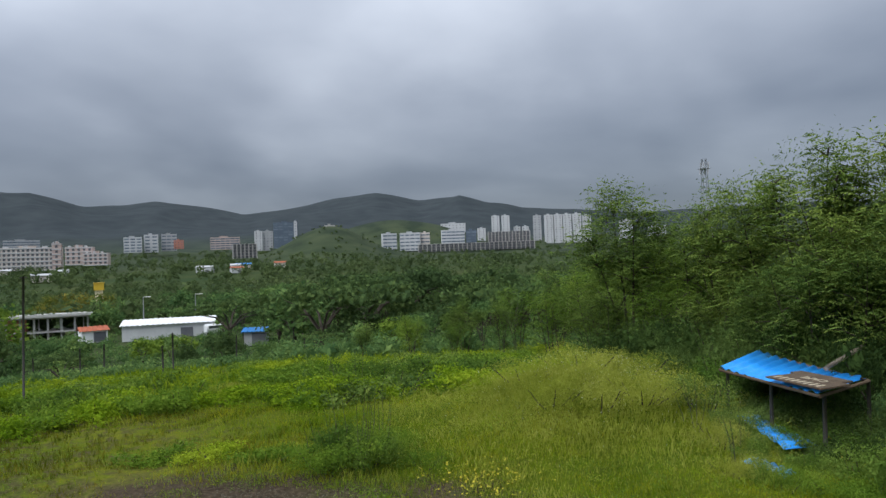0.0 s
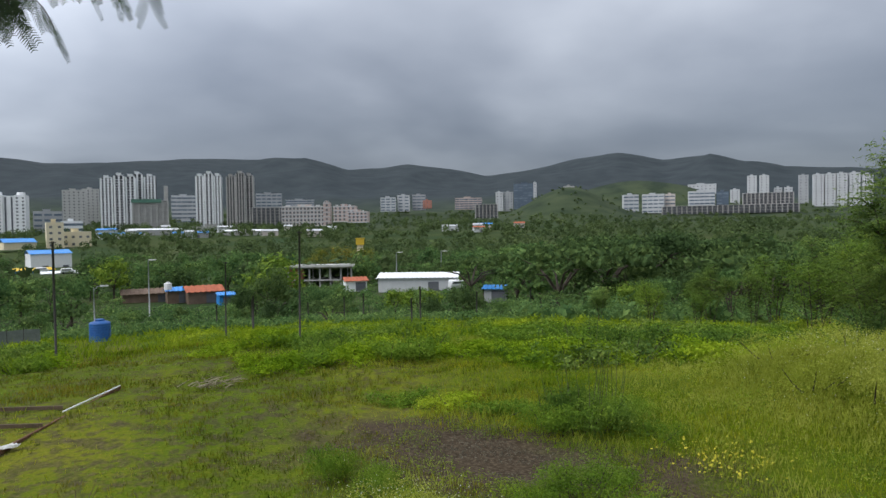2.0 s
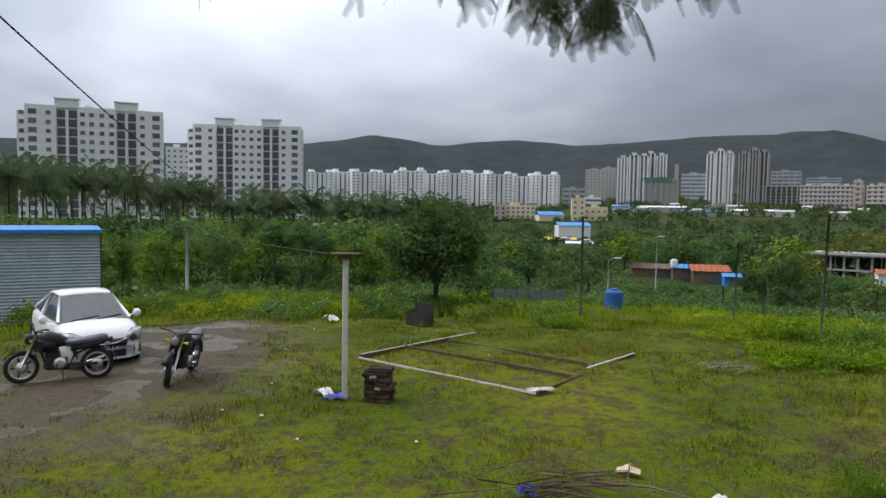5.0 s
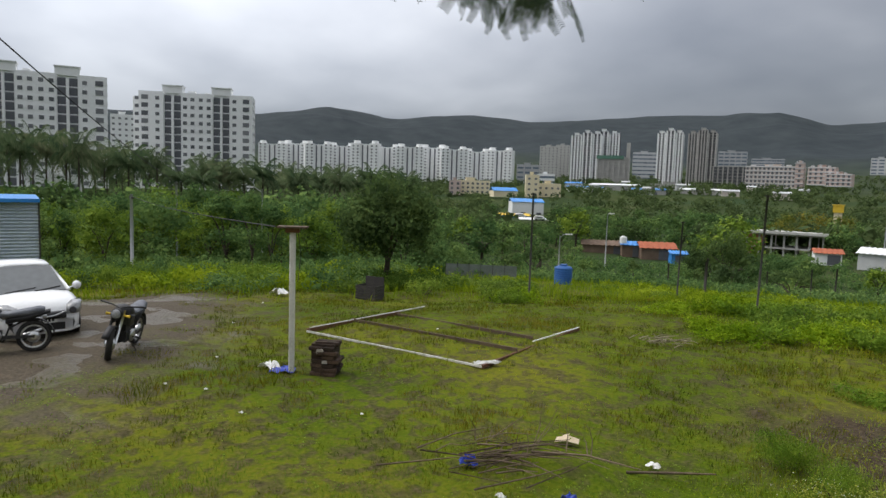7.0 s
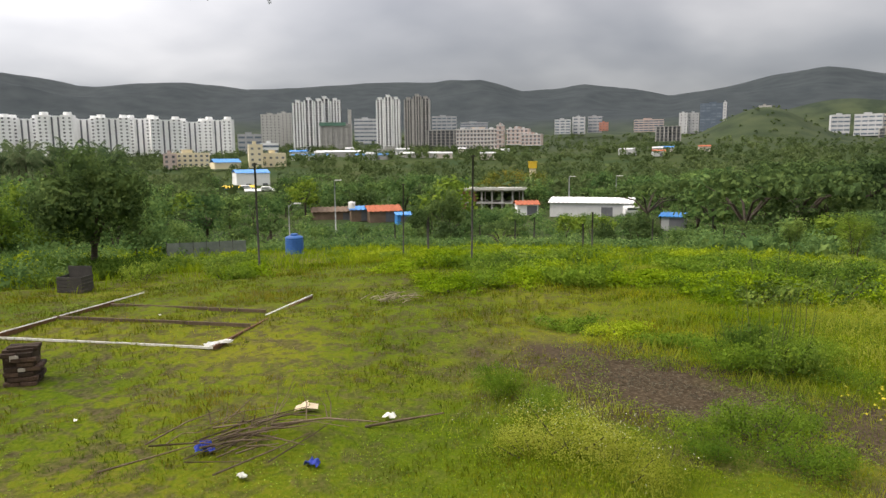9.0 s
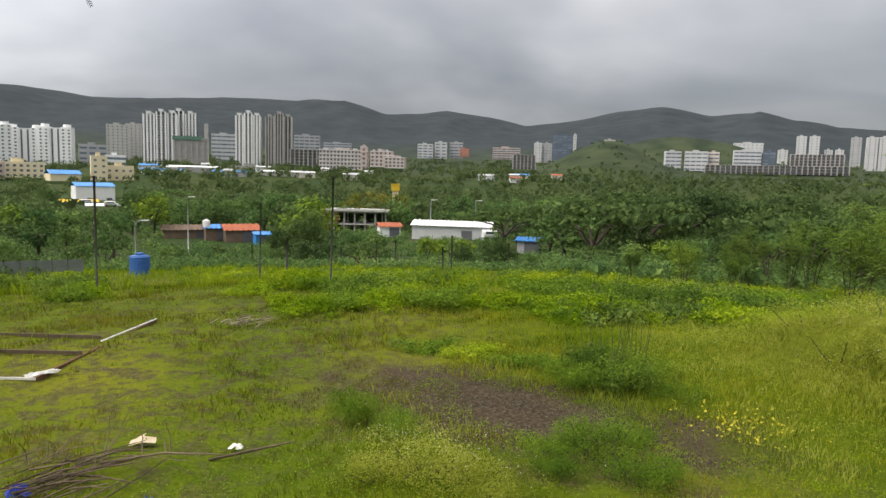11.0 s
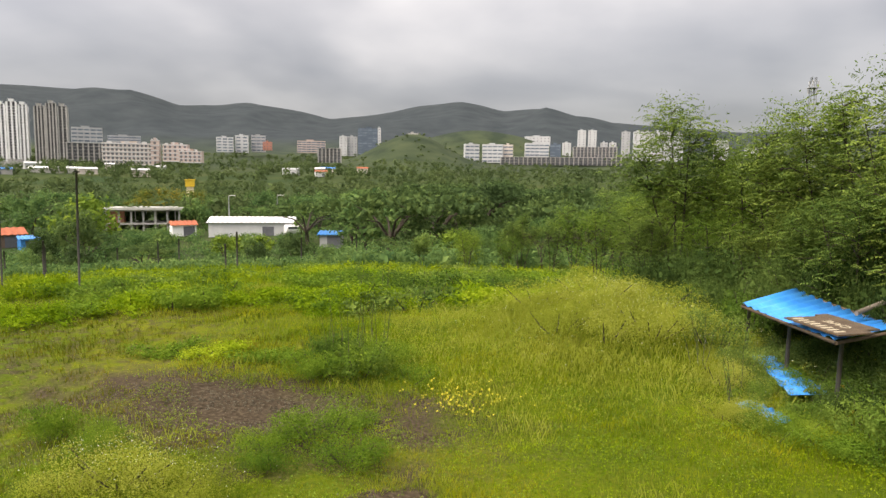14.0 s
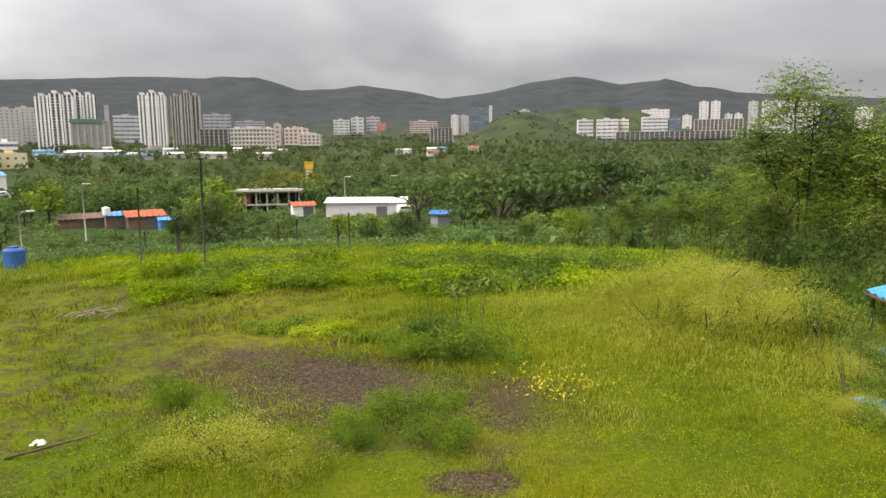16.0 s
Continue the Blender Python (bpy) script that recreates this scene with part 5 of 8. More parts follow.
# marked bushes: az, range, half width, height factor, kind
MARKED_BUSHES = [
    (24.3, 24, 1.2, 1.2, 2), (22.5, 24.5, 1.2, 1.2, 0), (32, 21, 1, 1.2, 2), (29, 22, 1, 1.2, 2), (35.5, 23.5, 1.2, 1.1, 0), (53.5, 22.5, 0.7, 1, 2),
    (66.5, 24.5, 0.9, 1, 2), (60, 24, 1, 1.1, 2), (-12.5, 15.5, 0.9, 1.1, 12), (-25, 17.4, 1.2, 1.9, 13), (-28, 17.2, 1.2, 2.1, 13), (-31.5, 16.6, 1.2, 2.2, 13),
    (-22.6, 17, 1.2, 1.6, 13), (-34.5, 12.4, 0.9, 0.8, 3), (-27, 14.2, 0.6, 0.7, 3), (-24.3, 14.4, 0.6, 0.7, 3), (-36, 15.5, 1.3, 2, 13), (-22.6, 12, 0.45, 0.55, 4),
    (-21.3, 12.8, 0.5, 0.7, 4), (-26, 16.4, 0.9, 1.3, 13), (-29, 16, 0.9, 1.4, 13), (-32.5, 14.6, 0.9, 1.2, 3), (-24, 16, 0.8, 1.2, 13), (-34, 13.6, 0.7, 0.9, 3),
    (-19.2, 13.6, 0.8, 1.1, 4), (-23.3, 10.9, 0.4, 0.5, 2), (-21.8, 13.1, 0.45, 0.75, 4), (-22.4, 11.7, 0.35, 0.6, 2), (-24, 12.4, 0.35, 0.5, 2),
    (26, 7.7, 0.85, 0.75, 12), (22, 7.2, 0.7, 0.6, 12), (29.5, 7.4, 0.6, 0.55, 12), (18.5, 7.3, 0.6, 0.5, 12), (10.8, 8.6, 0.75, 0.75, 11), (7.5, 8.2, 0.6, 0.6, 11),
    (14, 8, 0.5, 0.5, 11), (31.5, 9.6, 0.5, 0.85, 11), (29, 9, 0.45, 0.6, 11), (27.2, 8.8, 0.4, 0.5, 11), (10.2, 11.9, 1, 1.05, 11), (12.6, 11.8, 0.7, 0.8, 11),
    (7.4, 12.2, 0.75, 0.75, 11), (8.5, 9.5, 0.5, 0.4, 11), (15.5, 8.9, 0.5, 0.35, 11), (4.5, 11.3, 0.6, 0.45, 11), (17, 12.6, 0.8, 0.5, 9), (21, 13.2, 0.8, 0.5, 8),
    (25, 13.8, 0.9, 0.5, 9), (0.5, 19.3, 1.5, 1.25, 10), (-2.5, 19.6, 1.4, 1.2, 10), (2.8, 19.8, 1.3, 1.1, 9), (-5, 20.5, 1.3, 1.1, 10), (9.3, 19, 1.4, 1.3, 9),
    (7, 20.5, 1.3, 1.1, 10), (11.5, 21, 1.2, 1, 8), (34.5, 17.7, 1.1, 0.85, 8), (32, 18.5, 1.2, 0.9, 9), (36.5, 19, 1, 0.8, 8), (29, 18.2, 1.2, 0.9, 8),
    (26, 18.6, 1.3, 1.1, 9), (23.3, 18.9, 1.4, 1.15, 9), (21, 19.2, 1.2, 0.9, 8), (27.5, 20.5, 1.4, 1, 8), (18, 20, 1.2, 0.9, 8), (15, 19, 1.1, 0.8, 8),
    (13, 17, 0.8, 0.6, 8), (5.5, 17.5, 0.9, 0.6, 8), (-12, 22.5, 1.6, 2, 13), (-14.5, 22, 1.6, 2.2, 13), (-17, 21, 1.7, 2.4, 13), (-19.5, 20.5, 1.7, 2.5, 13),
    (-22, 19.8, 1.8, 2.6, 13), (-24.5, 18.6, 1.8, 2.6, 13), (-27, 18, 1.8, 2.8, 13), (-30, 17.6, 1.8, 3, 13), (-33, 17, 1.8, 3, 13), (-36, 16.8, 1.8, 3, 13),
    (-21, 16.2, 1, 1.2, 10), (-19, 17.5, 1.2, 1.6, 13), (-25.5, 13.6, 0.7, 0.7, 13), (-28.5, 13.7, 0.7, 0.75, 13), (-27, 12.3, 0.5, 0.55, 13), (-30.5, 12.6, 0.8, 0.7, 13),
    (-33.5, 12, 0.8, 0.8, 13), (-22.5, 11.2, 0.5, 0.6, 12), (-25.5, 10.9, 0.5, 0.5, 11), (-20.3, 12.2, 0.6, 0.85, 12), (-28, 10.8, 0.6, 0.5, 11),
    (-23.8, 12.9, 0.5, 0.7, 11), (-31, 10.6, 0.7, 0.6, 11), (-24.5, 14.4, 0.7, 0.75, 13), (-27, 14.4, 0.8, 0.8, 13), (-29.8, 14.2, 0.8, 0.8, 13), (-29, 12.9, 0.6, 0.7, 10), (-26, 12.9, 0.5, 0.6, 10), (-32, 13.6, 0.9, 0.9, 13), (62, 26.6, 1.3, 1.1, 10), (64.5, 27.4, 1.4, 1.3, 10), (60.5, 27.8, 1.4, 1.2, 10), (67, 28, 1.5, 1.4, 10), (70, 29, 1.5, 1.5, 9), (74, 30, 1.6, 1.5, 9), (-7, 13.2, 0.9, 1, 12), (-11, 13, 1, 1.05, 12), (-14.5, 13.4, 1, 1.15, 12), (-5, 14.8, 1, 1, 12),
    (-9.5, 15.2, 1.3, 1.15, 12), (-13.5, 15.4, 1.2, 1.2, 12), (-17.2, 14.4, 0.9, 1.1, 12), (9.2, 11.5, 0.6, 0.8, 10), (11.3, 12.3, 0.6, 1, 10), (8.2, 11.9, 0.5, 0.7, 10),
    (-27, 17.2, 1.2, 2.4, 13), (-30, 16.6, 1.3, 2.5, 13), (-33, 14.9, 1.3, 2.4, 13), (-24, 17.6, 1.1, 2, 13), (-35.5, 13.6, 1.2, 2, 13), (-33, 11.3, 0.8, 0.9, 10), (-30, 11.6, 0.7, 0.7, 10), (-36, 11.5, 1, 1.1, 10),
    (-22.4, 10.9, 0.45, 0.5, 12), (-24.3, 10.6, 0.45, 0.45, 11), (-20.8, 11, 0.5, 0.5, 12), (-26.3, 11.6, 0.4, 0.5, 10)]
for az, r, w, h, k in MARKED_BUSHES:
    p = polar(az, r)
    shrub({2: 5, 4: 6, 3: 7}[k] if r < 16 and k in (2, 3, 4) else k, p.x, p.y, w, h)
for k in range(230):   # the lime belt before the fence, and scrub down the slope
    az = RNG.uniform(-12, 58) if k % 2 else RNG.uniform(-12, 18)
    r = RNG.uniform(22, 38) if az > 15 else RNG.uniform(16.5, 34)
    p = polar(az, r)
    u = RNG.uniform()
    if abs(az - 47.6) < 2.6 or r < 18 and RNG.uniform() < 0.4:   # the blue tank stays in view
        continue
    kind = (8 if u < 0.5 else 9 if u < 0.88 else 4) if r < 27 else (0 if u < 0.35 else 1 if u < 0.6 else 2 if u < 0.9 else 4)
    shrub(kind, p.x, p.y, RNG.uniform(0.8, 1.7), RNG.uniform(0.6, 1.05) if az > 15 else RNG.uniform(0.7, 1.3))
for k in range(90):   # rough edge of the yard to the west
    az = RNG.uniform(58, 95)
    r = RNG.uniform(25, 44)
    p = polar(az, r)
    if az > 80 and r < 30:
        continue
    u = RNG.uniform()
    shrub(2 if u < 0.4 else 0 if u < 0.65 else 3, p.x, p.y, RNG.uniform(0.9, 1.9), RNG.uniform(0.9, 1.9))
for k in range(60):   # weeds about the foot of the trees in the east
    az = RNG.uniform(-42, -8)
    r = RNG.uniform(12.5, 20)
    p = polar(az, r)
    if math.hypot(p.x - 6.4, p.y - 12.6) < 2.6 or math.hypot(p.x - 2.6, p.y - 14.2) < 3.6 or (r < 15.5 and -31 < az < -18):
        continue
    shrub(10 if RNG.uniform() < 0.5 else 9, p.x, p.y, RNG.uniform(0.6, 1.2), RNG.uniform(0.6, 1.3))


for name, rows in FAR_SHRUBS.items():
    v = np.concatenate(rows)
    tagged(new("weeds_beyond_brow", mesh_of("weeds_beyond_brow", v, np.arange(len(v)).reshape(-1, 4), [bpy.data.materials[name]])), "leafy green weeds covering the slope beyond the fence", "weeds", kind="stuff")


# sparse stems that stand out of the bushes, dead straw and a few flowers
def weed_stems(x, y, count, spread, high, seed):
    rng = random.Random(seed)
    t = thing("tall_weed", Matrix.Translation((x, y, ground_z(x, y))), "sparse tall weed stems with few small leaves", "weed")
    for k in range(count):
        a, q = rng.uniform(0, 6.28), rng.uniform(0, spread)
        b = Vector((math.cos(a) * q, math.sin(a) * q, -0.05))
        h = high * rng.uniform(0.6, 1.0)
        e = b + Vector((math.cos(a) * 0.18, math.sin(a) * 0.18, h))
        st = part("stem", tube(bmesh.new(), [b, b.lerp(e, 0.5) + Vector((0.02, 0, 0)), e], [0.008, 0.006, 0.003], 4), M["twig_green"], t)
        bm = bmesh.new()
        for j in range(14):
            p = b.lerp(e, rng.uniform(0.35, 1.0))
            c = rng.uniform(0, 6.28)
            d, w = Vector((math.cos(c), math.sin(c), rng.uniform(-0.3, 0.5))) * 0.055, Vector((-math.sin(c), math.cos(c), 0)) * 0.014
            bm.faces.new([bm.verts.new(v) for v in (p, p + d * 0.5 + w, p + d, p + d * 0.5 - w)])
        part("leaves", bm, M["weed_dark"], st)


M["twig_green"] = mat("twig_green", [(0.3, (0.06, 0.07, 0.03)), (0.7, (0.13, 0.14, 0.06))], 6, 0.9, bump=0.1)
for az, r, c, sp, hi in ((10.0, 11.9, 9, 0.45, 1.55), (8.0, 12.6, 6, 0.4, 1.2), (12.5, 12.4, 5, 0.4, 1.1), (-18.5, 12.6, 5, 0.4, 1.1), (9.3, 18.6, 5, 0.6, 1.7), (-21.5, 11.6, 6, 0.4, 0.9)):
    p = polar(az, r)
    weed_stems(p.x, p.y, c, sp, hi, int(az * 10) + 500)


def straw_heap():
    rng = random.Random(23)
    t = thing("straw_heap", on_ground(-10.4, 12.2, 40), "heap of pale dead stalks lying in weeds", "straw")
    for k in range(34):
        a = rng.gauss(0.2, 0.7)
        d = Vector((math.cos(a), math.sin(a), 0)) * rng.uniform(0.10, 0.26)
        c = Vector((rng.gauss(0, 0.26), rng.gauss(0, 0.16), rng.uniform(0.05, 0.22)))
        part("stalk", tube(bmesh.new(), [c - d, c + Vector((0, 0, 0.05)), c + d + Vector((0, 0, rng.uniform(-0.05, 0.1)))], [0.013, 0.011, 0.006], 4), M["straw"], t)


straw_heap()


def flower_drift(name, cx, cy, rx, ry, count, low, high, size, material, label, seed):
    rng = np.random.default_rng(seed)
    x, y = cx + rng.normal(size=count) * rx * 0.5, cy + rng.normal(size=count) * ry * 0.5
    z = np.array([ground_z(a, b) for a, b in zip(x, y)]) + rng.uniform(low, high, count)
    v, f = leaf_quads(np.stack([x, y, z], 1), np.tile(np.array([0, 0, 1.0]), (count, 1)), size, size * 0.8, rng)
    tagged(new(name, mesh_of(name, v, f, [material])), label, "flowers", kind="stuff")


flower_drift("yellow_leaves", 0.15, 10.4, 0.8, 0.7, 260, 0.05, 0.28, 0.045, M["flower_yellow"], "drift of yellow leaves and small flowers in grass", 201)
flower_drift("white_flowers", -3.2, 7.0, 1.2, 0.6, 500, 0.2, 0.42, 0.013, M["flower_white"], "tiny white flowers over a weed clump", 202)
flower_drift("white_flowers", 3.2, 14.0, 3.0, 2.6, 2200, 0.2, 0.55, 0.014, M["flower_white"], "tiny white seed heads over a grassy mound", 203)


# ---- grass ----
def bare_ground(x, y):
    """Where little grows: the wet track, the gravel patch, the trodden yard."""
    def ell(cx, cy, rx, ry, turn):
        c, s = math.cos(radians(turn)), math.sin(radians(turn))
        u, v = (x - cx) * c + (y - cy) * s, -(x - cx) * s + (y - cy) * c
        return np.hypot(u / rx, v / ry)
    return np.minimum(np.minimum(ell(-18.8, 1.5, 6.2, 2.3, -22), ell(-3.1, 9.7, 2.0, 1.05, -8)), ell(-0.35, 7.1, 0.5, 0.3, 0))


def patchy(x, y, scale, seed):
    return np.array([noise.noise((a / scale, b / scale, seed)) for a, b in zip(x, y)])


def grass_field(name, count, az0, az1, r0, r1, low, high, width, material, label, seed, keep, power=1.0):
    rng = np.random.default_rng(seed)
    az = np.radians(rng.uniform(az0, az1, count))
    r = r0 + (r1 - r0) * rng.uniform(0, 1, count) ** power
    x, y = -r * np.sin(az), r * np.cos(az)
    p = patchy(x, y, 1.6, seed * 1.7)
    ok = keep(x, y, p, rng)
    x, y, r, p = x[ok], y[ok], r[ok], p[ok]
    z = np.array([ground_z(a, b) for a, b in zip(x, y)]) - 0.01
    n = len(x)
    h = rng.uniform(low, high, n) * np.clip(0.8 + 0.8 * p, 0.35, 1.5) * np.clip(r / 11, 0.55, 1.0)
    a = rng.uniform(0, 2 * np.pi, n)
    u = np.stack([np.cos(a), np.sin(a), 0 * a], 1)
    b = rng.uniform(0, 2 * np.pi, n)
    bend = np.stack([np.cos(b), np.sin(b), 0 * b], 1) * (h * rng.uniform(0.08, 0.45, n))[:, None]
    base = np.stack([x, y, z], 1)
    w = (width * rng.uniform(0.6, 1.4, n) * (0.6 + r / 22))[:, None]
    up = np.array([0, 0, 1.0])
    v = np.stack([base - u * w, base + u * w, base + bend * 0.35 + up * (h * 0.6)[:, None] + u * w * 0.6, base + bend + up * h[:, None]], 1).reshape(-1, 3)
    f = np.arange(4 * n).reshape(-1, 4)
    ob = new(name, mesh_of(name, v, f, [material]))
    tagged(ob, label, "grass", kind="stuff")


def wild(x, y):
    """0 in the trodden yard, 1 where the grass grows tall."""
    a = np.clip((x + 7.0 - 0.12 * y) / 4.0, 0, 1)
    b = np.clip((x * 0.35 + y * 0.94 - 11.0) / 4.0, 0, 1)
    return np.maximum(a, b)


def leafy_weeds(name, count, az0, az1, r0, r1, reach, size, material, label, seed, keep):
    """Small broad leaves in drifts close over the soil."""
    rng = np.random.default_rng(seed)
    az = np.radians(rng.uniform(az0, az1, count))
    r = r0 + (r1 - r0) * rng.uniform(0, 1, count) ** 0.85
    x, y = -r * np.sin(az), r * np.cos(az)
    p = patchy(x, y, 0.9, seed * 2.3)
    ok = keep(x, y, p, rng)
    x, y, r, p = x[ok], y[ok], r[ok], p[ok]
    z = np.array([ground_z(a, b) for a, b in zip(x, y)])
    h = reach * rng.uniform(0.1, 1.0, len(x)) * np.clip(0.5 + 1.3 * p, 0.2, 1.4)
    nrm = np.tile(np.array([0, 0, 1.0]), (len(x), 1))
    s = size * (0.7 + r[:, None] / 28)
    v, f = leaf_quads(np.stack([x, y, z + h], 1), nrm, 1.0, 0.55, rng)
    v = v.reshape(-1, 4, 3)
    c = v.mean(1, keepdims=True)
    v = (c + (v - c) * s[:, None]).reshape(-1, 3)
    tagged(new(name, mesh_of(name, v, f, [material])), label, "weeds", kind="stuff")


def on_mound(x, y, g):
    """True more and more often towards the middle of the mound."""
    return g.uniform(size=len(x)) < np.exp(-((x - 2.6) / 2.9) ** 2 - ((y - 14.2) / 2.7) ** 2) * 1.2


grass_field("short_grass", 210000, 5, 100, 4.5, 30, 0.04, 0.13, 0.0042, M["yard_grass"], "short trodden yellow-green grass of the yard", 61,
            lambda x, y, p, g: (bare_ground(x, y) > 0.9 + 0.6 * p) & (p > -0.35) & (patchy(x, y, 0.32, 5.5) + 0.4 * p > -0.06) & (wild(x, y) < 0.8), 0.8)
grass_field("lush_grass", 60000, 60, 102, 4.5, 11, 0.04, 0.12, 0.0036, M["weed_green"], "lush dark green grass beside the house", 65,
            lambda x, y, p, g: (bare_ground(x, y) > 1.2) & (g.uniform(size=len(x)) < np.clip((9.5 - np.hypot(x, y)) / 4, 0, 1) * np.clip((1.5 + patchy(x, y, 0.9, 8.5) * 3 - y * 0.35) / 2, 0, 1)), 0.9)
grass_field("tall_grass", 380000, -44, 62, 4.6, 30, 0.05, 0.16, 0.0022, M["grass"], "tall wild green grass on the slope", 62,
            lambda x, y, p, g: (bare_ground(x, y) > 0.85 + 0.9 * p) & (g.uniform(size=len(x)) < 0.03 + wild(x, y)), 0.85)
grass_field("dry_grass", 60000, -22, 40, 6.0, 28, 0.10, 0.24, 0.0012, M["grass_dry"], "pale seeding grass tufts", 63,
            lambda x, y, p, g: (bare_ground(x, y) > 1.15) & (g.uniform(size=len(x)) < wild(x, y)) & (p > 0.1), 0.85)
grass_field("mound_grass", 70000, -26, 8, 9.5, 19.5, 0.08, 0.26, 0.0010, M["grass_dry"], "pale feathery seeding grass on a mound", 66, lambda x, y, p, g: (p > -0.4) & on_mound(x, y, g), 0.9)
grass_field("slope_grass", 60000, -20, 100, 22, 90, 0.2, 0.55, 0.006, M["leaf_lime"], "bright rough grass beyond the fence", 64, lambda x, y, p, g: bare_ground(x, y) > 1.0, 0.9)
leafy_weeds("leafy_weeds", 200000, -44, 45, 5.0, 24, 0.2, 0.026, M["leaf_lime"], "bright small-leaved weeds in drifts", 67,
            lambda x, y, p, g: (bare_ground(x, y) > 0.75 + 0.5 * p) & (g.uniform(size=len(x)) < 0.04 + wild(x, y)) & (p > -0.25))
leafy_weeds("green_weeds", 150000, -44, 60, 5.0, 26, 0.24, 0.028, M["leaf_light"], "green small-leaved weeds in drifts", 68,
            lambda x, y, p, g: (bare_ground(x, y) > 0.7 + 0.5 * p) & (g.uniform(size=len(x)) < 0.05 + wild(x, y)) & (p > 0.05))
leafy_weeds("mound_weeds", 170000, -26, 8, 9.5, 19.5, 0.5, 0.025, M["grass_dry"], "pale small seed heads over the mound", 70, lambda x, y, p, g: on_mound(x, y, g))
leafy_weeds("gravel_weeds", 15000, 4, 30, 8.0, 11.8, 0.10, 0.022, M["leaf_light"], "sparse small weeds among the gravel", 72, lambda x, y, p, g: p > 0.0)
leafy_weeds("yard_weeds", 60000, 30, 100, 4.5, 28, 0.06, 0.028, M["leaf_light"], "low creeping weeds of the yard", 69, lambda x, y, p, g: (bare_ground(x, y) > 0.95) & (p > 0.15))


def valley_scrub():
    """Low scrub over the slopes between the huts and under the trees."""
    rng = np.random.default_rng(77)
    verts, faces, off, count = [], [], 0, 0
    while count < 3000:
        count += 1
        az = rng.uniform(14, 98) if count < 1800 else rng.uniform(-30, 14)
        r = 44 + 170 * rng.uniform(0, 1) ** 1.2
        p = polar(az, r)
        z = ground_z(p.x, p.y)
        h = min(rng.uniform(0.7, 2.4), tree_room(az, r, z), 0.8 if r < 62 and 14 < az < 57 else 9)
        if h < 0.4:
            continue
        w = h * rng.uniform(0.8, 1.5)
        v, f = inner_leaves((p.x, p.y, z + h * 0.3), w * 0.6, h * 0.5, 20, rng, 0.4)
        verts.append(v); faces += (f + off).tolist(); off += len(v)
        d = rng.normal(size=(70, 3)); d[:, 2] = np.abs(d[:, 2]); d /= np.linalg.norm(d, axis=1, keepdims=True)
        leaf = 0.10 + 0.0022 * r
        v, f = leaf_quads(d * rng.uniform(0.7, 1.2, (70, 1)) * np.array([w * 0.65, w * 0.65, h * 0.6]) + (p.x, p.y, z + h * 0.35), d, leaf, leaf * 0.55, rng)
        verts.append(v); faces += (f + off).tolist(); off += len(v)
    tagged(new("valley_scrub", mesh_of("valley_scrub", np.concatenate(verts), faces, [M["leaf_mid"]])), "low green scrub between trees and huts", "scrub", kind="stuff")


valley_scrub()


# ---- things on the hilltop ----
M["car_white"] = mat("car_white", [(0.3, (0.72, 0.73, 0.74)), (0.7, (0.82, 0.83, 0.84))], 1.5, 0.22, bump=0, spec=0.6)
M["black_plastic"] = mat("black_plastic", [(0.3, (0.012, 0.012, 0.013)), (0.7, (0.03, 0.03, 0.032))], 6, 0.5, bump=0.05)
M["tyre"] = mat("tyre", [(0.3, (0.012, 0.012, 0.012)), (0.7, (0.035, 0.032, 0.03))], 8, 0.85, bump=0.2)
M["chrome"] = mat("chrome", [(0.3, (0.45, 0.46, 0.47)), (0.7, (0.65, 0.66, 0.67))], 5, 0.3, metal=0.9, bump=0)
M["car_glass"] = mat("car_glass", [(0.3, (0.05, 0.06, 0.062)), (0.7, (0.09, 0.10, 0.105))], 0.8, 0.06, bump=0, spec=0.9)
M["lamp_glass"] = mat("lamp_glass", [(0.3, (0.10, 0.105, 0.11)), (0.7, (0.34, 0.35, 0.36))], 9, 0.1, bump=0, spec=0.8)
M["grey_seat"] = mat("grey_seat", [(0.3, (0.10, 0.11, 0.13)), (0.7, (0.20, 0.21, 0.235))], 5, 0.6, bump=0.1)
M["white_post"] = mat("white_post", [(0.28, (0.38, 0.37, 0.34)), (0.5, (0.58, 0.57, 0.54)), (0.75, (0.70, 0.69, 0.66))], 2.5, 0.9, fine=9, bump=0.2)
M["old_brick"] = mat("old_brick", [(0.3, (0.028, 0.020, 0.015)), (0.55, (0.060, 0.038, 0.028)), (0.75, (0.11, 0.07, 0.052))], 5, 0.95, bump=0.7, by_object=0.4)
M["mortar"] = mat("mortar", [(0.3, (0.30, 0.27, 0.24)), (0.7, (0.45, 0.42, 0.38))], 6, 0.95, bump=0.5)
M["wood_dark"] = mat("wood_dark", [(0.3, (0.05, 0.036, 0.024)), (0.7, (0.14, 0.10, 0.065))], 5, 0.9, bump=0.3)
M["wood_grey"] = mat("wood_grey", [(0.3, (0.16, 0.13, 0.10)), (0.7, (0.30, 0.25, 0.20))], 5, 0.9, bump=0.3)
M["sheet_blue"] = mat("sheet_blue", [(0.3, (0.015, 0.20, 0.62)), (0.6, (0.03, 0.31, 0.80)), (0.8, (0.10, 0.40, 0.82))], 1.6, 0.38, bump=0.05)
M["tin_wall"] = mat("tin_wall", [(0.3, (0.40, 0.47, 0.54)), (0.7, (0.58, 0.64, 0.70))], 0.8, 0.45, bump=0.05)
M["tank_blue"] = mat("tank_blue", [(0.3, (0.012, 0.07, 0.24)), (0.7, (0.025, 0.12, 0.36))], 1.2, 0.5, bump=0.03)
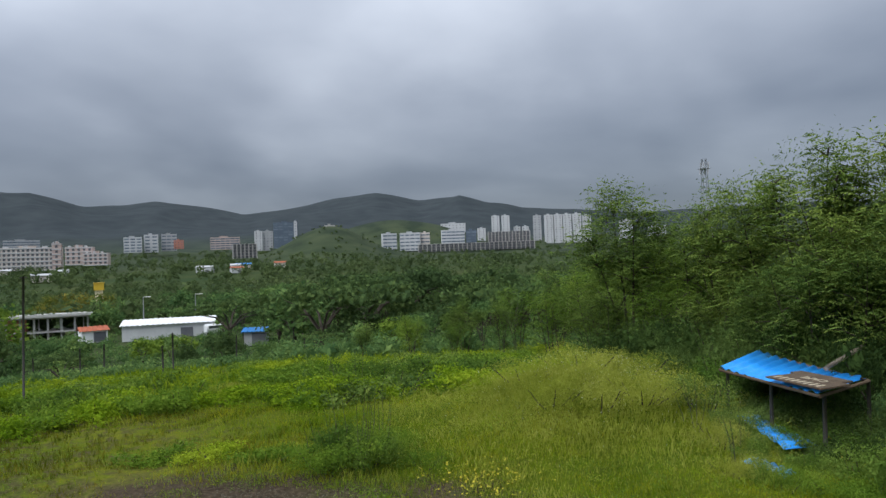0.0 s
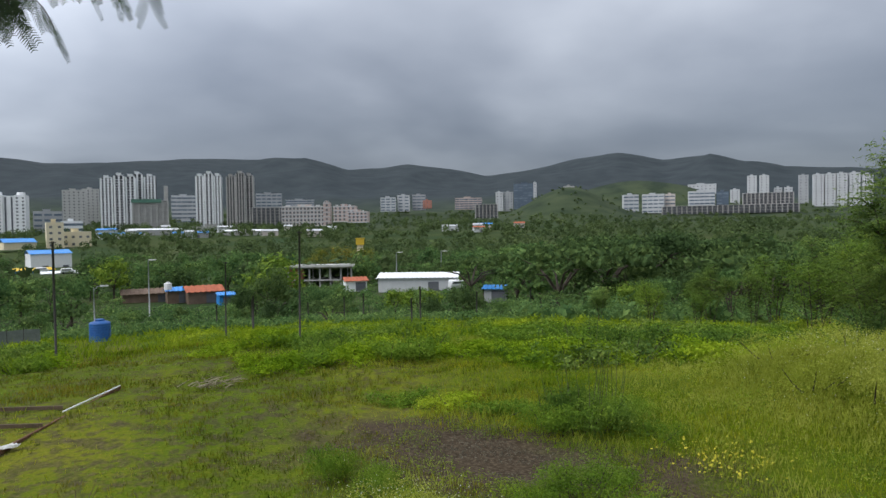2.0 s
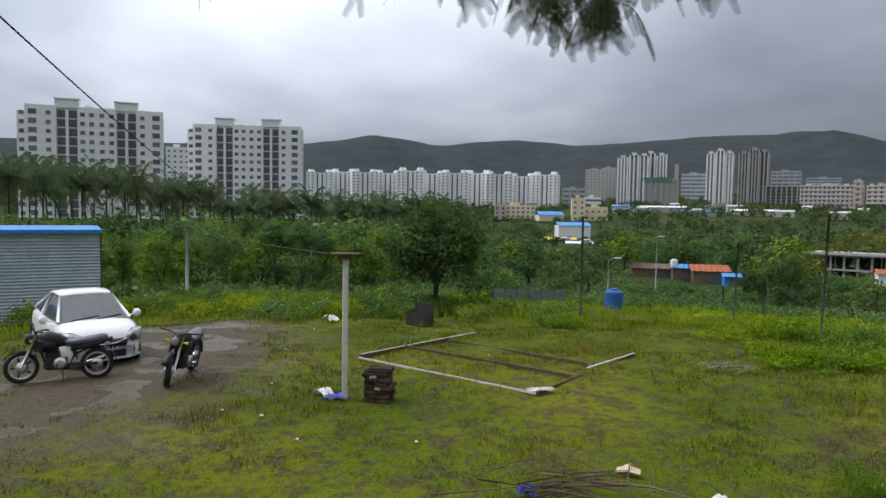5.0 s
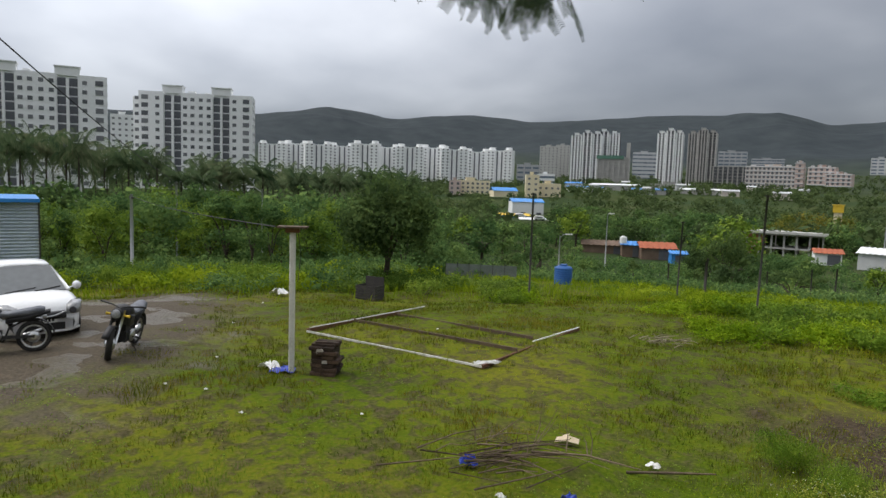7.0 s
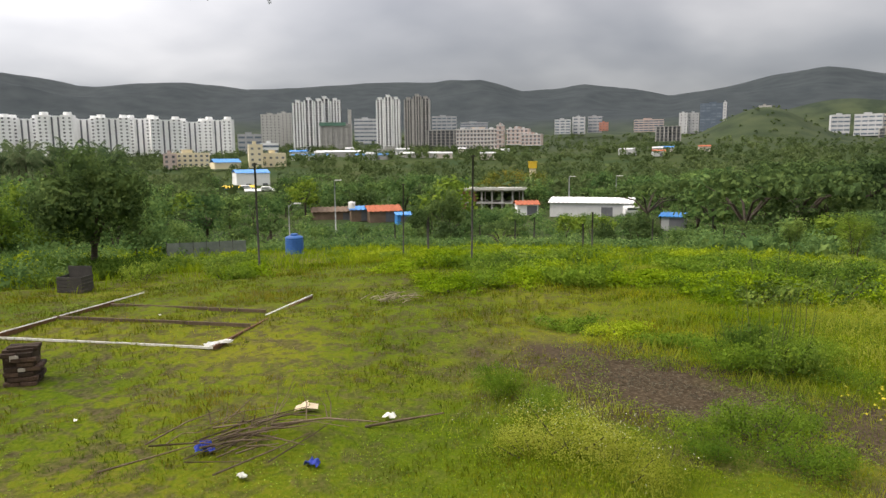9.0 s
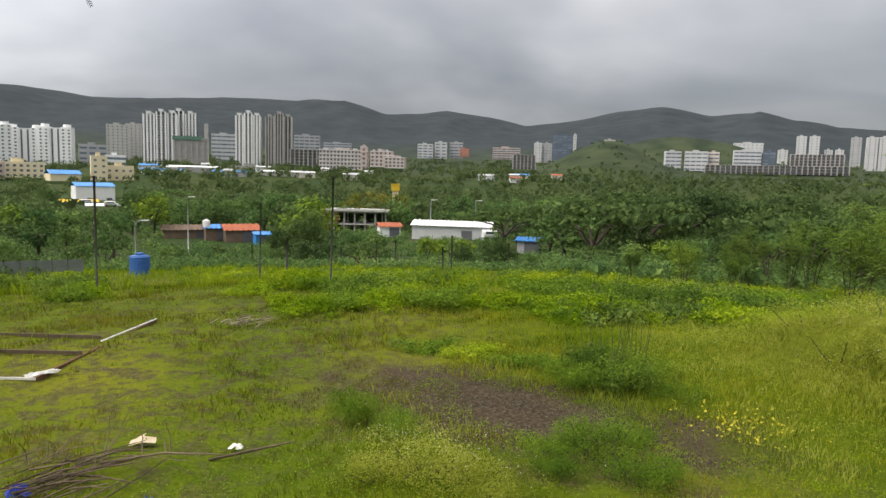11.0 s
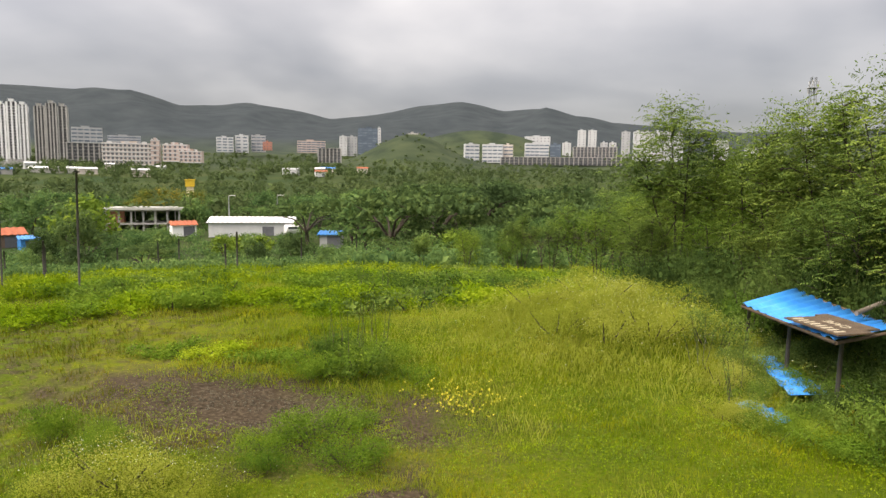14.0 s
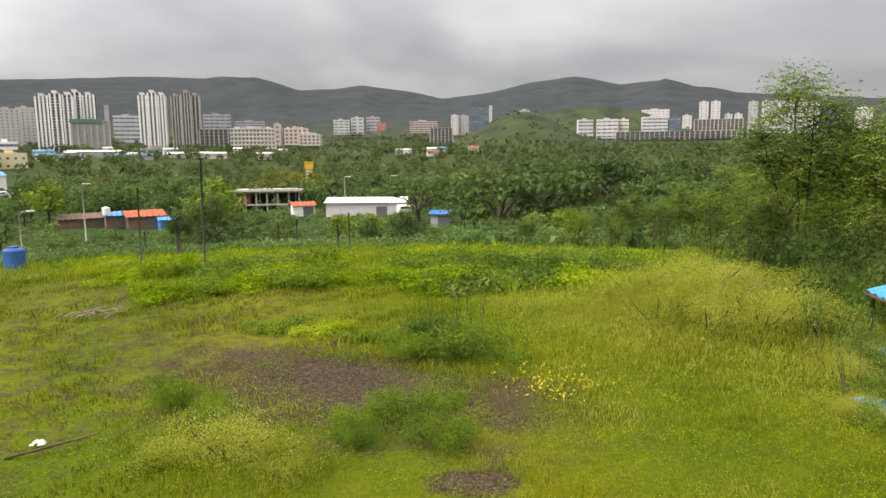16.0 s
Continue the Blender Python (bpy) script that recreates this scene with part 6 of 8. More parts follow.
M["plastic_white"] = mat("plastic_white", [(0.3, (0.62, 0.62, 0.60)), (0.7, (0.85, 0.85, 0.84))], 6, 0.5, bump=0.4)
M["plastic_blue"] = mat("plastic_blue", [(0.3, (0.02, 0.04, 0.30)), (0.7, (0.04, 0.08, 0.48))], 6, 0.4, bump=0.4)
M["cardboard"] = mat("cardboard", [(0.3, (0.42, 0.33, 0.22)), (0.7, (0.62, 0.52, 0.38))], 5, 0.9, bump=0.2)
M["twig"] = mat("twig", [(0.3, (0.07, 0.05, 0.035)), (0.7, (0.20, 0.15, 0.11))], 9, 0.95, bump=0.3, by_object=0.4)
M["cable"] = mat("cable", [(0.3, (0.012, 0.012, 0.012)), (0.7, (0.03, 0.03, 0.03))], 9, 0.7, bump=0)
M["lettering"] = mat("lettering", [(0.3, (0.34, 0.29, 0.20)), (0.7, (0.54, 0.48, 0.36))], 12, 0.9, bump=0.1)
M["stone_chip"] = mat("stone_chip", [(0.3, (0.055, 0.052, 0.038)), (0.7, (0.155, 0.145, 0.110))], 4, 0.95, bump=0.2, by_island=0.7)
M["net_grey"] = mat("net_grey", [(0.3, (0.09, 0.11, 0.10)), (0.7, (0.16, 0.18, 0.165))], 3, 0.9, bump=0.2)
M["hanging_leaf"] = mat("hanging_leaf", [(0.3, (0.028, 0.055, 0.022)), (0.7, (0.07, 0.115, 0.045))], 4, 0.6, bump=0, by_island=0.5, soft_light=0.25)


def lathe(bm, profile, segs=20, m=Matrix(), mi=0, close=False):
    """Turns (radius, height) pairs round local z."""
    rings = []
    for r, h in profile:
        rings.append([bm.verts.new(m @ Vector((r * math.cos(2 * math.pi * k / segs), r * math.sin(2 * math.pi * k / segs), h))) for k in range(segs)])
    pairs = list(zip(rings, rings[1:])) + ([(rings[-1], rings[0])] if close else [])
    for a, b in pairs:
        for k in range(segs):
            f = bm.faces.new((a[k], a[(k + 1) % segs], b[(k + 1) % segs], b[k]))
            f.smooth, f.material_index = True, mi
    if not close:
        bm.faces.new(rings[0][::-1]).material_index = mi
        bm.faces.new(rings[-1]).material_index = mi
    return bm


def loft(bm, sections, mi=0, caps=True):
    rings = [[bm.verts.new(p) for p in s] for s in sections]
    n = len(rings[0])
    for a, b in zip(rings, rings[1:]):
        for k in range(n):
            f = bm.faces.new((a[k], a[(k + 1) % n], b[(k + 1) % n], b[k]))
            f.smooth, f.material_index = True, mi
    if caps:
        bm.faces.new(rings[0][::-1]); bm.faces.new(rings[-1])
    bmesh.ops.recalc_face_normals(bm, faces=bm.faces)
    return bm




def quad_plate(pts, thick=0.012):
    """A thin curved-free plate on four corners."""
    p = [Vector(q) for q in pts]
    n = (p[1] - p[0]).cross(p[3] - p[0]).normalized() * thick
    bm = bmesh.new()
    v = [bm.verts.new(q) for q in p] + [bm.verts.new(q + n) for q in p]
    for q in ((3, 2, 1, 0), (4, 5, 6, 7), (0, 1, 5, 4), (1, 2, 6, 5), (2, 3, 7, 6), (3, 0, 4, 7)):
        bm.faces.new([v[i] for i in q])
    return bm


def build_car():
    t = thing("car", on_ground(-18.6, -0.1, 12), "white compact saloon car parked on the wet track", "car")
    xs = [-1.98, -1.85, -1.5, -1.2, -0.5, 0.2, 0.75, 1.05, 1.35, 1.6, 1.8, 1.92, 1.99]
    top = [0.80, 0.95, 1.0, 1.02, 1.0, 0.98, 0.97, 0.97, 0.93, 0.87, 0.79, 0.68, 0.50]
    hw = [0.62, 0.74, 0.81, 0.84, 0.845, 0.845, 0.845, 0.84, 0.83, 0.80, 0.74, 0.66, 0.56]
    sec = []
    for x, z, h in zip(xs, top, hw):
        half = [(h * 0.86, 0.22), (h * 0.98, 0.30), (h, 0.50), (h * 0.99, z - 0.22), (h * 0.95, z - 0.08), (h * 0.82, z - 0.01), (h * 0.45, z + 0.025)]
        sec.append([Vector((x, -y, zz)) for y, zz in half] + [Vector((x, y, zz)) for y, zz in half[::-1]])
    part("body", loft(bmesh.new(), sec), M["car_white"], t)
    # roof and pillars
    rsec = []
    for x, z, h in ((-1.0, 1.40, 0.50), (-0.8, 1.47, 0.56), (-0.3, 1.53, 0.59), (0.15, 1.52, 0.58), (0.38, 1.47, 0.55)):
        half = [(h, z - 0.05), (h * 0.93, z - 0.01), (h * 0.5, z + 0.02)]
        rsec.append([Vector((x, -y, zz)) for y, zz in half] + [Vector((x, y, zz)) for y, zz in half[::-1]])
    part("roof", loft(bmesh.new(), rsec), M["car_white"], t)
    for sg in (-1, 1):
        for a, b in (((1.08, 0.74, 0.96), (0.36, 0.55, 1.43)), ((-0.35, 0.78, 1.0), (-0.3, 0.58, 1.48)), ((-1.55, 0.70, 1.0), (-0.98, 0.50, 1.36))):
            bm = bmesh.new()
            tube(bm, [(a[0], sg * a[1], a[2]), (b[0], sg * b[1], b[2])], [0.045, 0.035], 6)
            part("pillar", bm, M["car_white"], t)
        part("side_window", quad_plate(((1.0, sg * 0.76, 0.98), (-0.33, sg * 0.79, 1.0), (-0.3, sg * 0.58, 1.46), (0.34, sg * 0.56, 1.43))), M["car_glass"], t)
        part("side_window", quad_plate(((-0.4, sg * 0.79, 1.0), (-1.5, sg * 0.72, 1.0), (-0.97, sg * 0.52, 1.38), (-0.36, sg * 0.58, 1.46))), M["car_glass"], t)
        bm = bmesh.new()
        lathe(bm, [(0.02, -0.1), (0.085, -0.06), (0.1, 0.0), (0.07, 0.05), (0.02, 0.07)], 10, pose(0.82, sg * 0.98, 1.02, 0, 75, 0))
        tube(bm, [(0.85, sg * 0.80, 0.97), (0.83, sg * 0.92, 1.0)], 0.02, 5)
        part("wing_mirror", bm, M["car_white"], t)
        h = part("headlight", loft(bmesh.new(), [[Vector((x, sg * y, z)) for y, z in ((a, zl), (b, zl), (b, zh), (a, zh))] for x, a, b, zl, zh in
                                                  ((1.50, 0.74, 0.835, 0.76, 0.83), (1.72, 0.60, 0.81, 0.64, 0.835), (1.90, 0.46, 0.73, 0.58, 0.775), (1.995, 0.43, 0.62, 0.585, 0.69))]), M["lamp_glass"], t, "swept-back clear headlight")
        bm = bmesh.new()
        lathe(bm, [(0.03, 0), (0.075, 0.02), (0.06, 0.04)], 10, pose(1.975, sg * 0.56, 0.66, 0, 70, 0))
        part("bulb", bm, M["black_plastic"], h)
        part("fog_lamp", boxes((1.93, 1.975, min(sg * 0.42, sg * 0.56), max(sg * 0.42, sg * 0.56), 0.34, 0.45)), M["black_plastic"], t)
        for x in (1.22, -1.22):
            bm = bmesh.new()
            lathe(bm, [(0.19, -0.09), (0.27, -0.095), (0.295, -0.06), (0.295, 0.06), (0.27, 0.095), (0.19, 0.09)], 24, pose(x, sg * 0.755, 0.295, 90, 0, 0), close=True)
            w = part("wheel", bm, M["tyre"], t)
            bm = bmesh.new()
            lathe(bm, [(0.05, 0.1), (0.185, 0.085), (0.195, 0.06), (0.195, -0.06), (0.05, -0.06)], 16, pose(x, sg * 0.755, 0.295, -90 * sg, 0, 0))
            part("rim", bm, M["chrome"], w)
            bm = bmesh.new()
            lathe(bm, [(0.325, -0.02), (0.345, 0.0), (0.345, 0.03), (0.31, 0.05)], 22, pose(x, sg * 0.80, 0.31, -90 * sg, 0, 0), close=True)
            part("wheel_arch", bm, M["black_plastic"], t)
    part("windscreen", quad_plate(((1.12, -0.68, 0.965), (1.12, 0.68, 0.965), (0.37, 0.53, 1.46), (0.37, -0.53, 1.46))), M["car_glass"], t)
    part("rear_window", quad_plate(((-1.6, 0.62, 1.0), (-1.6, -0.62, 1.0), (-1.0, -0.47, 1.39), (-1.0, 0.47, 1.39))), M["car_glass"], t)
    part("wiper", tube(bmesh.new(), [(1.12, -0.5, 0.99), (1.02, 0.1, 1.05)], 0.012, 5), M["black_plastic"], t)
    part("wiper", tube(bmesh.new(), [(1.12, 0.05, 0.99), (1.03, 0.58, 1.05)], 0.012, 5), M["black_plastic"], t)
    part("grille", loft(bmesh.new(), [[Vector((x, y, z)) for x, z in ((1.93, 0.49), (2.035, 0.51), (2.02, 0.63), (1.92, 0.66))] for y in (-0.42, -0.2, 0.2, 0.42)]), M["black_plastic"], t)
    part("grille_bar", tube(bmesh.new(), [(1.99, -0.43, 0.645), (2.04, -0.2, 0.58), (2.045, 0, 0.56), (2.04, 0.2, 0.58), (1.99, 0.43, 0.645)], 0.016, 6), M["chrome"], t)
    bm = bmesh.new()
    lathe(bm, [(0.02, -0.012), (0.055, 0.0), (0.03, 0.012)], 12, pose(2.05, 0, 0.585, 0, 90, 0))
    part("badge", bm, M["chrome"], t)
    part("lower_intake", boxes((1.92, 2.01, -0.40, 0.40, 0.27, 0.42)), M["black_plastic"], t)
    part("bumper_lip", tube(bmesh.new(), [(1.78, -0.74, 0.25), (1.96, -0.5, 0.235), (2.0, 0, 0.23), (1.96, 0.5, 0.235), (1.78, 0.74, 0.25)], 0.03, 6), M["car_white"], t)
    pl = part("number_plate", boxes((1.996, 2.01, -0.24, 0.24, 0.43, 0.54)), M["plastic_white"], t)
    for k in range(6):
        part("bar", boxes((2.011, 2.013, -0.20 + 0.07 * k, -0.16 + 0.07 * k, 0.455, 0.515)), M["black_plastic"], pl)


build_car()


def build_motorcycle(x, y, turn, lean, label, seat_m):
    t = thing("motorcycle", on_ground(x, y, turn) @ pose(0, 0, 0, lean, 0, 0), label, "motorcycle", "parked motorcycles")
    for wx, steer in ((0.66, 18), (-0.66, 0)):
        R = pose(wx, 0, 0.31, 90, 0, steer)
        bm = bmesh.new()
        lathe(bm, [(0.235, -0.05), (0.29, -0.055), (0.31, 0), (0.29, 0.055), (0.235, 0.05)], 26, R, close=True)
        w = part("wheel", bm, M["tyre"], t)
        bm = bmesh.new()
        lathe(bm, [(0.20, -0.035), (0.24, -0.04), (0.24, 0.04), (0.20, 0.035)], 22, R, close=True)
        part("rim", bm, M["chrome"], w)
        for k in range(5):
            a = 2 * math.pi * k / 5
            part("spoke", tube(bmesh.new(), [R @ Vector((0.03 * math.cos(a), 0.03 * math.sin(a), 0)), R @ Vector((0.21 * math.cos(a), 0.21 * math.sin(a), 0))], 0.02, 5), M["black_plastic"], w)
        bm = bmesh.new()
        lathe(bm, [(0.05, -0.09), (0.12, -0.06), (0.12, -0.045), (0.05, 0.09)], 14, R)
        part("hub", bm, M["chrome"], w)
    # front end
    for sg in (-1, 1):
        part("fork", tube(bmesh.new(), [(0.66, sg * 0.09, 0.31), (0.52, sg * 0.09, 0.62), (0.40, sg * 0.09, 0.92)], [0.03, 0.028, 0.022], 8), M["black_plastic"] if sg < 0 else M["chrome"], t)
        part("handlebar", tube(bmesh.new(), [(0.40, 0, 0.95), (0.40, sg * 0.14, 1.0), (0.31, sg * 0.36, 1.01), (0.25, sg * 0.42, 1.0)], [0.014, 0.014, 0.02, 0.02], 7), M["black_plastic"], t)
        part("foot_peg", tube(bmesh.new(), [(0.02, sg * 0.12, 0.34), (0.02, sg * 0.34, 0.33)], 0.018, 6), M["black_plastic"], t)
        part("indicator", tube(bmesh.new(), [(0.46, sg * 0.10, 0.83), (0.47, sg * 0.22, 0.83)], [0.015, 0.03], 6), M["yellow_paint"], t)
        part("tank_shroud", loft(bmesh.new(), [[Vector((a, sg * b, c)) for a, b, c in row] for row in
                                            (((0.44, 0.10, 0.66), (0.30, 0.17, 0.60), (0.28, 0.19, 0.80), (0.42, 0.15, 0.86)), ((0.10, 0.14, 0.60), (0.05, 0.17, 0.58), (0.05, 0.18, 0.78), (0.10, 0.14, 0.80)))]), M["black_plastic"], t)
    part("front_mudguard", loft(bmesh.new(), [[Vector((0.66 + 0.345 * math.cos(a), y, 0.31 + 0.345 * math.sin(a))) for y in (-0.06, 0.06)] + [Vector((0.66 + 0.33 * math.cos(a), y, 0.31 + 0.33 * math.sin(a))) for y in (0.06, -0.06)]
                                         for a in np.linspace(0.5, 2.5, 9)]), M["black_plastic"], t)
    hl = bmesh.new()
    lathe(hl, [(0.03, -0.12), (0.09, -0.07), (0.11, 0.0), (0.10, 0.05)], 14, pose(0.53, 0, 0.86, 0, 80, 0))
    h = part("headlamp", hl, M["black_plastic"], t)
    g = bmesh.new()
    lathe(g, [(0.09, 0.0), (0.08, 0.015), (0.02, 0.02)], 14, pose(0.585, 0, 0.87, 0, 80, 0))
    part("lens", g, M["lamp_glass"], h, "clear round lamp lens")

    def ring(x, w, z0, z1):
        return [Vector((x, -w, (z0 + z1) / 2)), Vector((x, -w * 0.75, z1 - 0.03)), Vector((x, 0, z1)), Vector((x, w * 0.75, z1 - 0.03)), Vector((x, w, (z0 + z1) / 2)), Vector((x, w * 0.6, z0)), Vector((x, -w * 0.6, z0))]
    part("fuel_tank", loft(bmesh.new(), [ring(0.42, 0.07, 0.76, 0.86), ring(0.34, 0.14, 0.70, 0.97), ring(0.18, 0.165, 0.68, 1.0), ring(0.0, 0.15, 0.68, 0.94), ring(-0.14, 0.09, 0.70, 0.84)]), M["black_plastic"], t)
    part("seat", loft(bmesh.new(), [ring(-0.08, 0.11, 0.72, 0.84), ring(-0.25, 0.15, 0.70, 0.82), ring(-0.50, 0.15, 0.72, 0.87), ring(-0.78, 0.11, 0.76, 0.91), ring(-0.86, 0.05, 0.80, 0.88)]), seat_m, t)
    part("tail_cowl", loft(bmesh.new(), [ring(-0.2, 0.13, 0.58, 0.71), ring(-0.6, 0.13, 0.64, 0.76), ring(-0.95, 0.06, 0.76, 0.84)]), M["black_plastic"], t)
    part("engine", boxes((-0.12, 0.26, -0.13, 0.13, 0.26, 0.46), (0.02, 0.24, -0.10, 0.10, 0.46, 0.66)), M["black_plastic"], t)
    bm = bmesh.new()
    lathe(bm, [(0.04, -0.02), (0.12, -0.01), (0.12, 0.02), (0.06, 0.04)], 14, pose(-0.02, 0.14, 0.36, -90, 0, 0))
    part("crankcase_cover", bm, M["chrome"], t)
    part("frame", tube(bmesh.new(), [(0.42, 0, 0.84), (0.30, 0, 0.52), (0.22, 0, 0.24), (-0.15, 0, 0.24), (-0.25, 0, 0.5), (-0.7, 0, 0.74)], 0.022, 6), M["black_plastic"], t)
    part("swing_arm", boxes((-0.68, -0.1, 0.09, 0.12, 0.29, 0.34), (-0.68, -0.1, -0.12, -0.09, 0.29, 0.34)), M["black_plastic"], t)
    part("exhaust", tube(bmesh.new(), [(0.24, -0.08, 0.5), (0.30, -0.12, 0.3), (0.0, -0.16, 0.24), (-0.35, -0.18, 0.28), (-0.85, -0.2, 0.42)], [0.02, 0.02, 0.022, 0.05, 0.05], 8), M["chrome"], t)
    part("rear_mudguard", loft(bmesh.new(), [[Vector((-0.66 + 0.36 * math.cos(a), y, 0.31 + 0.36 * math.sin(a))) for y in (-0.07, 0.07)] + [Vector((-0.66 + 0.345 * math.cos(a), y, 0.31 + 0.345 * math.sin(a))) for y in (0.07, -0.07)]
                                        for a in np.linspace(1.2, 3.1, 8)]), M["black_plastic"], t)
    part("side_stand", tube(bmesh.new(), [(-0.05, 0.1, 0.26), (-0.1, 0.30, 0.02 if lean == 0 else -0.04)], 0.014, 5), M["dark_steel"], t)


build_motorcycle(-14.75, 1.55, -28, -9, "black motorcycle with a grey seat leaning on its stand", M["grey_seat"])
build_motorcycle(-15.75, -0.55, -96, 7, "dark motorcycle with a grey seat before a white car", M["grey_seat"])


# the corrugated tin shed at the edge of the track
TIN_H = 3.65


def tin_shed():
    t = thing("tin_shed", on_ground(-31.5, -3.75, 0), "pale corrugated tin shed with a blue sheet roof", "shed")
    def corrugated(x, y0, y1, z0, z1, waves):
        bm, prev = bmesh.new(), None
        n = waves * 6
        for k in range(n + 1):
            z = z0 + (z1 - z0) * k / n
            d = 0.055 * math.sin(2 * math.pi * k / 6)
            row = [bm.verts.new((x + d, y0, z)), bm.verts.new((x + d, y1, z)), bm.verts.new((x + d - 0.01, y1, z)), bm.verts.new((x + d - 0.01, y0, z))]
            if prev:
                bm.faces.new((prev[0], prev[1], row[1], row[0])); bm.faces.new((prev[2], prev[3], row[3], row[2]))
                bm.faces.new((prev[1], prev[2], row[2], row[1])); bm.faces.new((prev[3], prev[0], row[0], row[3]))
            prev = row
        return bm
    part("front_sheet", corrugated(0.0, -4.4, 0.2, 0, TIN_H, 28), M["tin_wall"], t)
    part("front_sheet", corrugated(0.0, 0.24, 4.45, 0, TIN_H, 28), M["tin_wall"], t)
    part("side_wall", boxes((-5, -0.06, 4.36, 4.42, 0, TIN_H)), M["tin_wall"], t)
    part("side_wall", boxes((-5, -0.06, -4.42, -4.36, 0, TIN_H)), M["tin_wall"], t)
    part("back_wall", boxes((-5.06, -5.0, -4.42, 4.42, 0, TIN_H)), M["tin_wall"], t)
    part("roof", boxes((-5.3, 0.3, -4.6, 4.5, TIN_H + 0.02, TIN_H + 0.08), (0.24, 0.3, -4.6, 4.5, TIN_H - 0.06, TIN_H + 0.02)), M["roof_blue"], t)
    part("corner_post", boxes((-0.06, 0.04, 4.43, 4.5, 0, TIN_H + 0.01)), M["dark_steel"], t)


tin_shed()


def pole_with_plate():
    t = thing("concrete_post", on_ground(-12.0, 4.03, 62), "weathered white concrete post topped by a flat plate", "post")
    bm = boxes((-0.05, 0.05, -0.045, 0.045, -0.3, 2.66))
    bmesh.ops.bevel(bm, geom=[e for e in bm.edges if abs(e.verts[0].co.z - e.verts[1].co.z) > 1], offset=0.015, segments=1, affect="EDGES")
    part("shaft", bm, M["white_post"], t)
    bm = boxes((-0.26, 0.26, -0.17, 0.17, 2.66, 2.69))
    part("top_plate", bm, M["wood_dark"], t)
    part("cleat", boxes((-0.12, 0.12, -0.09, 0.09, 2.58, 2.655)), M["rust"], t)
    part("wire", tube(bmesh.new(), [(0.10, -0.07, 2.6), (0.16, -0.09, 2.2), (0.11, -0.08, 1.7)], 0.006, 4), M["cable"], t)


pole_with_plate()


def hanging_cable(name, a, b, sag, r, label):
    a, b = Vector(a), Vector(b)
    pts = []
    for k in range(17):
        s = k / 16
        p = a.lerp(b, s)
        p.z -= sag * 4 * s * (1 - s)
        pts.append(p)
    ob = new(name, bm_mesh(name, tube(bmesh.new(), pts, r, 5), M["cable"]))
    tagged(ob, label, "cable")


def street_lamp(az, r, h, label, arm=0.9, head=M["plastic_white"]):
    p = polar(az, r)
    t = thing("street_lamp", on_ground(p.x, p.y, az), label, "street lamp")
    s = max(1.0, r / 60)
    part("pole", tube(bmesh.new(), [(0, 0, -0.3), (0, 0, h * 0.5), (0, 0, h)], [0.06 * s, 0.05 * s, 0.04 * s], 7), M["grey_wall"], t)
    part("arm", tube(bmesh.new(), [(0, 0, h - 0.3), (arm * 0.5, 0, h + 0.1), (arm, 0, h + 0.15)], 0.03 * s, 6), M["grey_wall"], t)
    part("lamp_head", boxes((arm - 0.1, arm + 0.5 * s, -0.1 * s, 0.1 * s, h + 0.08, h + 0.2)), head, t)
    return p


def up(az, r, el):
    return polar(az, r, 3.5 + r * math.tan(radians(el)))


street_lamp(72.7, 60, 7.4, "thin grey street lamp among trees", -1.2)
street_lamp(47.8, 75, 5.2, "dark street lamp with a white head", 0.7)
street_lamp(43.9, 115, 9.0, "thin grey street lamp above huts", 0.2)
street_lamp(24.2, 165, 9.0, "thin grey street lamp behind a white shed", 0.2)
street_lamp(20.4, 170, 9.0, "thin grey street lamp beside a green field", 0.2)
hanging_cable("service_cable", (-12.1, 3.75, 2.66), up(82.5, 44, -1.7), 0.15, 0.012, "thin sagging cable from the white post")
hanging_cable("overhead_cable", up(104, 13, 19.5), up(79.2, 58, -0.6), 0.35, 0.022, "dark overhead cable running down towards palms")


def plain_pole(x, y, top, name, label):
    z = ground_z(x, y)
    t = thing(name, Matrix.Translation((x, y, z)), label, "pole")
    part("shaft", tube(bmesh.new(), [(0, 0, -0.3), (0, 0, top - z)], [0.11, 0.08], 8), M["grey_wall"], t)
    part("crossarm", boxes((-0.5, 0.5, -0.05, 0.05, top - z - 0.25, top - z - 0.15)), M["dark_steel"], t)


for p in (up(104, 13, 19.5), up(79.2, 58, -0.6), up(82.5, 44, -1.7)):
    plain_pole(p.x, p.y, p.z + 0.1, "utility_pole", "grey utility pole carrying an overhead cable")


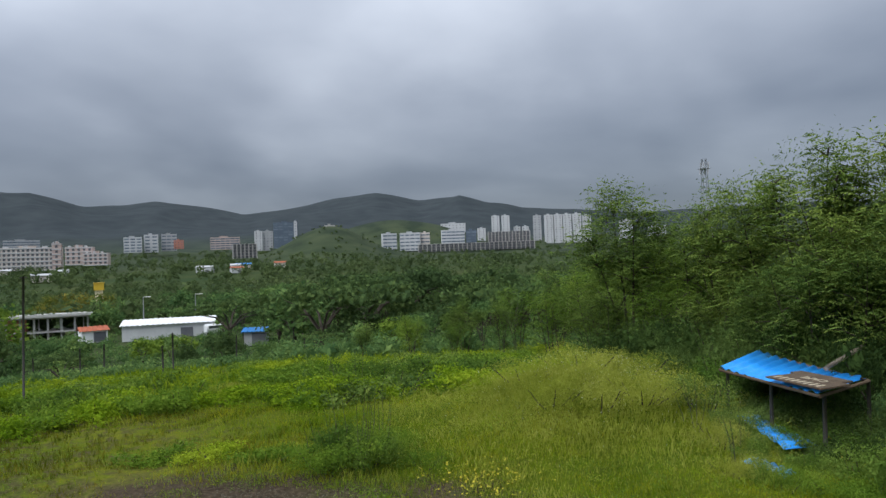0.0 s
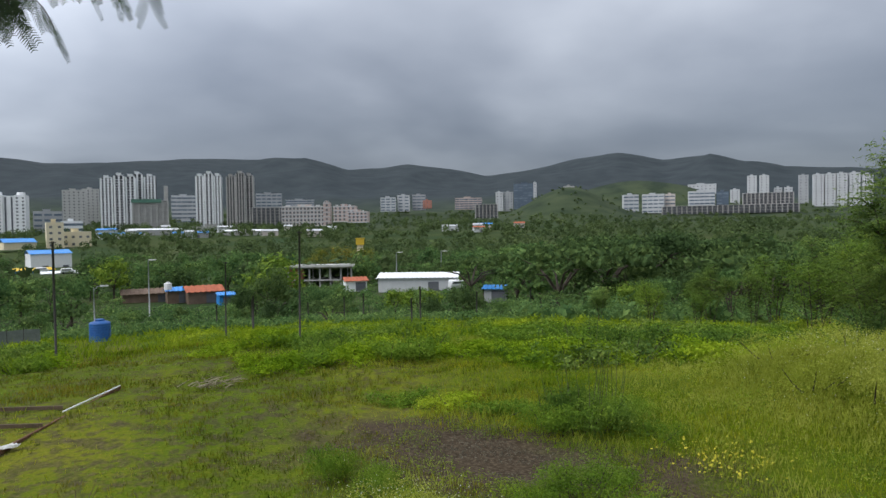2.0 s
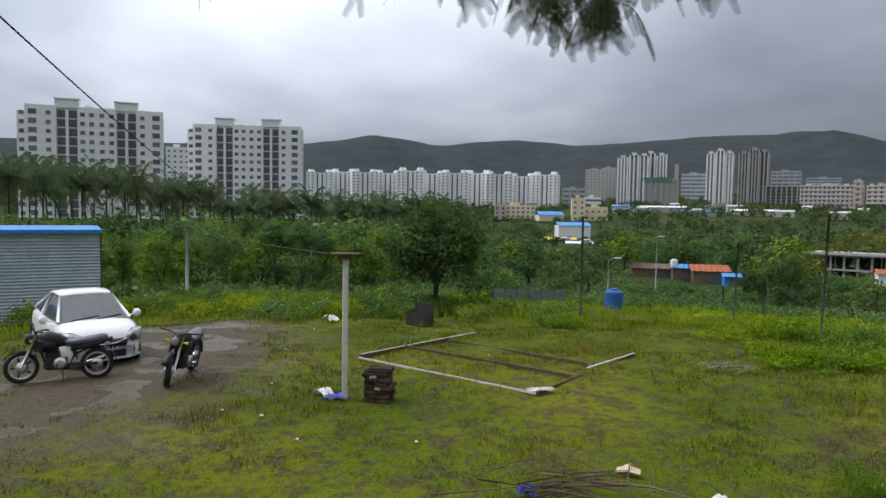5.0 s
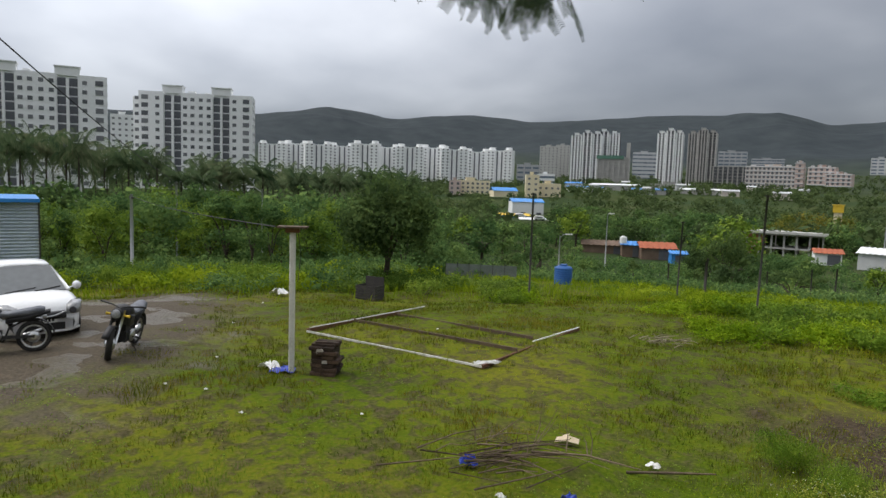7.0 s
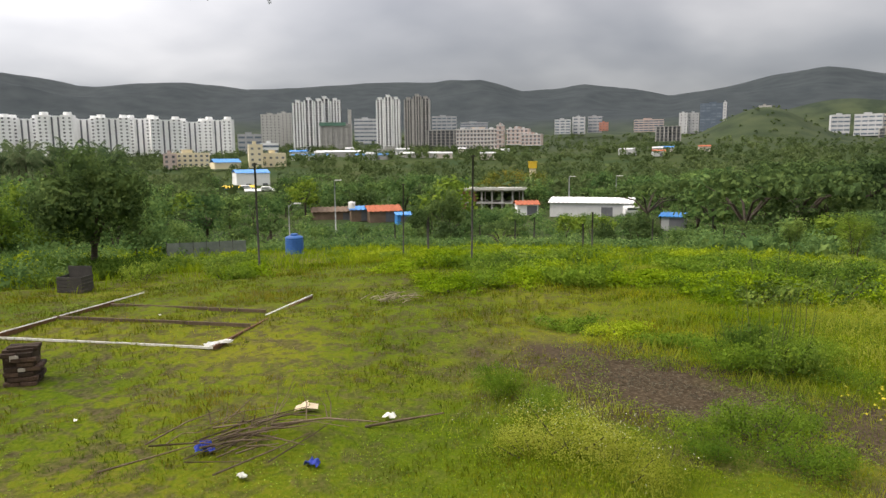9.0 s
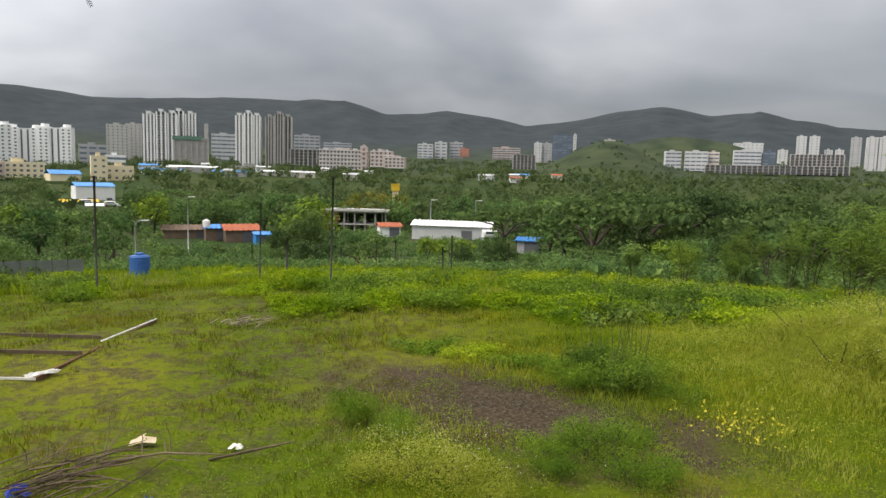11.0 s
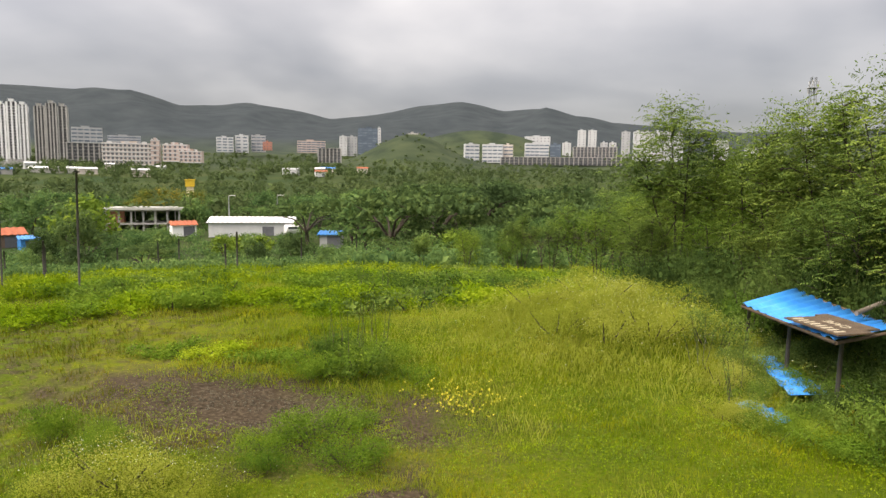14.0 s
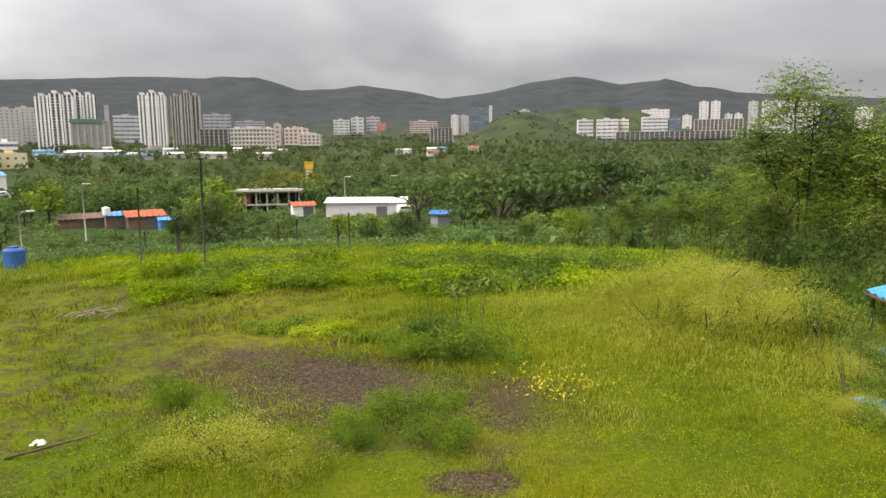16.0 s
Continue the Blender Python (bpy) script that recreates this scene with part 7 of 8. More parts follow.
# a stub of old brickwork beside the post, brick by brick
def brick_stub():
    t = thing("brick_stub", on_ground(-11.82, 4.62, 50), "broken dark brick stub beside the white post", "masonry")
    part("mortar_bed", boxes((-0.22, 0.22, -0.17, 0.17, -0.1, 0.58)), M["old_brick"], t)
    part("lime_patch", boxes((-0.1, 0.02, -0.242, -0.20, 0.42, 0.5), (0.0, 0.1, -0.242, -0.20, 0.24, 0.29)), M["mortar"], t)
    bm = boxes((-0.112, 0.112, -0.054, 0.054, 0, 0.068))
    bmesh.ops.bevel(bm, geom=bm.edges[:], offset=0.008, segments=1, affect="EDGES")
    me = bm_mesh("brick", bm, M["old_brick"])
    rng = random.Random(5)
    for c in range(8):
        n = 2
        for y in (-0.165, -0.055, 0.055, 0.165) if c < 7 else (-0.055, 0.055):
            for k in range(n):
                if c > 3 and rng.random() < 0.2:
                    continue
                ox = -0.125 + 0.235 * k + (0.06 if c % 2 else 0) + rng.uniform(-0.02, 0.02)
                part("brick", me, None, t, m=pose(ox, y * 1.1 + rng.uniform(-0.015, 0.015), c * 0.078, rng.uniform(-3, 3), rng.uniform(-3, 3), rng.uniform(-6, 6)))


brick_stub()


def ground_frame():
    W, S, N, E = Vector((-14.95, 5.47, 0)), Vector((-10.6, 7.3, 0)), Vector((-16.95, 9.85, 0)), Vector((-12.66, 11.82, 0))
    t = thing("steel_frame", Matrix(), "rusty angle-iron shed frame with white rails lying in grass", "frame")
    def rail(name, a, b, h, w, m, lift=0.08, label=""):
        a, b = a.copy(), b.copy()
        a.z, b.z = ground_z(a.x, a.y) + lift, ground_z(b.x, b.y) + lift
        d = b - a
        L = d.length
        bm = boxes((0, L, -w / 2, w / 2, 0, 0.012), (0, L, -w / 2, -w / 2 + 0.012, -h, -0.0005))
        part(name, bm, m, t, label, Matrix.Translation(a) @ d.to_track_quat("X", "Z").to_matrix().to_4x4())
    rail("front_rail", W, S, 0.03, 0.028, M["white_post"], 0.07, "white painted rail")
    rail("side_rail", W, W.lerp(N, 0.74), 0.09, 0.06, M["rust"], 0.11, "brown rusty angle iron")
    rail("side_rail_edge", W.lerp(N, 0.02), N, 0.015, 0.03, M["white_post"], 0.125, "pale worn top edge")
    rail("side_rail", S, E, 0.06, 0.045, M["rust"], 0.08, "rusty angle iron")
    rail("side_rail_edge", S.lerp(E, 0.45), E, 0.012, 0.025, M["plastic_white"], 0.10, "white painted upper rail")
    rail("cross_bar", Vector((-15.73, 6.96, 0)), Vector((-11.21, 8.67, 0)), 0.06, 0.045, M["wood_dark"], 0.08)
    rail("cross_bar", Vector((-16.4, 8.56, 0)), Vector((-12.0, 9.75, 0)), 0.06, 0.045, M["wood_dark"], 0.08)


ground_frame()


def crumpled(name, x, y, lx, ly, h, turn, m, label, category, seed, lift=0.02, n=7):
    """A crumpled sheet lying on the grass."""
    rng = np.random.default_rng(seed)
    v, f = [], []
    for i in range(n):
        for j in range(n):
            v.append(((i / (n - 1) - 0.5) * lx + rng.normal() * lx * 0.04, (j / (n - 1) - 0.5) * ly + rng.normal() * ly * 0.04, h * rng.uniform(0, 1) * (1 if 0 < i < n - 1 else 0.3)))
    for i in range(n - 1):
        for j in range(n - 1):
            a = i * n + j
            f.append((a, a + n, a + n + 1, a + 1))
    ob = new(name, mesh_of(name, v, f, [m]))
    md = ob.modifiers.new("thickness", "SOLIDIFY"); md.thickness = 0.006
    ob.matrix_basis = on_ground(x, y, turn, lift)
    tagged(ob, label, category)


crumpled("plastic_sheet", -10.72, 7.5, 0.13, 0.5, 0.07, -25, M["plastic_white"], "crumpled white plastic sheet along a rail", "litter", 71, 0.06)
crumpled("plastic_sheet", -21.9, 7.2, 0.5, 0.35, 0.22, 20, M["plastic_white"], "crumpled white plastic sheet in the grass", "litter", 72, 0.08)
crumpled("plastic_bag", -12.35, 3.75, 0.4, 0.25, 0.13, 20, M["plastic_white"], "white litter at the foot of a post", "litter", 73, 0.03)
crumpled("plastic_bag", -12.15, 3.9, 0.45, 0.35, 0.06, 60, M["plastic_blue"], "blue plastic litter at the foot of a post", "litter", 74, 0.03)
crumpled("plastic_bag", -6.98, 4.48, 0.22, 0.16, 0.12, 60, M["plastic_blue"], "blue plastic bag among twigs", "litter", 75, 0.05)
crumpled("plastic_bag", -5.75, 5.02, 0.16, 0.12, 0.08, 20, M["plastic_blue"], "small blue plastic scrap in grass", "litter", 76, 0.03)
crumpled("paper_scrap", -5.95, 6.66, 0.17, 0.1, 0.06, 10, M["plastic_white"], "white paper scrap in the grass", "litter", 77, 0.05)
crumpled("paper_scrap", -6.15, 4.35, 0.1, 0.08, 0.05, 10, M["plastic_white"], "white paper scrap in the grass", "litter", 78, 0.03)
for k, (x, y) in enumerate([(-13.6, 3.1), (-10.2, 2.6), (-16.8, 4.3), (-13.8, 8.3), (-9.4, 4.2), (-12.2, 1.9), (-20.5, 6.2), (-11.5, 2.4)]):
    crumpled("paper_scrap", x, y, 0.06, 0.045, 0.025, 37 * k, M["plastic_white"], "small white paper scrap on the ground", "litter", 80 + k, 0.03, 4)


def cardboard_piece():
    t = thing("cardboard_box", on_ground(-6.95, 6.08, 40, 0.05) @ Matrix.Diagonal((0.72, 0.72, 0.4, 1)), "flattened beige cardboard box with a raised fold", "litter")
    part("panel", quad_plate(((-0.2, -0.13, 0.0), (0.02, -0.15, 0.10), (0.02, 0.13, 0.11), (-0.19, 0.13, 0.0)), 0.006), M["cardboard"], t)
    part("panel", quad_plate(((0.025, -0.15, 0.10), (0.24, -0.12, 0.02), (0.23, 0.13, 0.03), (0.025, 0.13, 0.11)), 0.006), M["cardboard"], t)
    part("flap", quad_plate(((-0.1, 0.13, 0.04), (0.02, 0.135, 0.11), (0.05, 0.22, 0.14), (-0.06, 0.21, 0.06)), 0.005), M["cardboard"], t)


cardboard_piece()


def twig_heap():
    rng = random.Random(9)
    t = thing("twig_heap", on_ground(-6.62, 5.0, 52), "heap of dry cut branches and twigs on grass", "branches")
    for k in range(34):
        L = rng.uniform(0.4, 1.6)
        a = radians(rng.gauss(4, 26))
        cx, cy = rng.gauss(-0.1, 0.5), rng.gauss(0.0, 0.36)
        z0, z1 = rng.uniform(0.03, 0.16), rng.uniform(0.03, 0.26)
        d = Vector((math.cos(a), math.sin(a), 0))
        s = Vector((-d.y, d.x, 0)) * rng.uniform(-0.12, 0.12)
        c = Vector((cx, cy, 0))
        r = rng.uniform(0.006, 0.017)
        part("twig", tube(bmesh.new(), [c - d * L / 2 + Vector((0, 0, z0)), c + s + Vector((0, 0, (z0 + z1) / 2 + 0.03)), c + d * L / 2 + Vector((0, 0, z1))], [r, r * 0.8, r * 0.35], 4), M["twig"], t)
    for k in range(12):
        c = Vector((rng.uniform(-0.6, 1.1), rng.uniform(-0.1, 0.8), 0.05))
        e = c + Vector((rng.uniform(-0.1, 0.5), rng.uniform(-0.1, 0.3), rng.uniform(0.25, 0.5)))
        part("twig", tube(bmesh.new(), [c, c.lerp(e, 0.5) + Vector((0.03, 0, 0.02)), e], [0.008, 0.006, 0.003], 4), M["twig"], t)
    p = thing("fallen_stick", on_ground(-5.6, 6.6, 42, 0.06), "greyish stick lying in the grass", "branch")
    part("stem", tube(bmesh.new(), [(-0.55, 0, 0), (0.0, 0.05, 0.05), (0.5, 0.02, 0.12)], [0.02, 0.018, 0.01], 5), M["twig"], p)


twig_heap()


def water_tank(x, y, r, h, m, label, z=None):
    t = thing("water_tank", Matrix.Translation((x, y, (ground_z(x, y) if z is None else z) - 0.02)), label, "tank")
    prof = [(r * 0.94, 0)]
    for k in range(8):
        z0, z1 = h * k / 8, h * (k + 1) / 8
        prof += [(r, z0 + 0.02 * h), (r, z1 - 0.03 * h), (r * 0.965, z1 - 0.015 * h)]
    prof += [(r * 0.9, h * 1.03), (r * 0.45, h * 1.10)]
    part("body", lathe(bmesh.new(), prof, 26), m, t)
    part("lid", lathe(bmesh.new(), [(r * 0.42, h * 1.09), (r * 0.44, h * 1.15), (r * 0.36, h * 1.19)], 18), m, t)
    return t


water_tank(-30.6, 27.9, 0.54, 1.05, M["tank_blue"], "blue ribbed plastic water tank in the grass")
p = polar(42.5, 137)
water_tank(p.x, p.y, 0.7, 1.2, M["plastic_white"], "white water tank above a hut", -7.0)


# fence of thin dark posts along the brow: x, y, height
FENCE = [(-18.37, 14.95, 3.72), (-20.23, 25.25, 3.6), (-33.84, 41.62, 1.5), (-27.07, 36.67, 1.6), (-12.76, 19.57, 3.88), (-30.8, 49.6, 1.6), (-26.5, 48.0, 1.9), (-24.2, 46.8, 2.0), (-15.38, 35.59, 1.25), (-16.2, 38.91, 2.05),
         (-15.8, 49.4, 1.9), (-12.0, 51.5, 2.2), (-11.2, 51.3, 1.4), (-24.5, 33.2, 1.7)]
for k, (x, y, h) in enumerate(FENCE):
    h += 0.35 if h < 3 else 0
    t = thing("fence_post", on_ground(x, y, 20), "tall thin dark steel post in grass" if h > 3 else "short dark steel fence post in weeds", "fence post", "fence posts along the brow")
    lean = 0.02 * h * math.sin(k * 2.1)
    part("shaft", tube(bmesh.new(), [(0, 0, -0.3), (lean * 0.5, 0, h * 0.5), (lean, 0, h)], 0.035 if h > 3 else 0.055, 6), M["dark_steel"], t)
    if h > 3:
        part("crosspiece", boxes((lean - 0.09, lean + 0.09, -0.02, 0.02, h - 0.06, h - 0.02)), M["dark_steel"], t)


def slat_crate():
    t = thing("crate", on_ground(-20.3, 9.75, 30), "dark slatted crate at the foot of a tree", "crate")
    for k in range(5):
        part("slat", boxes((-0.38, 0.38, -0.3, -0.28, 0.02 + 0.1 * k, 0.1 + 0.1 * k)), M["dark_steel"], t)
        part("slat", boxes((0.36, 0.38, -0.28, 0.28, 0.02 + 0.1 * k, 0.1 + 0.1 * k)), M["dark_steel"], t)
        part("slat", boxes((-0.38, -0.36, -0.28, 0.28, 0.02 + 0.1 * k, 0.1 + 0.1 * k)), M["dark_steel"], t)
    part("back", boxes((-0.36, 0.36, 0.26, 0.29, 0.0, 0.75)), M["dark_steel"], t)
    part("bottom", boxes((-0.36, 0.36, -0.28, 0.26, 0.03, 0.06)), M["dark_steel"], t)


slat_crate()


def net_fence():
    a, b = polar(57.5, 45), polar(51.5, 44)
    t = thing("net_fence", Matrix(), "low grey shade-net fence among weeds", "fence")
    for k in range(6):
        p, q = a.lerp(b, k / 6), a.lerp(b, (k + 1) / 6)
        zp, zq = ground_z(p.x, p.y), ground_z(q.x, q.y)
        part("panel", quad_plate(((p.x, p.y, zp), (q.x, q.y, zq), (q.x, q.y, zq + 0.95), (p.x, p.y, zp + 0.95)), 0.02), M["net_grey"], t)
        part("stake", tube(bmesh.new(), [(p.x, p.y, zp - 0.2), (p.x, p.y, zp + 1.05)], 0.03, 5), M["dark_steel"], t)


net_fence()


# ---- the broken stall under the trees ----
def build_stall():
    t = thing("stall", Matrix(), "rickety stall roofed with blue corrugated sheet", "stall")
    fl, bl, br, fr = Vector((5.1, 13.55, 1.16)), Vector((6.7, 15.35, 1.20)), Vector((7.2, 12.1, 1.12)), Vector((5.72, 11.05, 1.10))
    bm, prev = bmesh.new(), None
    n = 66
    for k in range(n + 1):
        s = k / n
        a, b = fl.lerp(fr, s), bl.lerp(br, s)
        w = 0.022 * math.sin(2 * math.pi * k / 6)
        sag = -0.05 * math.sin(math.pi * s)
        ragged = b.lerp(a, 0.0 if s < 0.75 else 0.14 * math.sin(s * 40) ** 2)
        row = [bm.verts.new(a.lerp(ragged, u) + Vector((0, 0, w + sag))) for u in (0, 0.5, 1)] + [bm.verts.new(a.lerp(ragged, u) + Vector((0, 0, w + sag - 0.008))) for u in (1, 0.5, 0)]
        if prev:
            for i in range(6):
                bm.faces.new((prev[i], prev[(i + 1) % 6], row[(i + 1) % 6], row[i])).smooth = True
        prev = row
    bmesh.ops.recalc_face_normals(bm, faces=bm.faces)
    part("roof_sheet", bm, M["sheet_blue"], t, "bright blue corrugated sheet")
    for a, b in ((fl, fr), (bl, br), (fl, bl), (fr, br)):
        part("roof_beam", tube(bmesh.new(), [a - Vector((0, 0, 0.07)), b - Vector((0, 0, 0.07))], 0.03, 6), M["wood_dark"], t)
    for c in (fl.lerp(fr, 0.08), fl.lerp(fr, 0.55), fr.lerp(br, 0.06), fr.lerp(br, 0.96), bl.lerp(br, 0.3)):
        part("leg", tube(bmesh.new(), [(c.x, c.y, ground_z(c.x, c.y) - 0.2), (c.x + 0.02, c.y, c.z - 0.08)], [0.04, 0.032], 7), M["dark_steel"], t)
    return fl, bl, br, fr


build_stall()


def sign_board():
    """A painted board that lies upside down on the stall's roof."""
    o = Vector((5.34, 12.12, 1.15))
    u = (Vector((5.70, 10.98, 1.13)) - o)      # along the lines of writing
    v = (Vector((6.36, 12.45, 1.165)) - o)      # across them
    L, W = u.length, v.length
    u.normalize()
    v = (v - v.dot(u) * u).normalized()
    nrm = u.cross(v)
    if nrm.z < 0:
        nrm = -nrm
    m = Matrix((u, v, nrm)).transposed().to_4x4()
    m.translation = o + Vector((0, 0, 0.02))
    t = thing("sign_board", m, "brown wooden signboard with cream hand lettering lying on a stall", "sign")
    for b in ((0.0, 1.2, 0.0, 0.32, 0, 0.025), (0.02, 1.18, 0.325, 0.66, 0, 0.025), (-0.1, 1.0, 0.665, 0.92, 0, 0.025)):
        part("board", boxes(b), M["wood_dark"], t)
    cu = bpy.data.curves.new("lettering", "FONT")
    cu.body, cu.size, cu.extrude, cu.align_x, cu.align_y = "CAFE", 0.22, 0.003, "CENTER", "CENTER"
    tmp = new("lettering_shape", cu)
    me = bpy.data.meshes.new_from_object(tmp.evaluated_get(bpy.context.evaluated_depsgraph_get()))
    bpy.data.objects.remove(tmp)
    me.materials.clear()
    part("lettering", me, M["lettering"], t, "cream painted word CAFE", pose(0.62, 0.50, 0.029, 0, 0, 180))
    for k in range(8):
        part("bar", boxes((0.1 + 0.13 * k, 0.155 + 0.13 * k, 0.07, 0.26, 0.0255, 0.029)), M["lettering"], t)
    p = thing("plank", Matrix(), "grey weathered plank lying across a stall roof", "plank")
    part("board", tube(bmesh.new(), [(6.62, 12.45, 1.24), (8.1, 13.75, 1.42)], 0.05, 4), M["wood_grey"], p)


sign_board()


def fallen_sheet(pts, label):
    p = [Vector(q) for q in pts]
    t = thing("roof_sheet", Matrix(), label, "metal sheet")
    bm, prev = bmesh.new(), None
    for k in range(31):
        a, b = p[0].lerp(p[3], k / 30), p[1].lerp(p[2], k / 30)
        w = Vector((0, 0, 0.02 * math.sin(2 * math.pi * k / 6)))
        row = [bm.verts.new(a + w), bm.verts.new(b + w), bm.verts.new(b + w - Vector((0, 0, 0.008))), bm.verts.new(a + w - Vector((0, 0, 0.008)))]
        if prev:
            for i in range(4):
                bm.faces.new((prev[i], prev[(i + 1) % 4], row[(i + 1) % 4], row[i])).smooth = True
        prev = row
    bmesh.ops.recalc_face_normals(bm, faces=bm.faces)
    part("sheet", bm, M["sheet_blue"], t)


fallen_sheet(((4.95, 12.55, 0.42), (5.45, 12.75, 0.36), (5.85, 11.35, 0.14), (5.1, 11.0, 0.20)), "bright blue corrugated sheet fallen into the weeds")
fallen_sheet(((4.15, 10.55, 0.17), (4.5, 10.8, 0.16), (4.85, 10.15, 0.10), (4.55, 9.9, 0.11)), "blue corrugated sheet half hidden in weeds")
t = thing("yellow_stick", Matrix(), "bent yellow stick standing in the weeds", "stick")
part("stem", tube(bmesh.new(), [(6.05, 11.1, ground_z(6.05, 11.1) - 0.1), (6.1, 11.15, ground_z(6.1, 11.15) + 0.28), (5.9, 11.2, ground_z(5.9, 11.2) + 0.42)], 0.018, 5), M["yellow_paint"], t)


# ---- valley details ----
def mast():
    p = polar(-21.35, 330)
    t = thing("phone_mast", Matrix.Translation((p.x, p.y, ground_z(p.x, p.y))), "grey lattice phone mast behind the trees", "mast")
    H = 3.5 + 330 * math.tan(radians(7.4)) - ground_z(p.x, p.y)
    for a in range(4):
        c, s = (1 if a in (0, 3) else -1), (1 if a < 2 else -1)
        part("leg", tube(bmesh.new(), [(c * 2.4, s * 2.4, 0), (c * 0.8, s * 0.8, H)], 0.14, 4), M["grey_wall"], t)
    n = 14
    for k in range(n):
        z0, z1 = H * k / n, H * (k + 1) / n
        w0, w1 = 2.4 - 1.6 * k / n, 2.4 - 1.6 * (k + 1) / n
        bm = bmesh.new()
        for a, b in (((-1, -1), (1, -1)), ((1, -1), (1, 1)), ((1, 1), (-1, 1)), ((-1, 1), (-1, -1))):
            tube(bm, [(a[0] * w0, a[1] * w0, z0), (b[0] * w1, b[1] * w1, z1)], 0.08, 4)
        part("brace", bm, M["grey_wall"], t)
    for k in range(6):
        a = 2 * math.pi * k / 6
        part("antenna", boxes((1.9 * math.cos(a) - 0.25, 1.9 * math.cos(a) + 0.25, 1.9 * math.sin(a) - 0.25, 1.9 * math.sin(a) + 0.25, H - 4 - 3 * (k % 2), H - 1.5 - 3 * (k % 2))), M["grey_wall"], t)
    part("platform", boxes((-2.2, 2.2, -2.2, 2.2, H - 4.6, H - 4.4)), M["grey_wall"], t)


mast()


def yellow_tank_house():
    for az, r, el, w, h, m, label in ((27.2, 222, -0.6, 2.7, 2.0, M["yellow_paint"], "yellow painted rooftop tank house above trees"),):
        p = polar(az, r)
        top = 3.5 + r * math.tan(radians(el))
        z = ground_z(p.x, p.y)
        t = thing("tank_house", facing(az, r, z - 0.3), label, "building")
        part("tower", boxes((-w / 2 + 0.3, w / 2 - 0.3, 0, w, 0, top - z - h)), M["cream_wall"], t)
        part("tank", boxes((-w / 2, w / 2, -0.3, w, top - z - h, top - z), (-w / 2 - 0.2, w / 2 + 0.2, -0.5, w + 0.2, top - z, top - z + 0.25)), m, t)
        part("window", WIN, None, t, m=pose(0, 0, (top - z) * 0.4))


yellow_tank_house()


def van(az, r, turn, m, label):
    p = polar(az, r)
    t = thing("van", facing(az, r, ground_z(p.x, p.y), turn), label, "van", "parked vans in the valley")
    part("body", loft(bmesh.new(), [[Vector((x, -0.9, 0.5)), Vector((x, 0.9, 0.5)), Vector((x, 0.85, z)), Vector((x, -0.85, z))] for x, z in ((-2.3, 1.9), (-2.1, 2.2), (1.2, 2.2), (1.7, 1.5), (2.3, 1.25))]), m, t)
    part("window_band", boxes((-1.9, 1.3, -0.91, -0.87, 1.35, 1.9)), M["car_glass"], t)
    for x in (-1.4, 1.4):
        for y in (-0.8, 0.8):
            part("wheel", lathe(bmesh.new(), [(0.2, -0.1), (0.36, -0.1), (0.36, 0.1), (0.2, 0.1)], 14, pose(x, y, 0.36, 90, 0, 0)), M["tyre"], t)


for k, (az, r, tn) in enumerate([(22.4, 176, 10), (21.6, 180, -20), (20.9, 172, 30), (23.4, 182, 0), (50.9, 318, 5), (49.3, 300, -8), (18.9, 148, 20)]):
    van(az, r, tn, M["roof_white"] if k != 2 else M["yellow_paint"], "white parked van among trees" if k != 2 else "yellow parked van among trees")


# ---- stone chips on the bare patches ----
def stone_chips():
    rng = np.random.default_rng(91)
    vs, fs, off = [], [], 0
    base = np.array([(1, 0, 0), (-1, 0, 0), (0, 1, 0), (0, -1, 0), (0, 0, 1), (0, 0, -1)], float)
    tri = np.array([(0, 2, 4), (2, 1, 4), (1, 3, 4), (3, 0, 4), (2, 0, 5), (1, 2, 5), (3, 1, 5), (0, 3, 5)])
    for cx, cy, rx, ry, n in ((-3.1, 9.7, 2.3, 1.2, 3400), (-0.35, 7.1, 0.5, 0.3, 120), (-18.5, 1.6, 6.0, 2.4, 1500), (-12.2, 3.8, 0.7, 0.5, 160)):
        for k in range(n):
            x, y = cx + rng.normal() * rx * 0.55, cy + rng.normal() * ry * 0.55
            s = rng.uniform(0.005, 0.016)
            v = base * rng.uniform(0.6, 1.3, (6, 1)) * s * (1, 1, 0.6) + (x, y, ground_z(x, y) + s * 0.2)
            vs.append(v); fs += (tri + off).tolist(); off += 6
    tagged(new("stone_chips", mesh_of("stone_chips", np.concatenate(vs), fs, [M["stone_chip"]])), "grey-brown gravel chips on bare soil", "gravel", kind="stuff")


stone_chips()


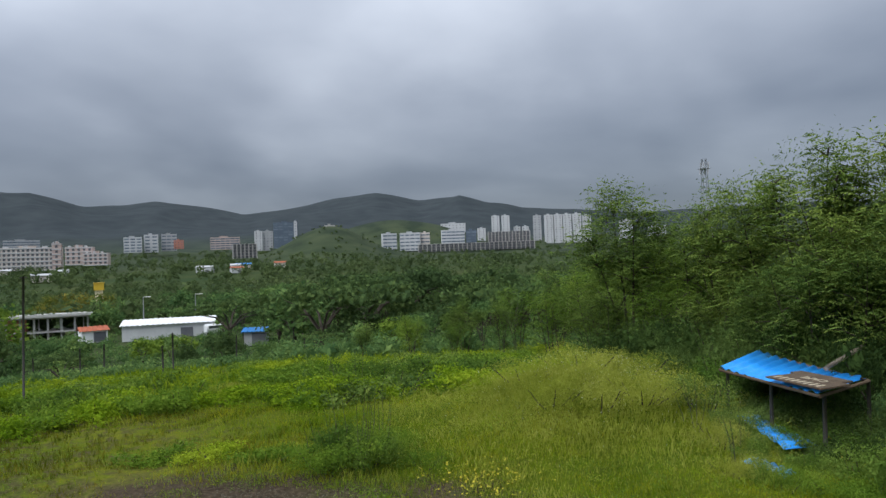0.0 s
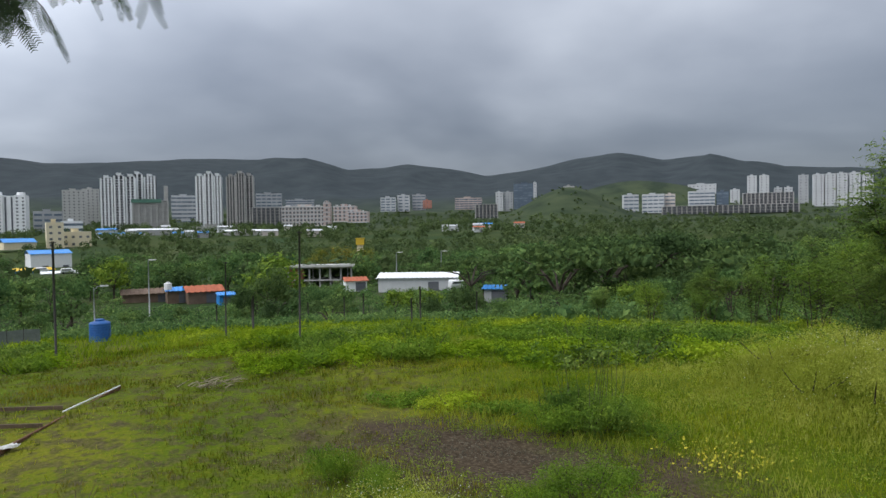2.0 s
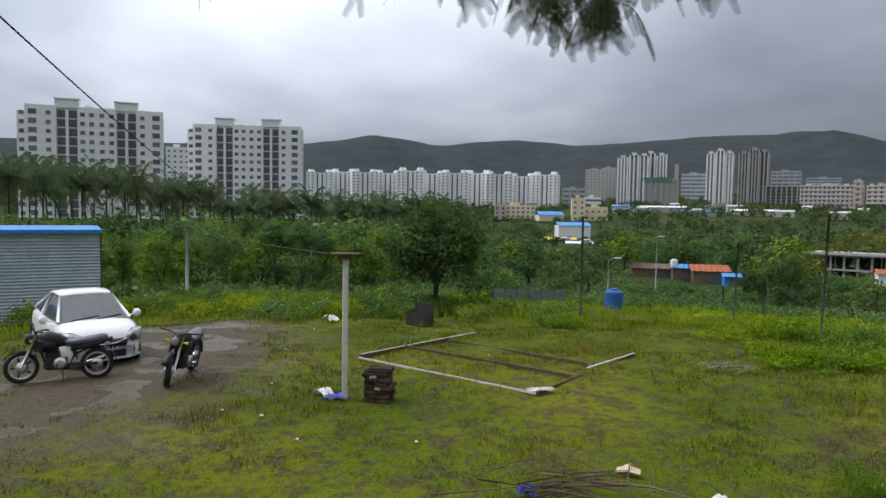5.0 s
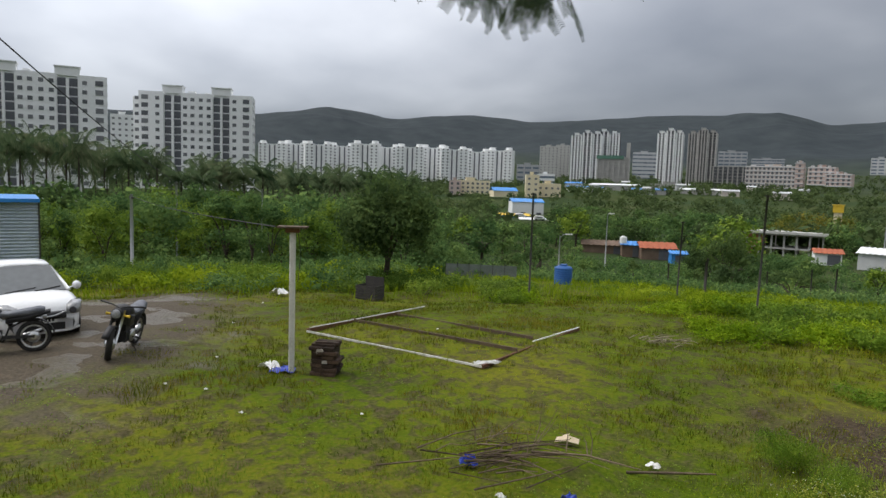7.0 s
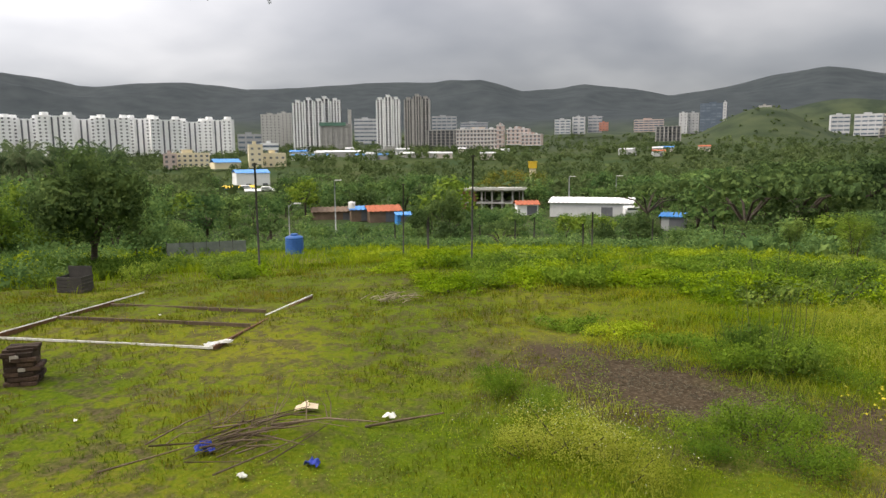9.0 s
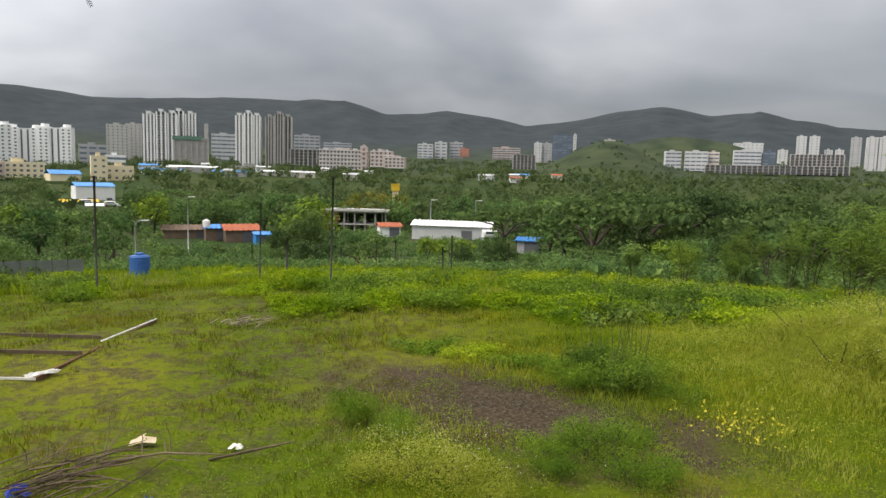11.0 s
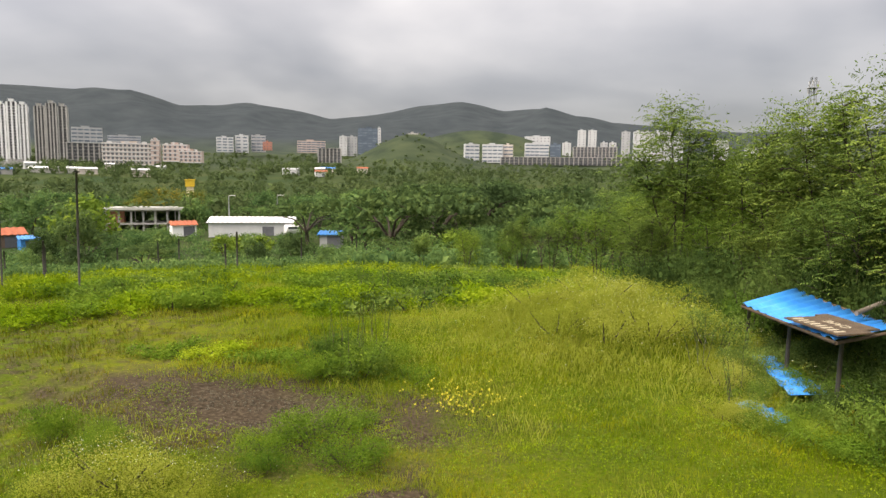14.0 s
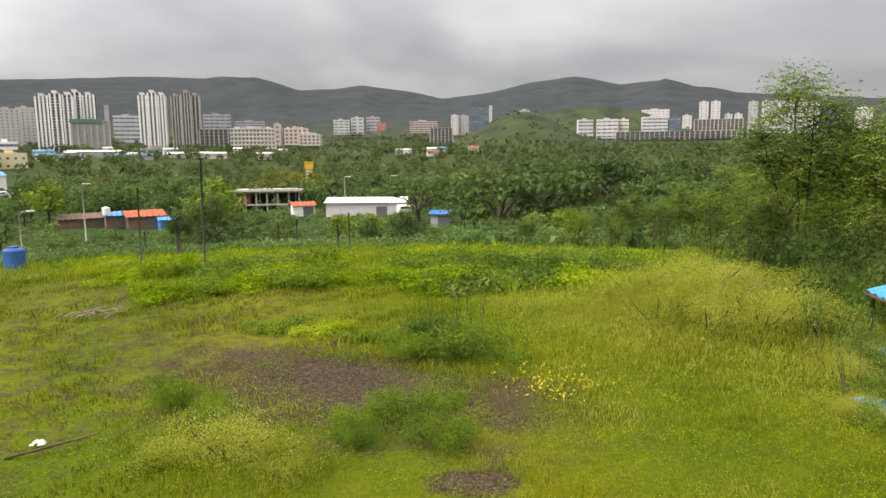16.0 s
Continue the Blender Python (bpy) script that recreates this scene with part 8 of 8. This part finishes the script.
# ---- the tree whose branch hangs into view ----
def overhanging_tree():
    rng = np.random.default_rng(97)
    t = thing("overhanging_tree", on_ground(-3.3, -2.2), "tree with a feathery branch hanging overhead", "tree")
    o = Vector((-3.3, -2.2, ground_z(-3.3, -2.2)))
    part("trunk", tube(bmesh.new(), [Vector((0, 0, -0.3)), Vector((0.05, 0.1, 3.0)), Vector((0.1, 0.3, 6.2))], [0.2, 0.16, 0.11], 10), M["bark"], t)
    limb = [Vector((-3.2, -1.9, 6.1)), Vector((-2.7, -0.6, 7.0)), Vector((-2.8, 1.0, 6.5)), Vector((-2.75, 2.0, 5.6)), Vector((-2.65, 2.25, 5.0))]
    part("limb", tube(bmesh.new(), [p - o for p in limb], [0.09, 0.06, 0.04, 0.022, 0.008], 7), M["bark"], t)
    vs, fs = [], []

    def leaflet_row(a, b, nrm, size):
        n = 15
        d = (b - a).normalized()
        side = d.cross(nrm).normalized()
        for i in range(n):
            s = (i + 0.5) / n
            p = a.lerp(b, s)
            ln = size * (0.75 + 0.5 * math.sin(math.pi * s))
            for sg in (-1, 1):
                tip = p + side * sg * ln + d * ln * 0.55
                w = d * size * 0.17
                k = len(vs)
                vs.extend([p - w * 0.5, p + w, tip + w * 0.6, tip - w * 0.4])
                fs.append((k, k + 1, k + 2, k + 3))

    def compound(p, out, L, n):
        bm_pts = [p]
        for i in range(n):
            s = (i + 1) / n
            q = p + out * L * s * (1 - 0.25 * s) + Vector((0, 0, -0.75 * L * s * s))
            side = out.cross(Vector((0, 0, 1))).normalized()
            for sg in (-1, 1):
                d = (out * 0.35 + side * sg * 0.5 + Vector((0, 0, -0.85 - 0.3 * rng.random()))).normalized()
                leaflet_row(q, q + d * rng.uniform(0.10, 0.17), (side * 0.4 + out).normalized(), 0.017)
            bm_pts.append(q)
        return bm_pts

    ribs = []
    # sprays: az, angle of the lowest tip, leaves, distance
    for az, el, count, r in ((53.0, 12.3, 9, 3.4), (50.5, 11.9, 8, 3.3), (49.0, 12.0, 5, 3.5), (55.5, 13.3, 6, 3.4), (46.5, 14.2, 5, 3.5), (44.6, 14.9, 4, 3.6), (58.0, 15.4, 5, 3.4), (60.0, 15.6, 4, 3.5), (62.0, 15.3, 3, 3.6), (66.0, 15.6, 3, 3.6),
                              (68.5, 15.8, 3, 3.6), (40.5, 15.6, 2, 3.7), (84.0, 14.1, 2, 3.8), (52.0, 14.5, 6, 3.2), (56.5, 15.0, 5, 3.2), (47.5, 15.5, 5, 3.3)):
        low = polar(az, r, 3.5 + r * math.tan(radians(el - 0.6))) + Vector((-0.38, -0.28, 0))
        anchor = min((limb[2].lerp(limb[4], k / 6) for k in range(7)), key=lambda q: (q - low).length)
        for k in range(count):
            a = rng.uniform(0, 2 * math.pi)
            L = rng.uniform(0.14, 0.24)
            p = low + Vector((rng.normal() * 0.07, rng.normal() * 0.10, L * 0.75 + 0.15 + abs(rng.normal()) * 0.12))
            ribs.append(compound(p, Vector((math.cos(a), math.sin(a), 0)), L, 5))
        top = low + Vector((0, 0, 0.42))
        part("twig", tube(bmesh.new(), [anchor - o, anchor.lerp(top, 0.6) + Vector((0, 0, 0.15)) - o, top - o], [0.010, 0.007, 0.003], 4), M["bark"], t)
    part("leaves", mesh_of("leaves", [tuple(v - o) for v in vs], fs, [M["hanging_leaf"]]), None, t, "small dark pinnate leaves")
    bm = bmesh.new()
    for r in ribs:
        tube(bm, [q - o for q in r], 0.0022, 3)
    part("leaf_stalks", bm, M["bark"], t)


overhanging_tree()
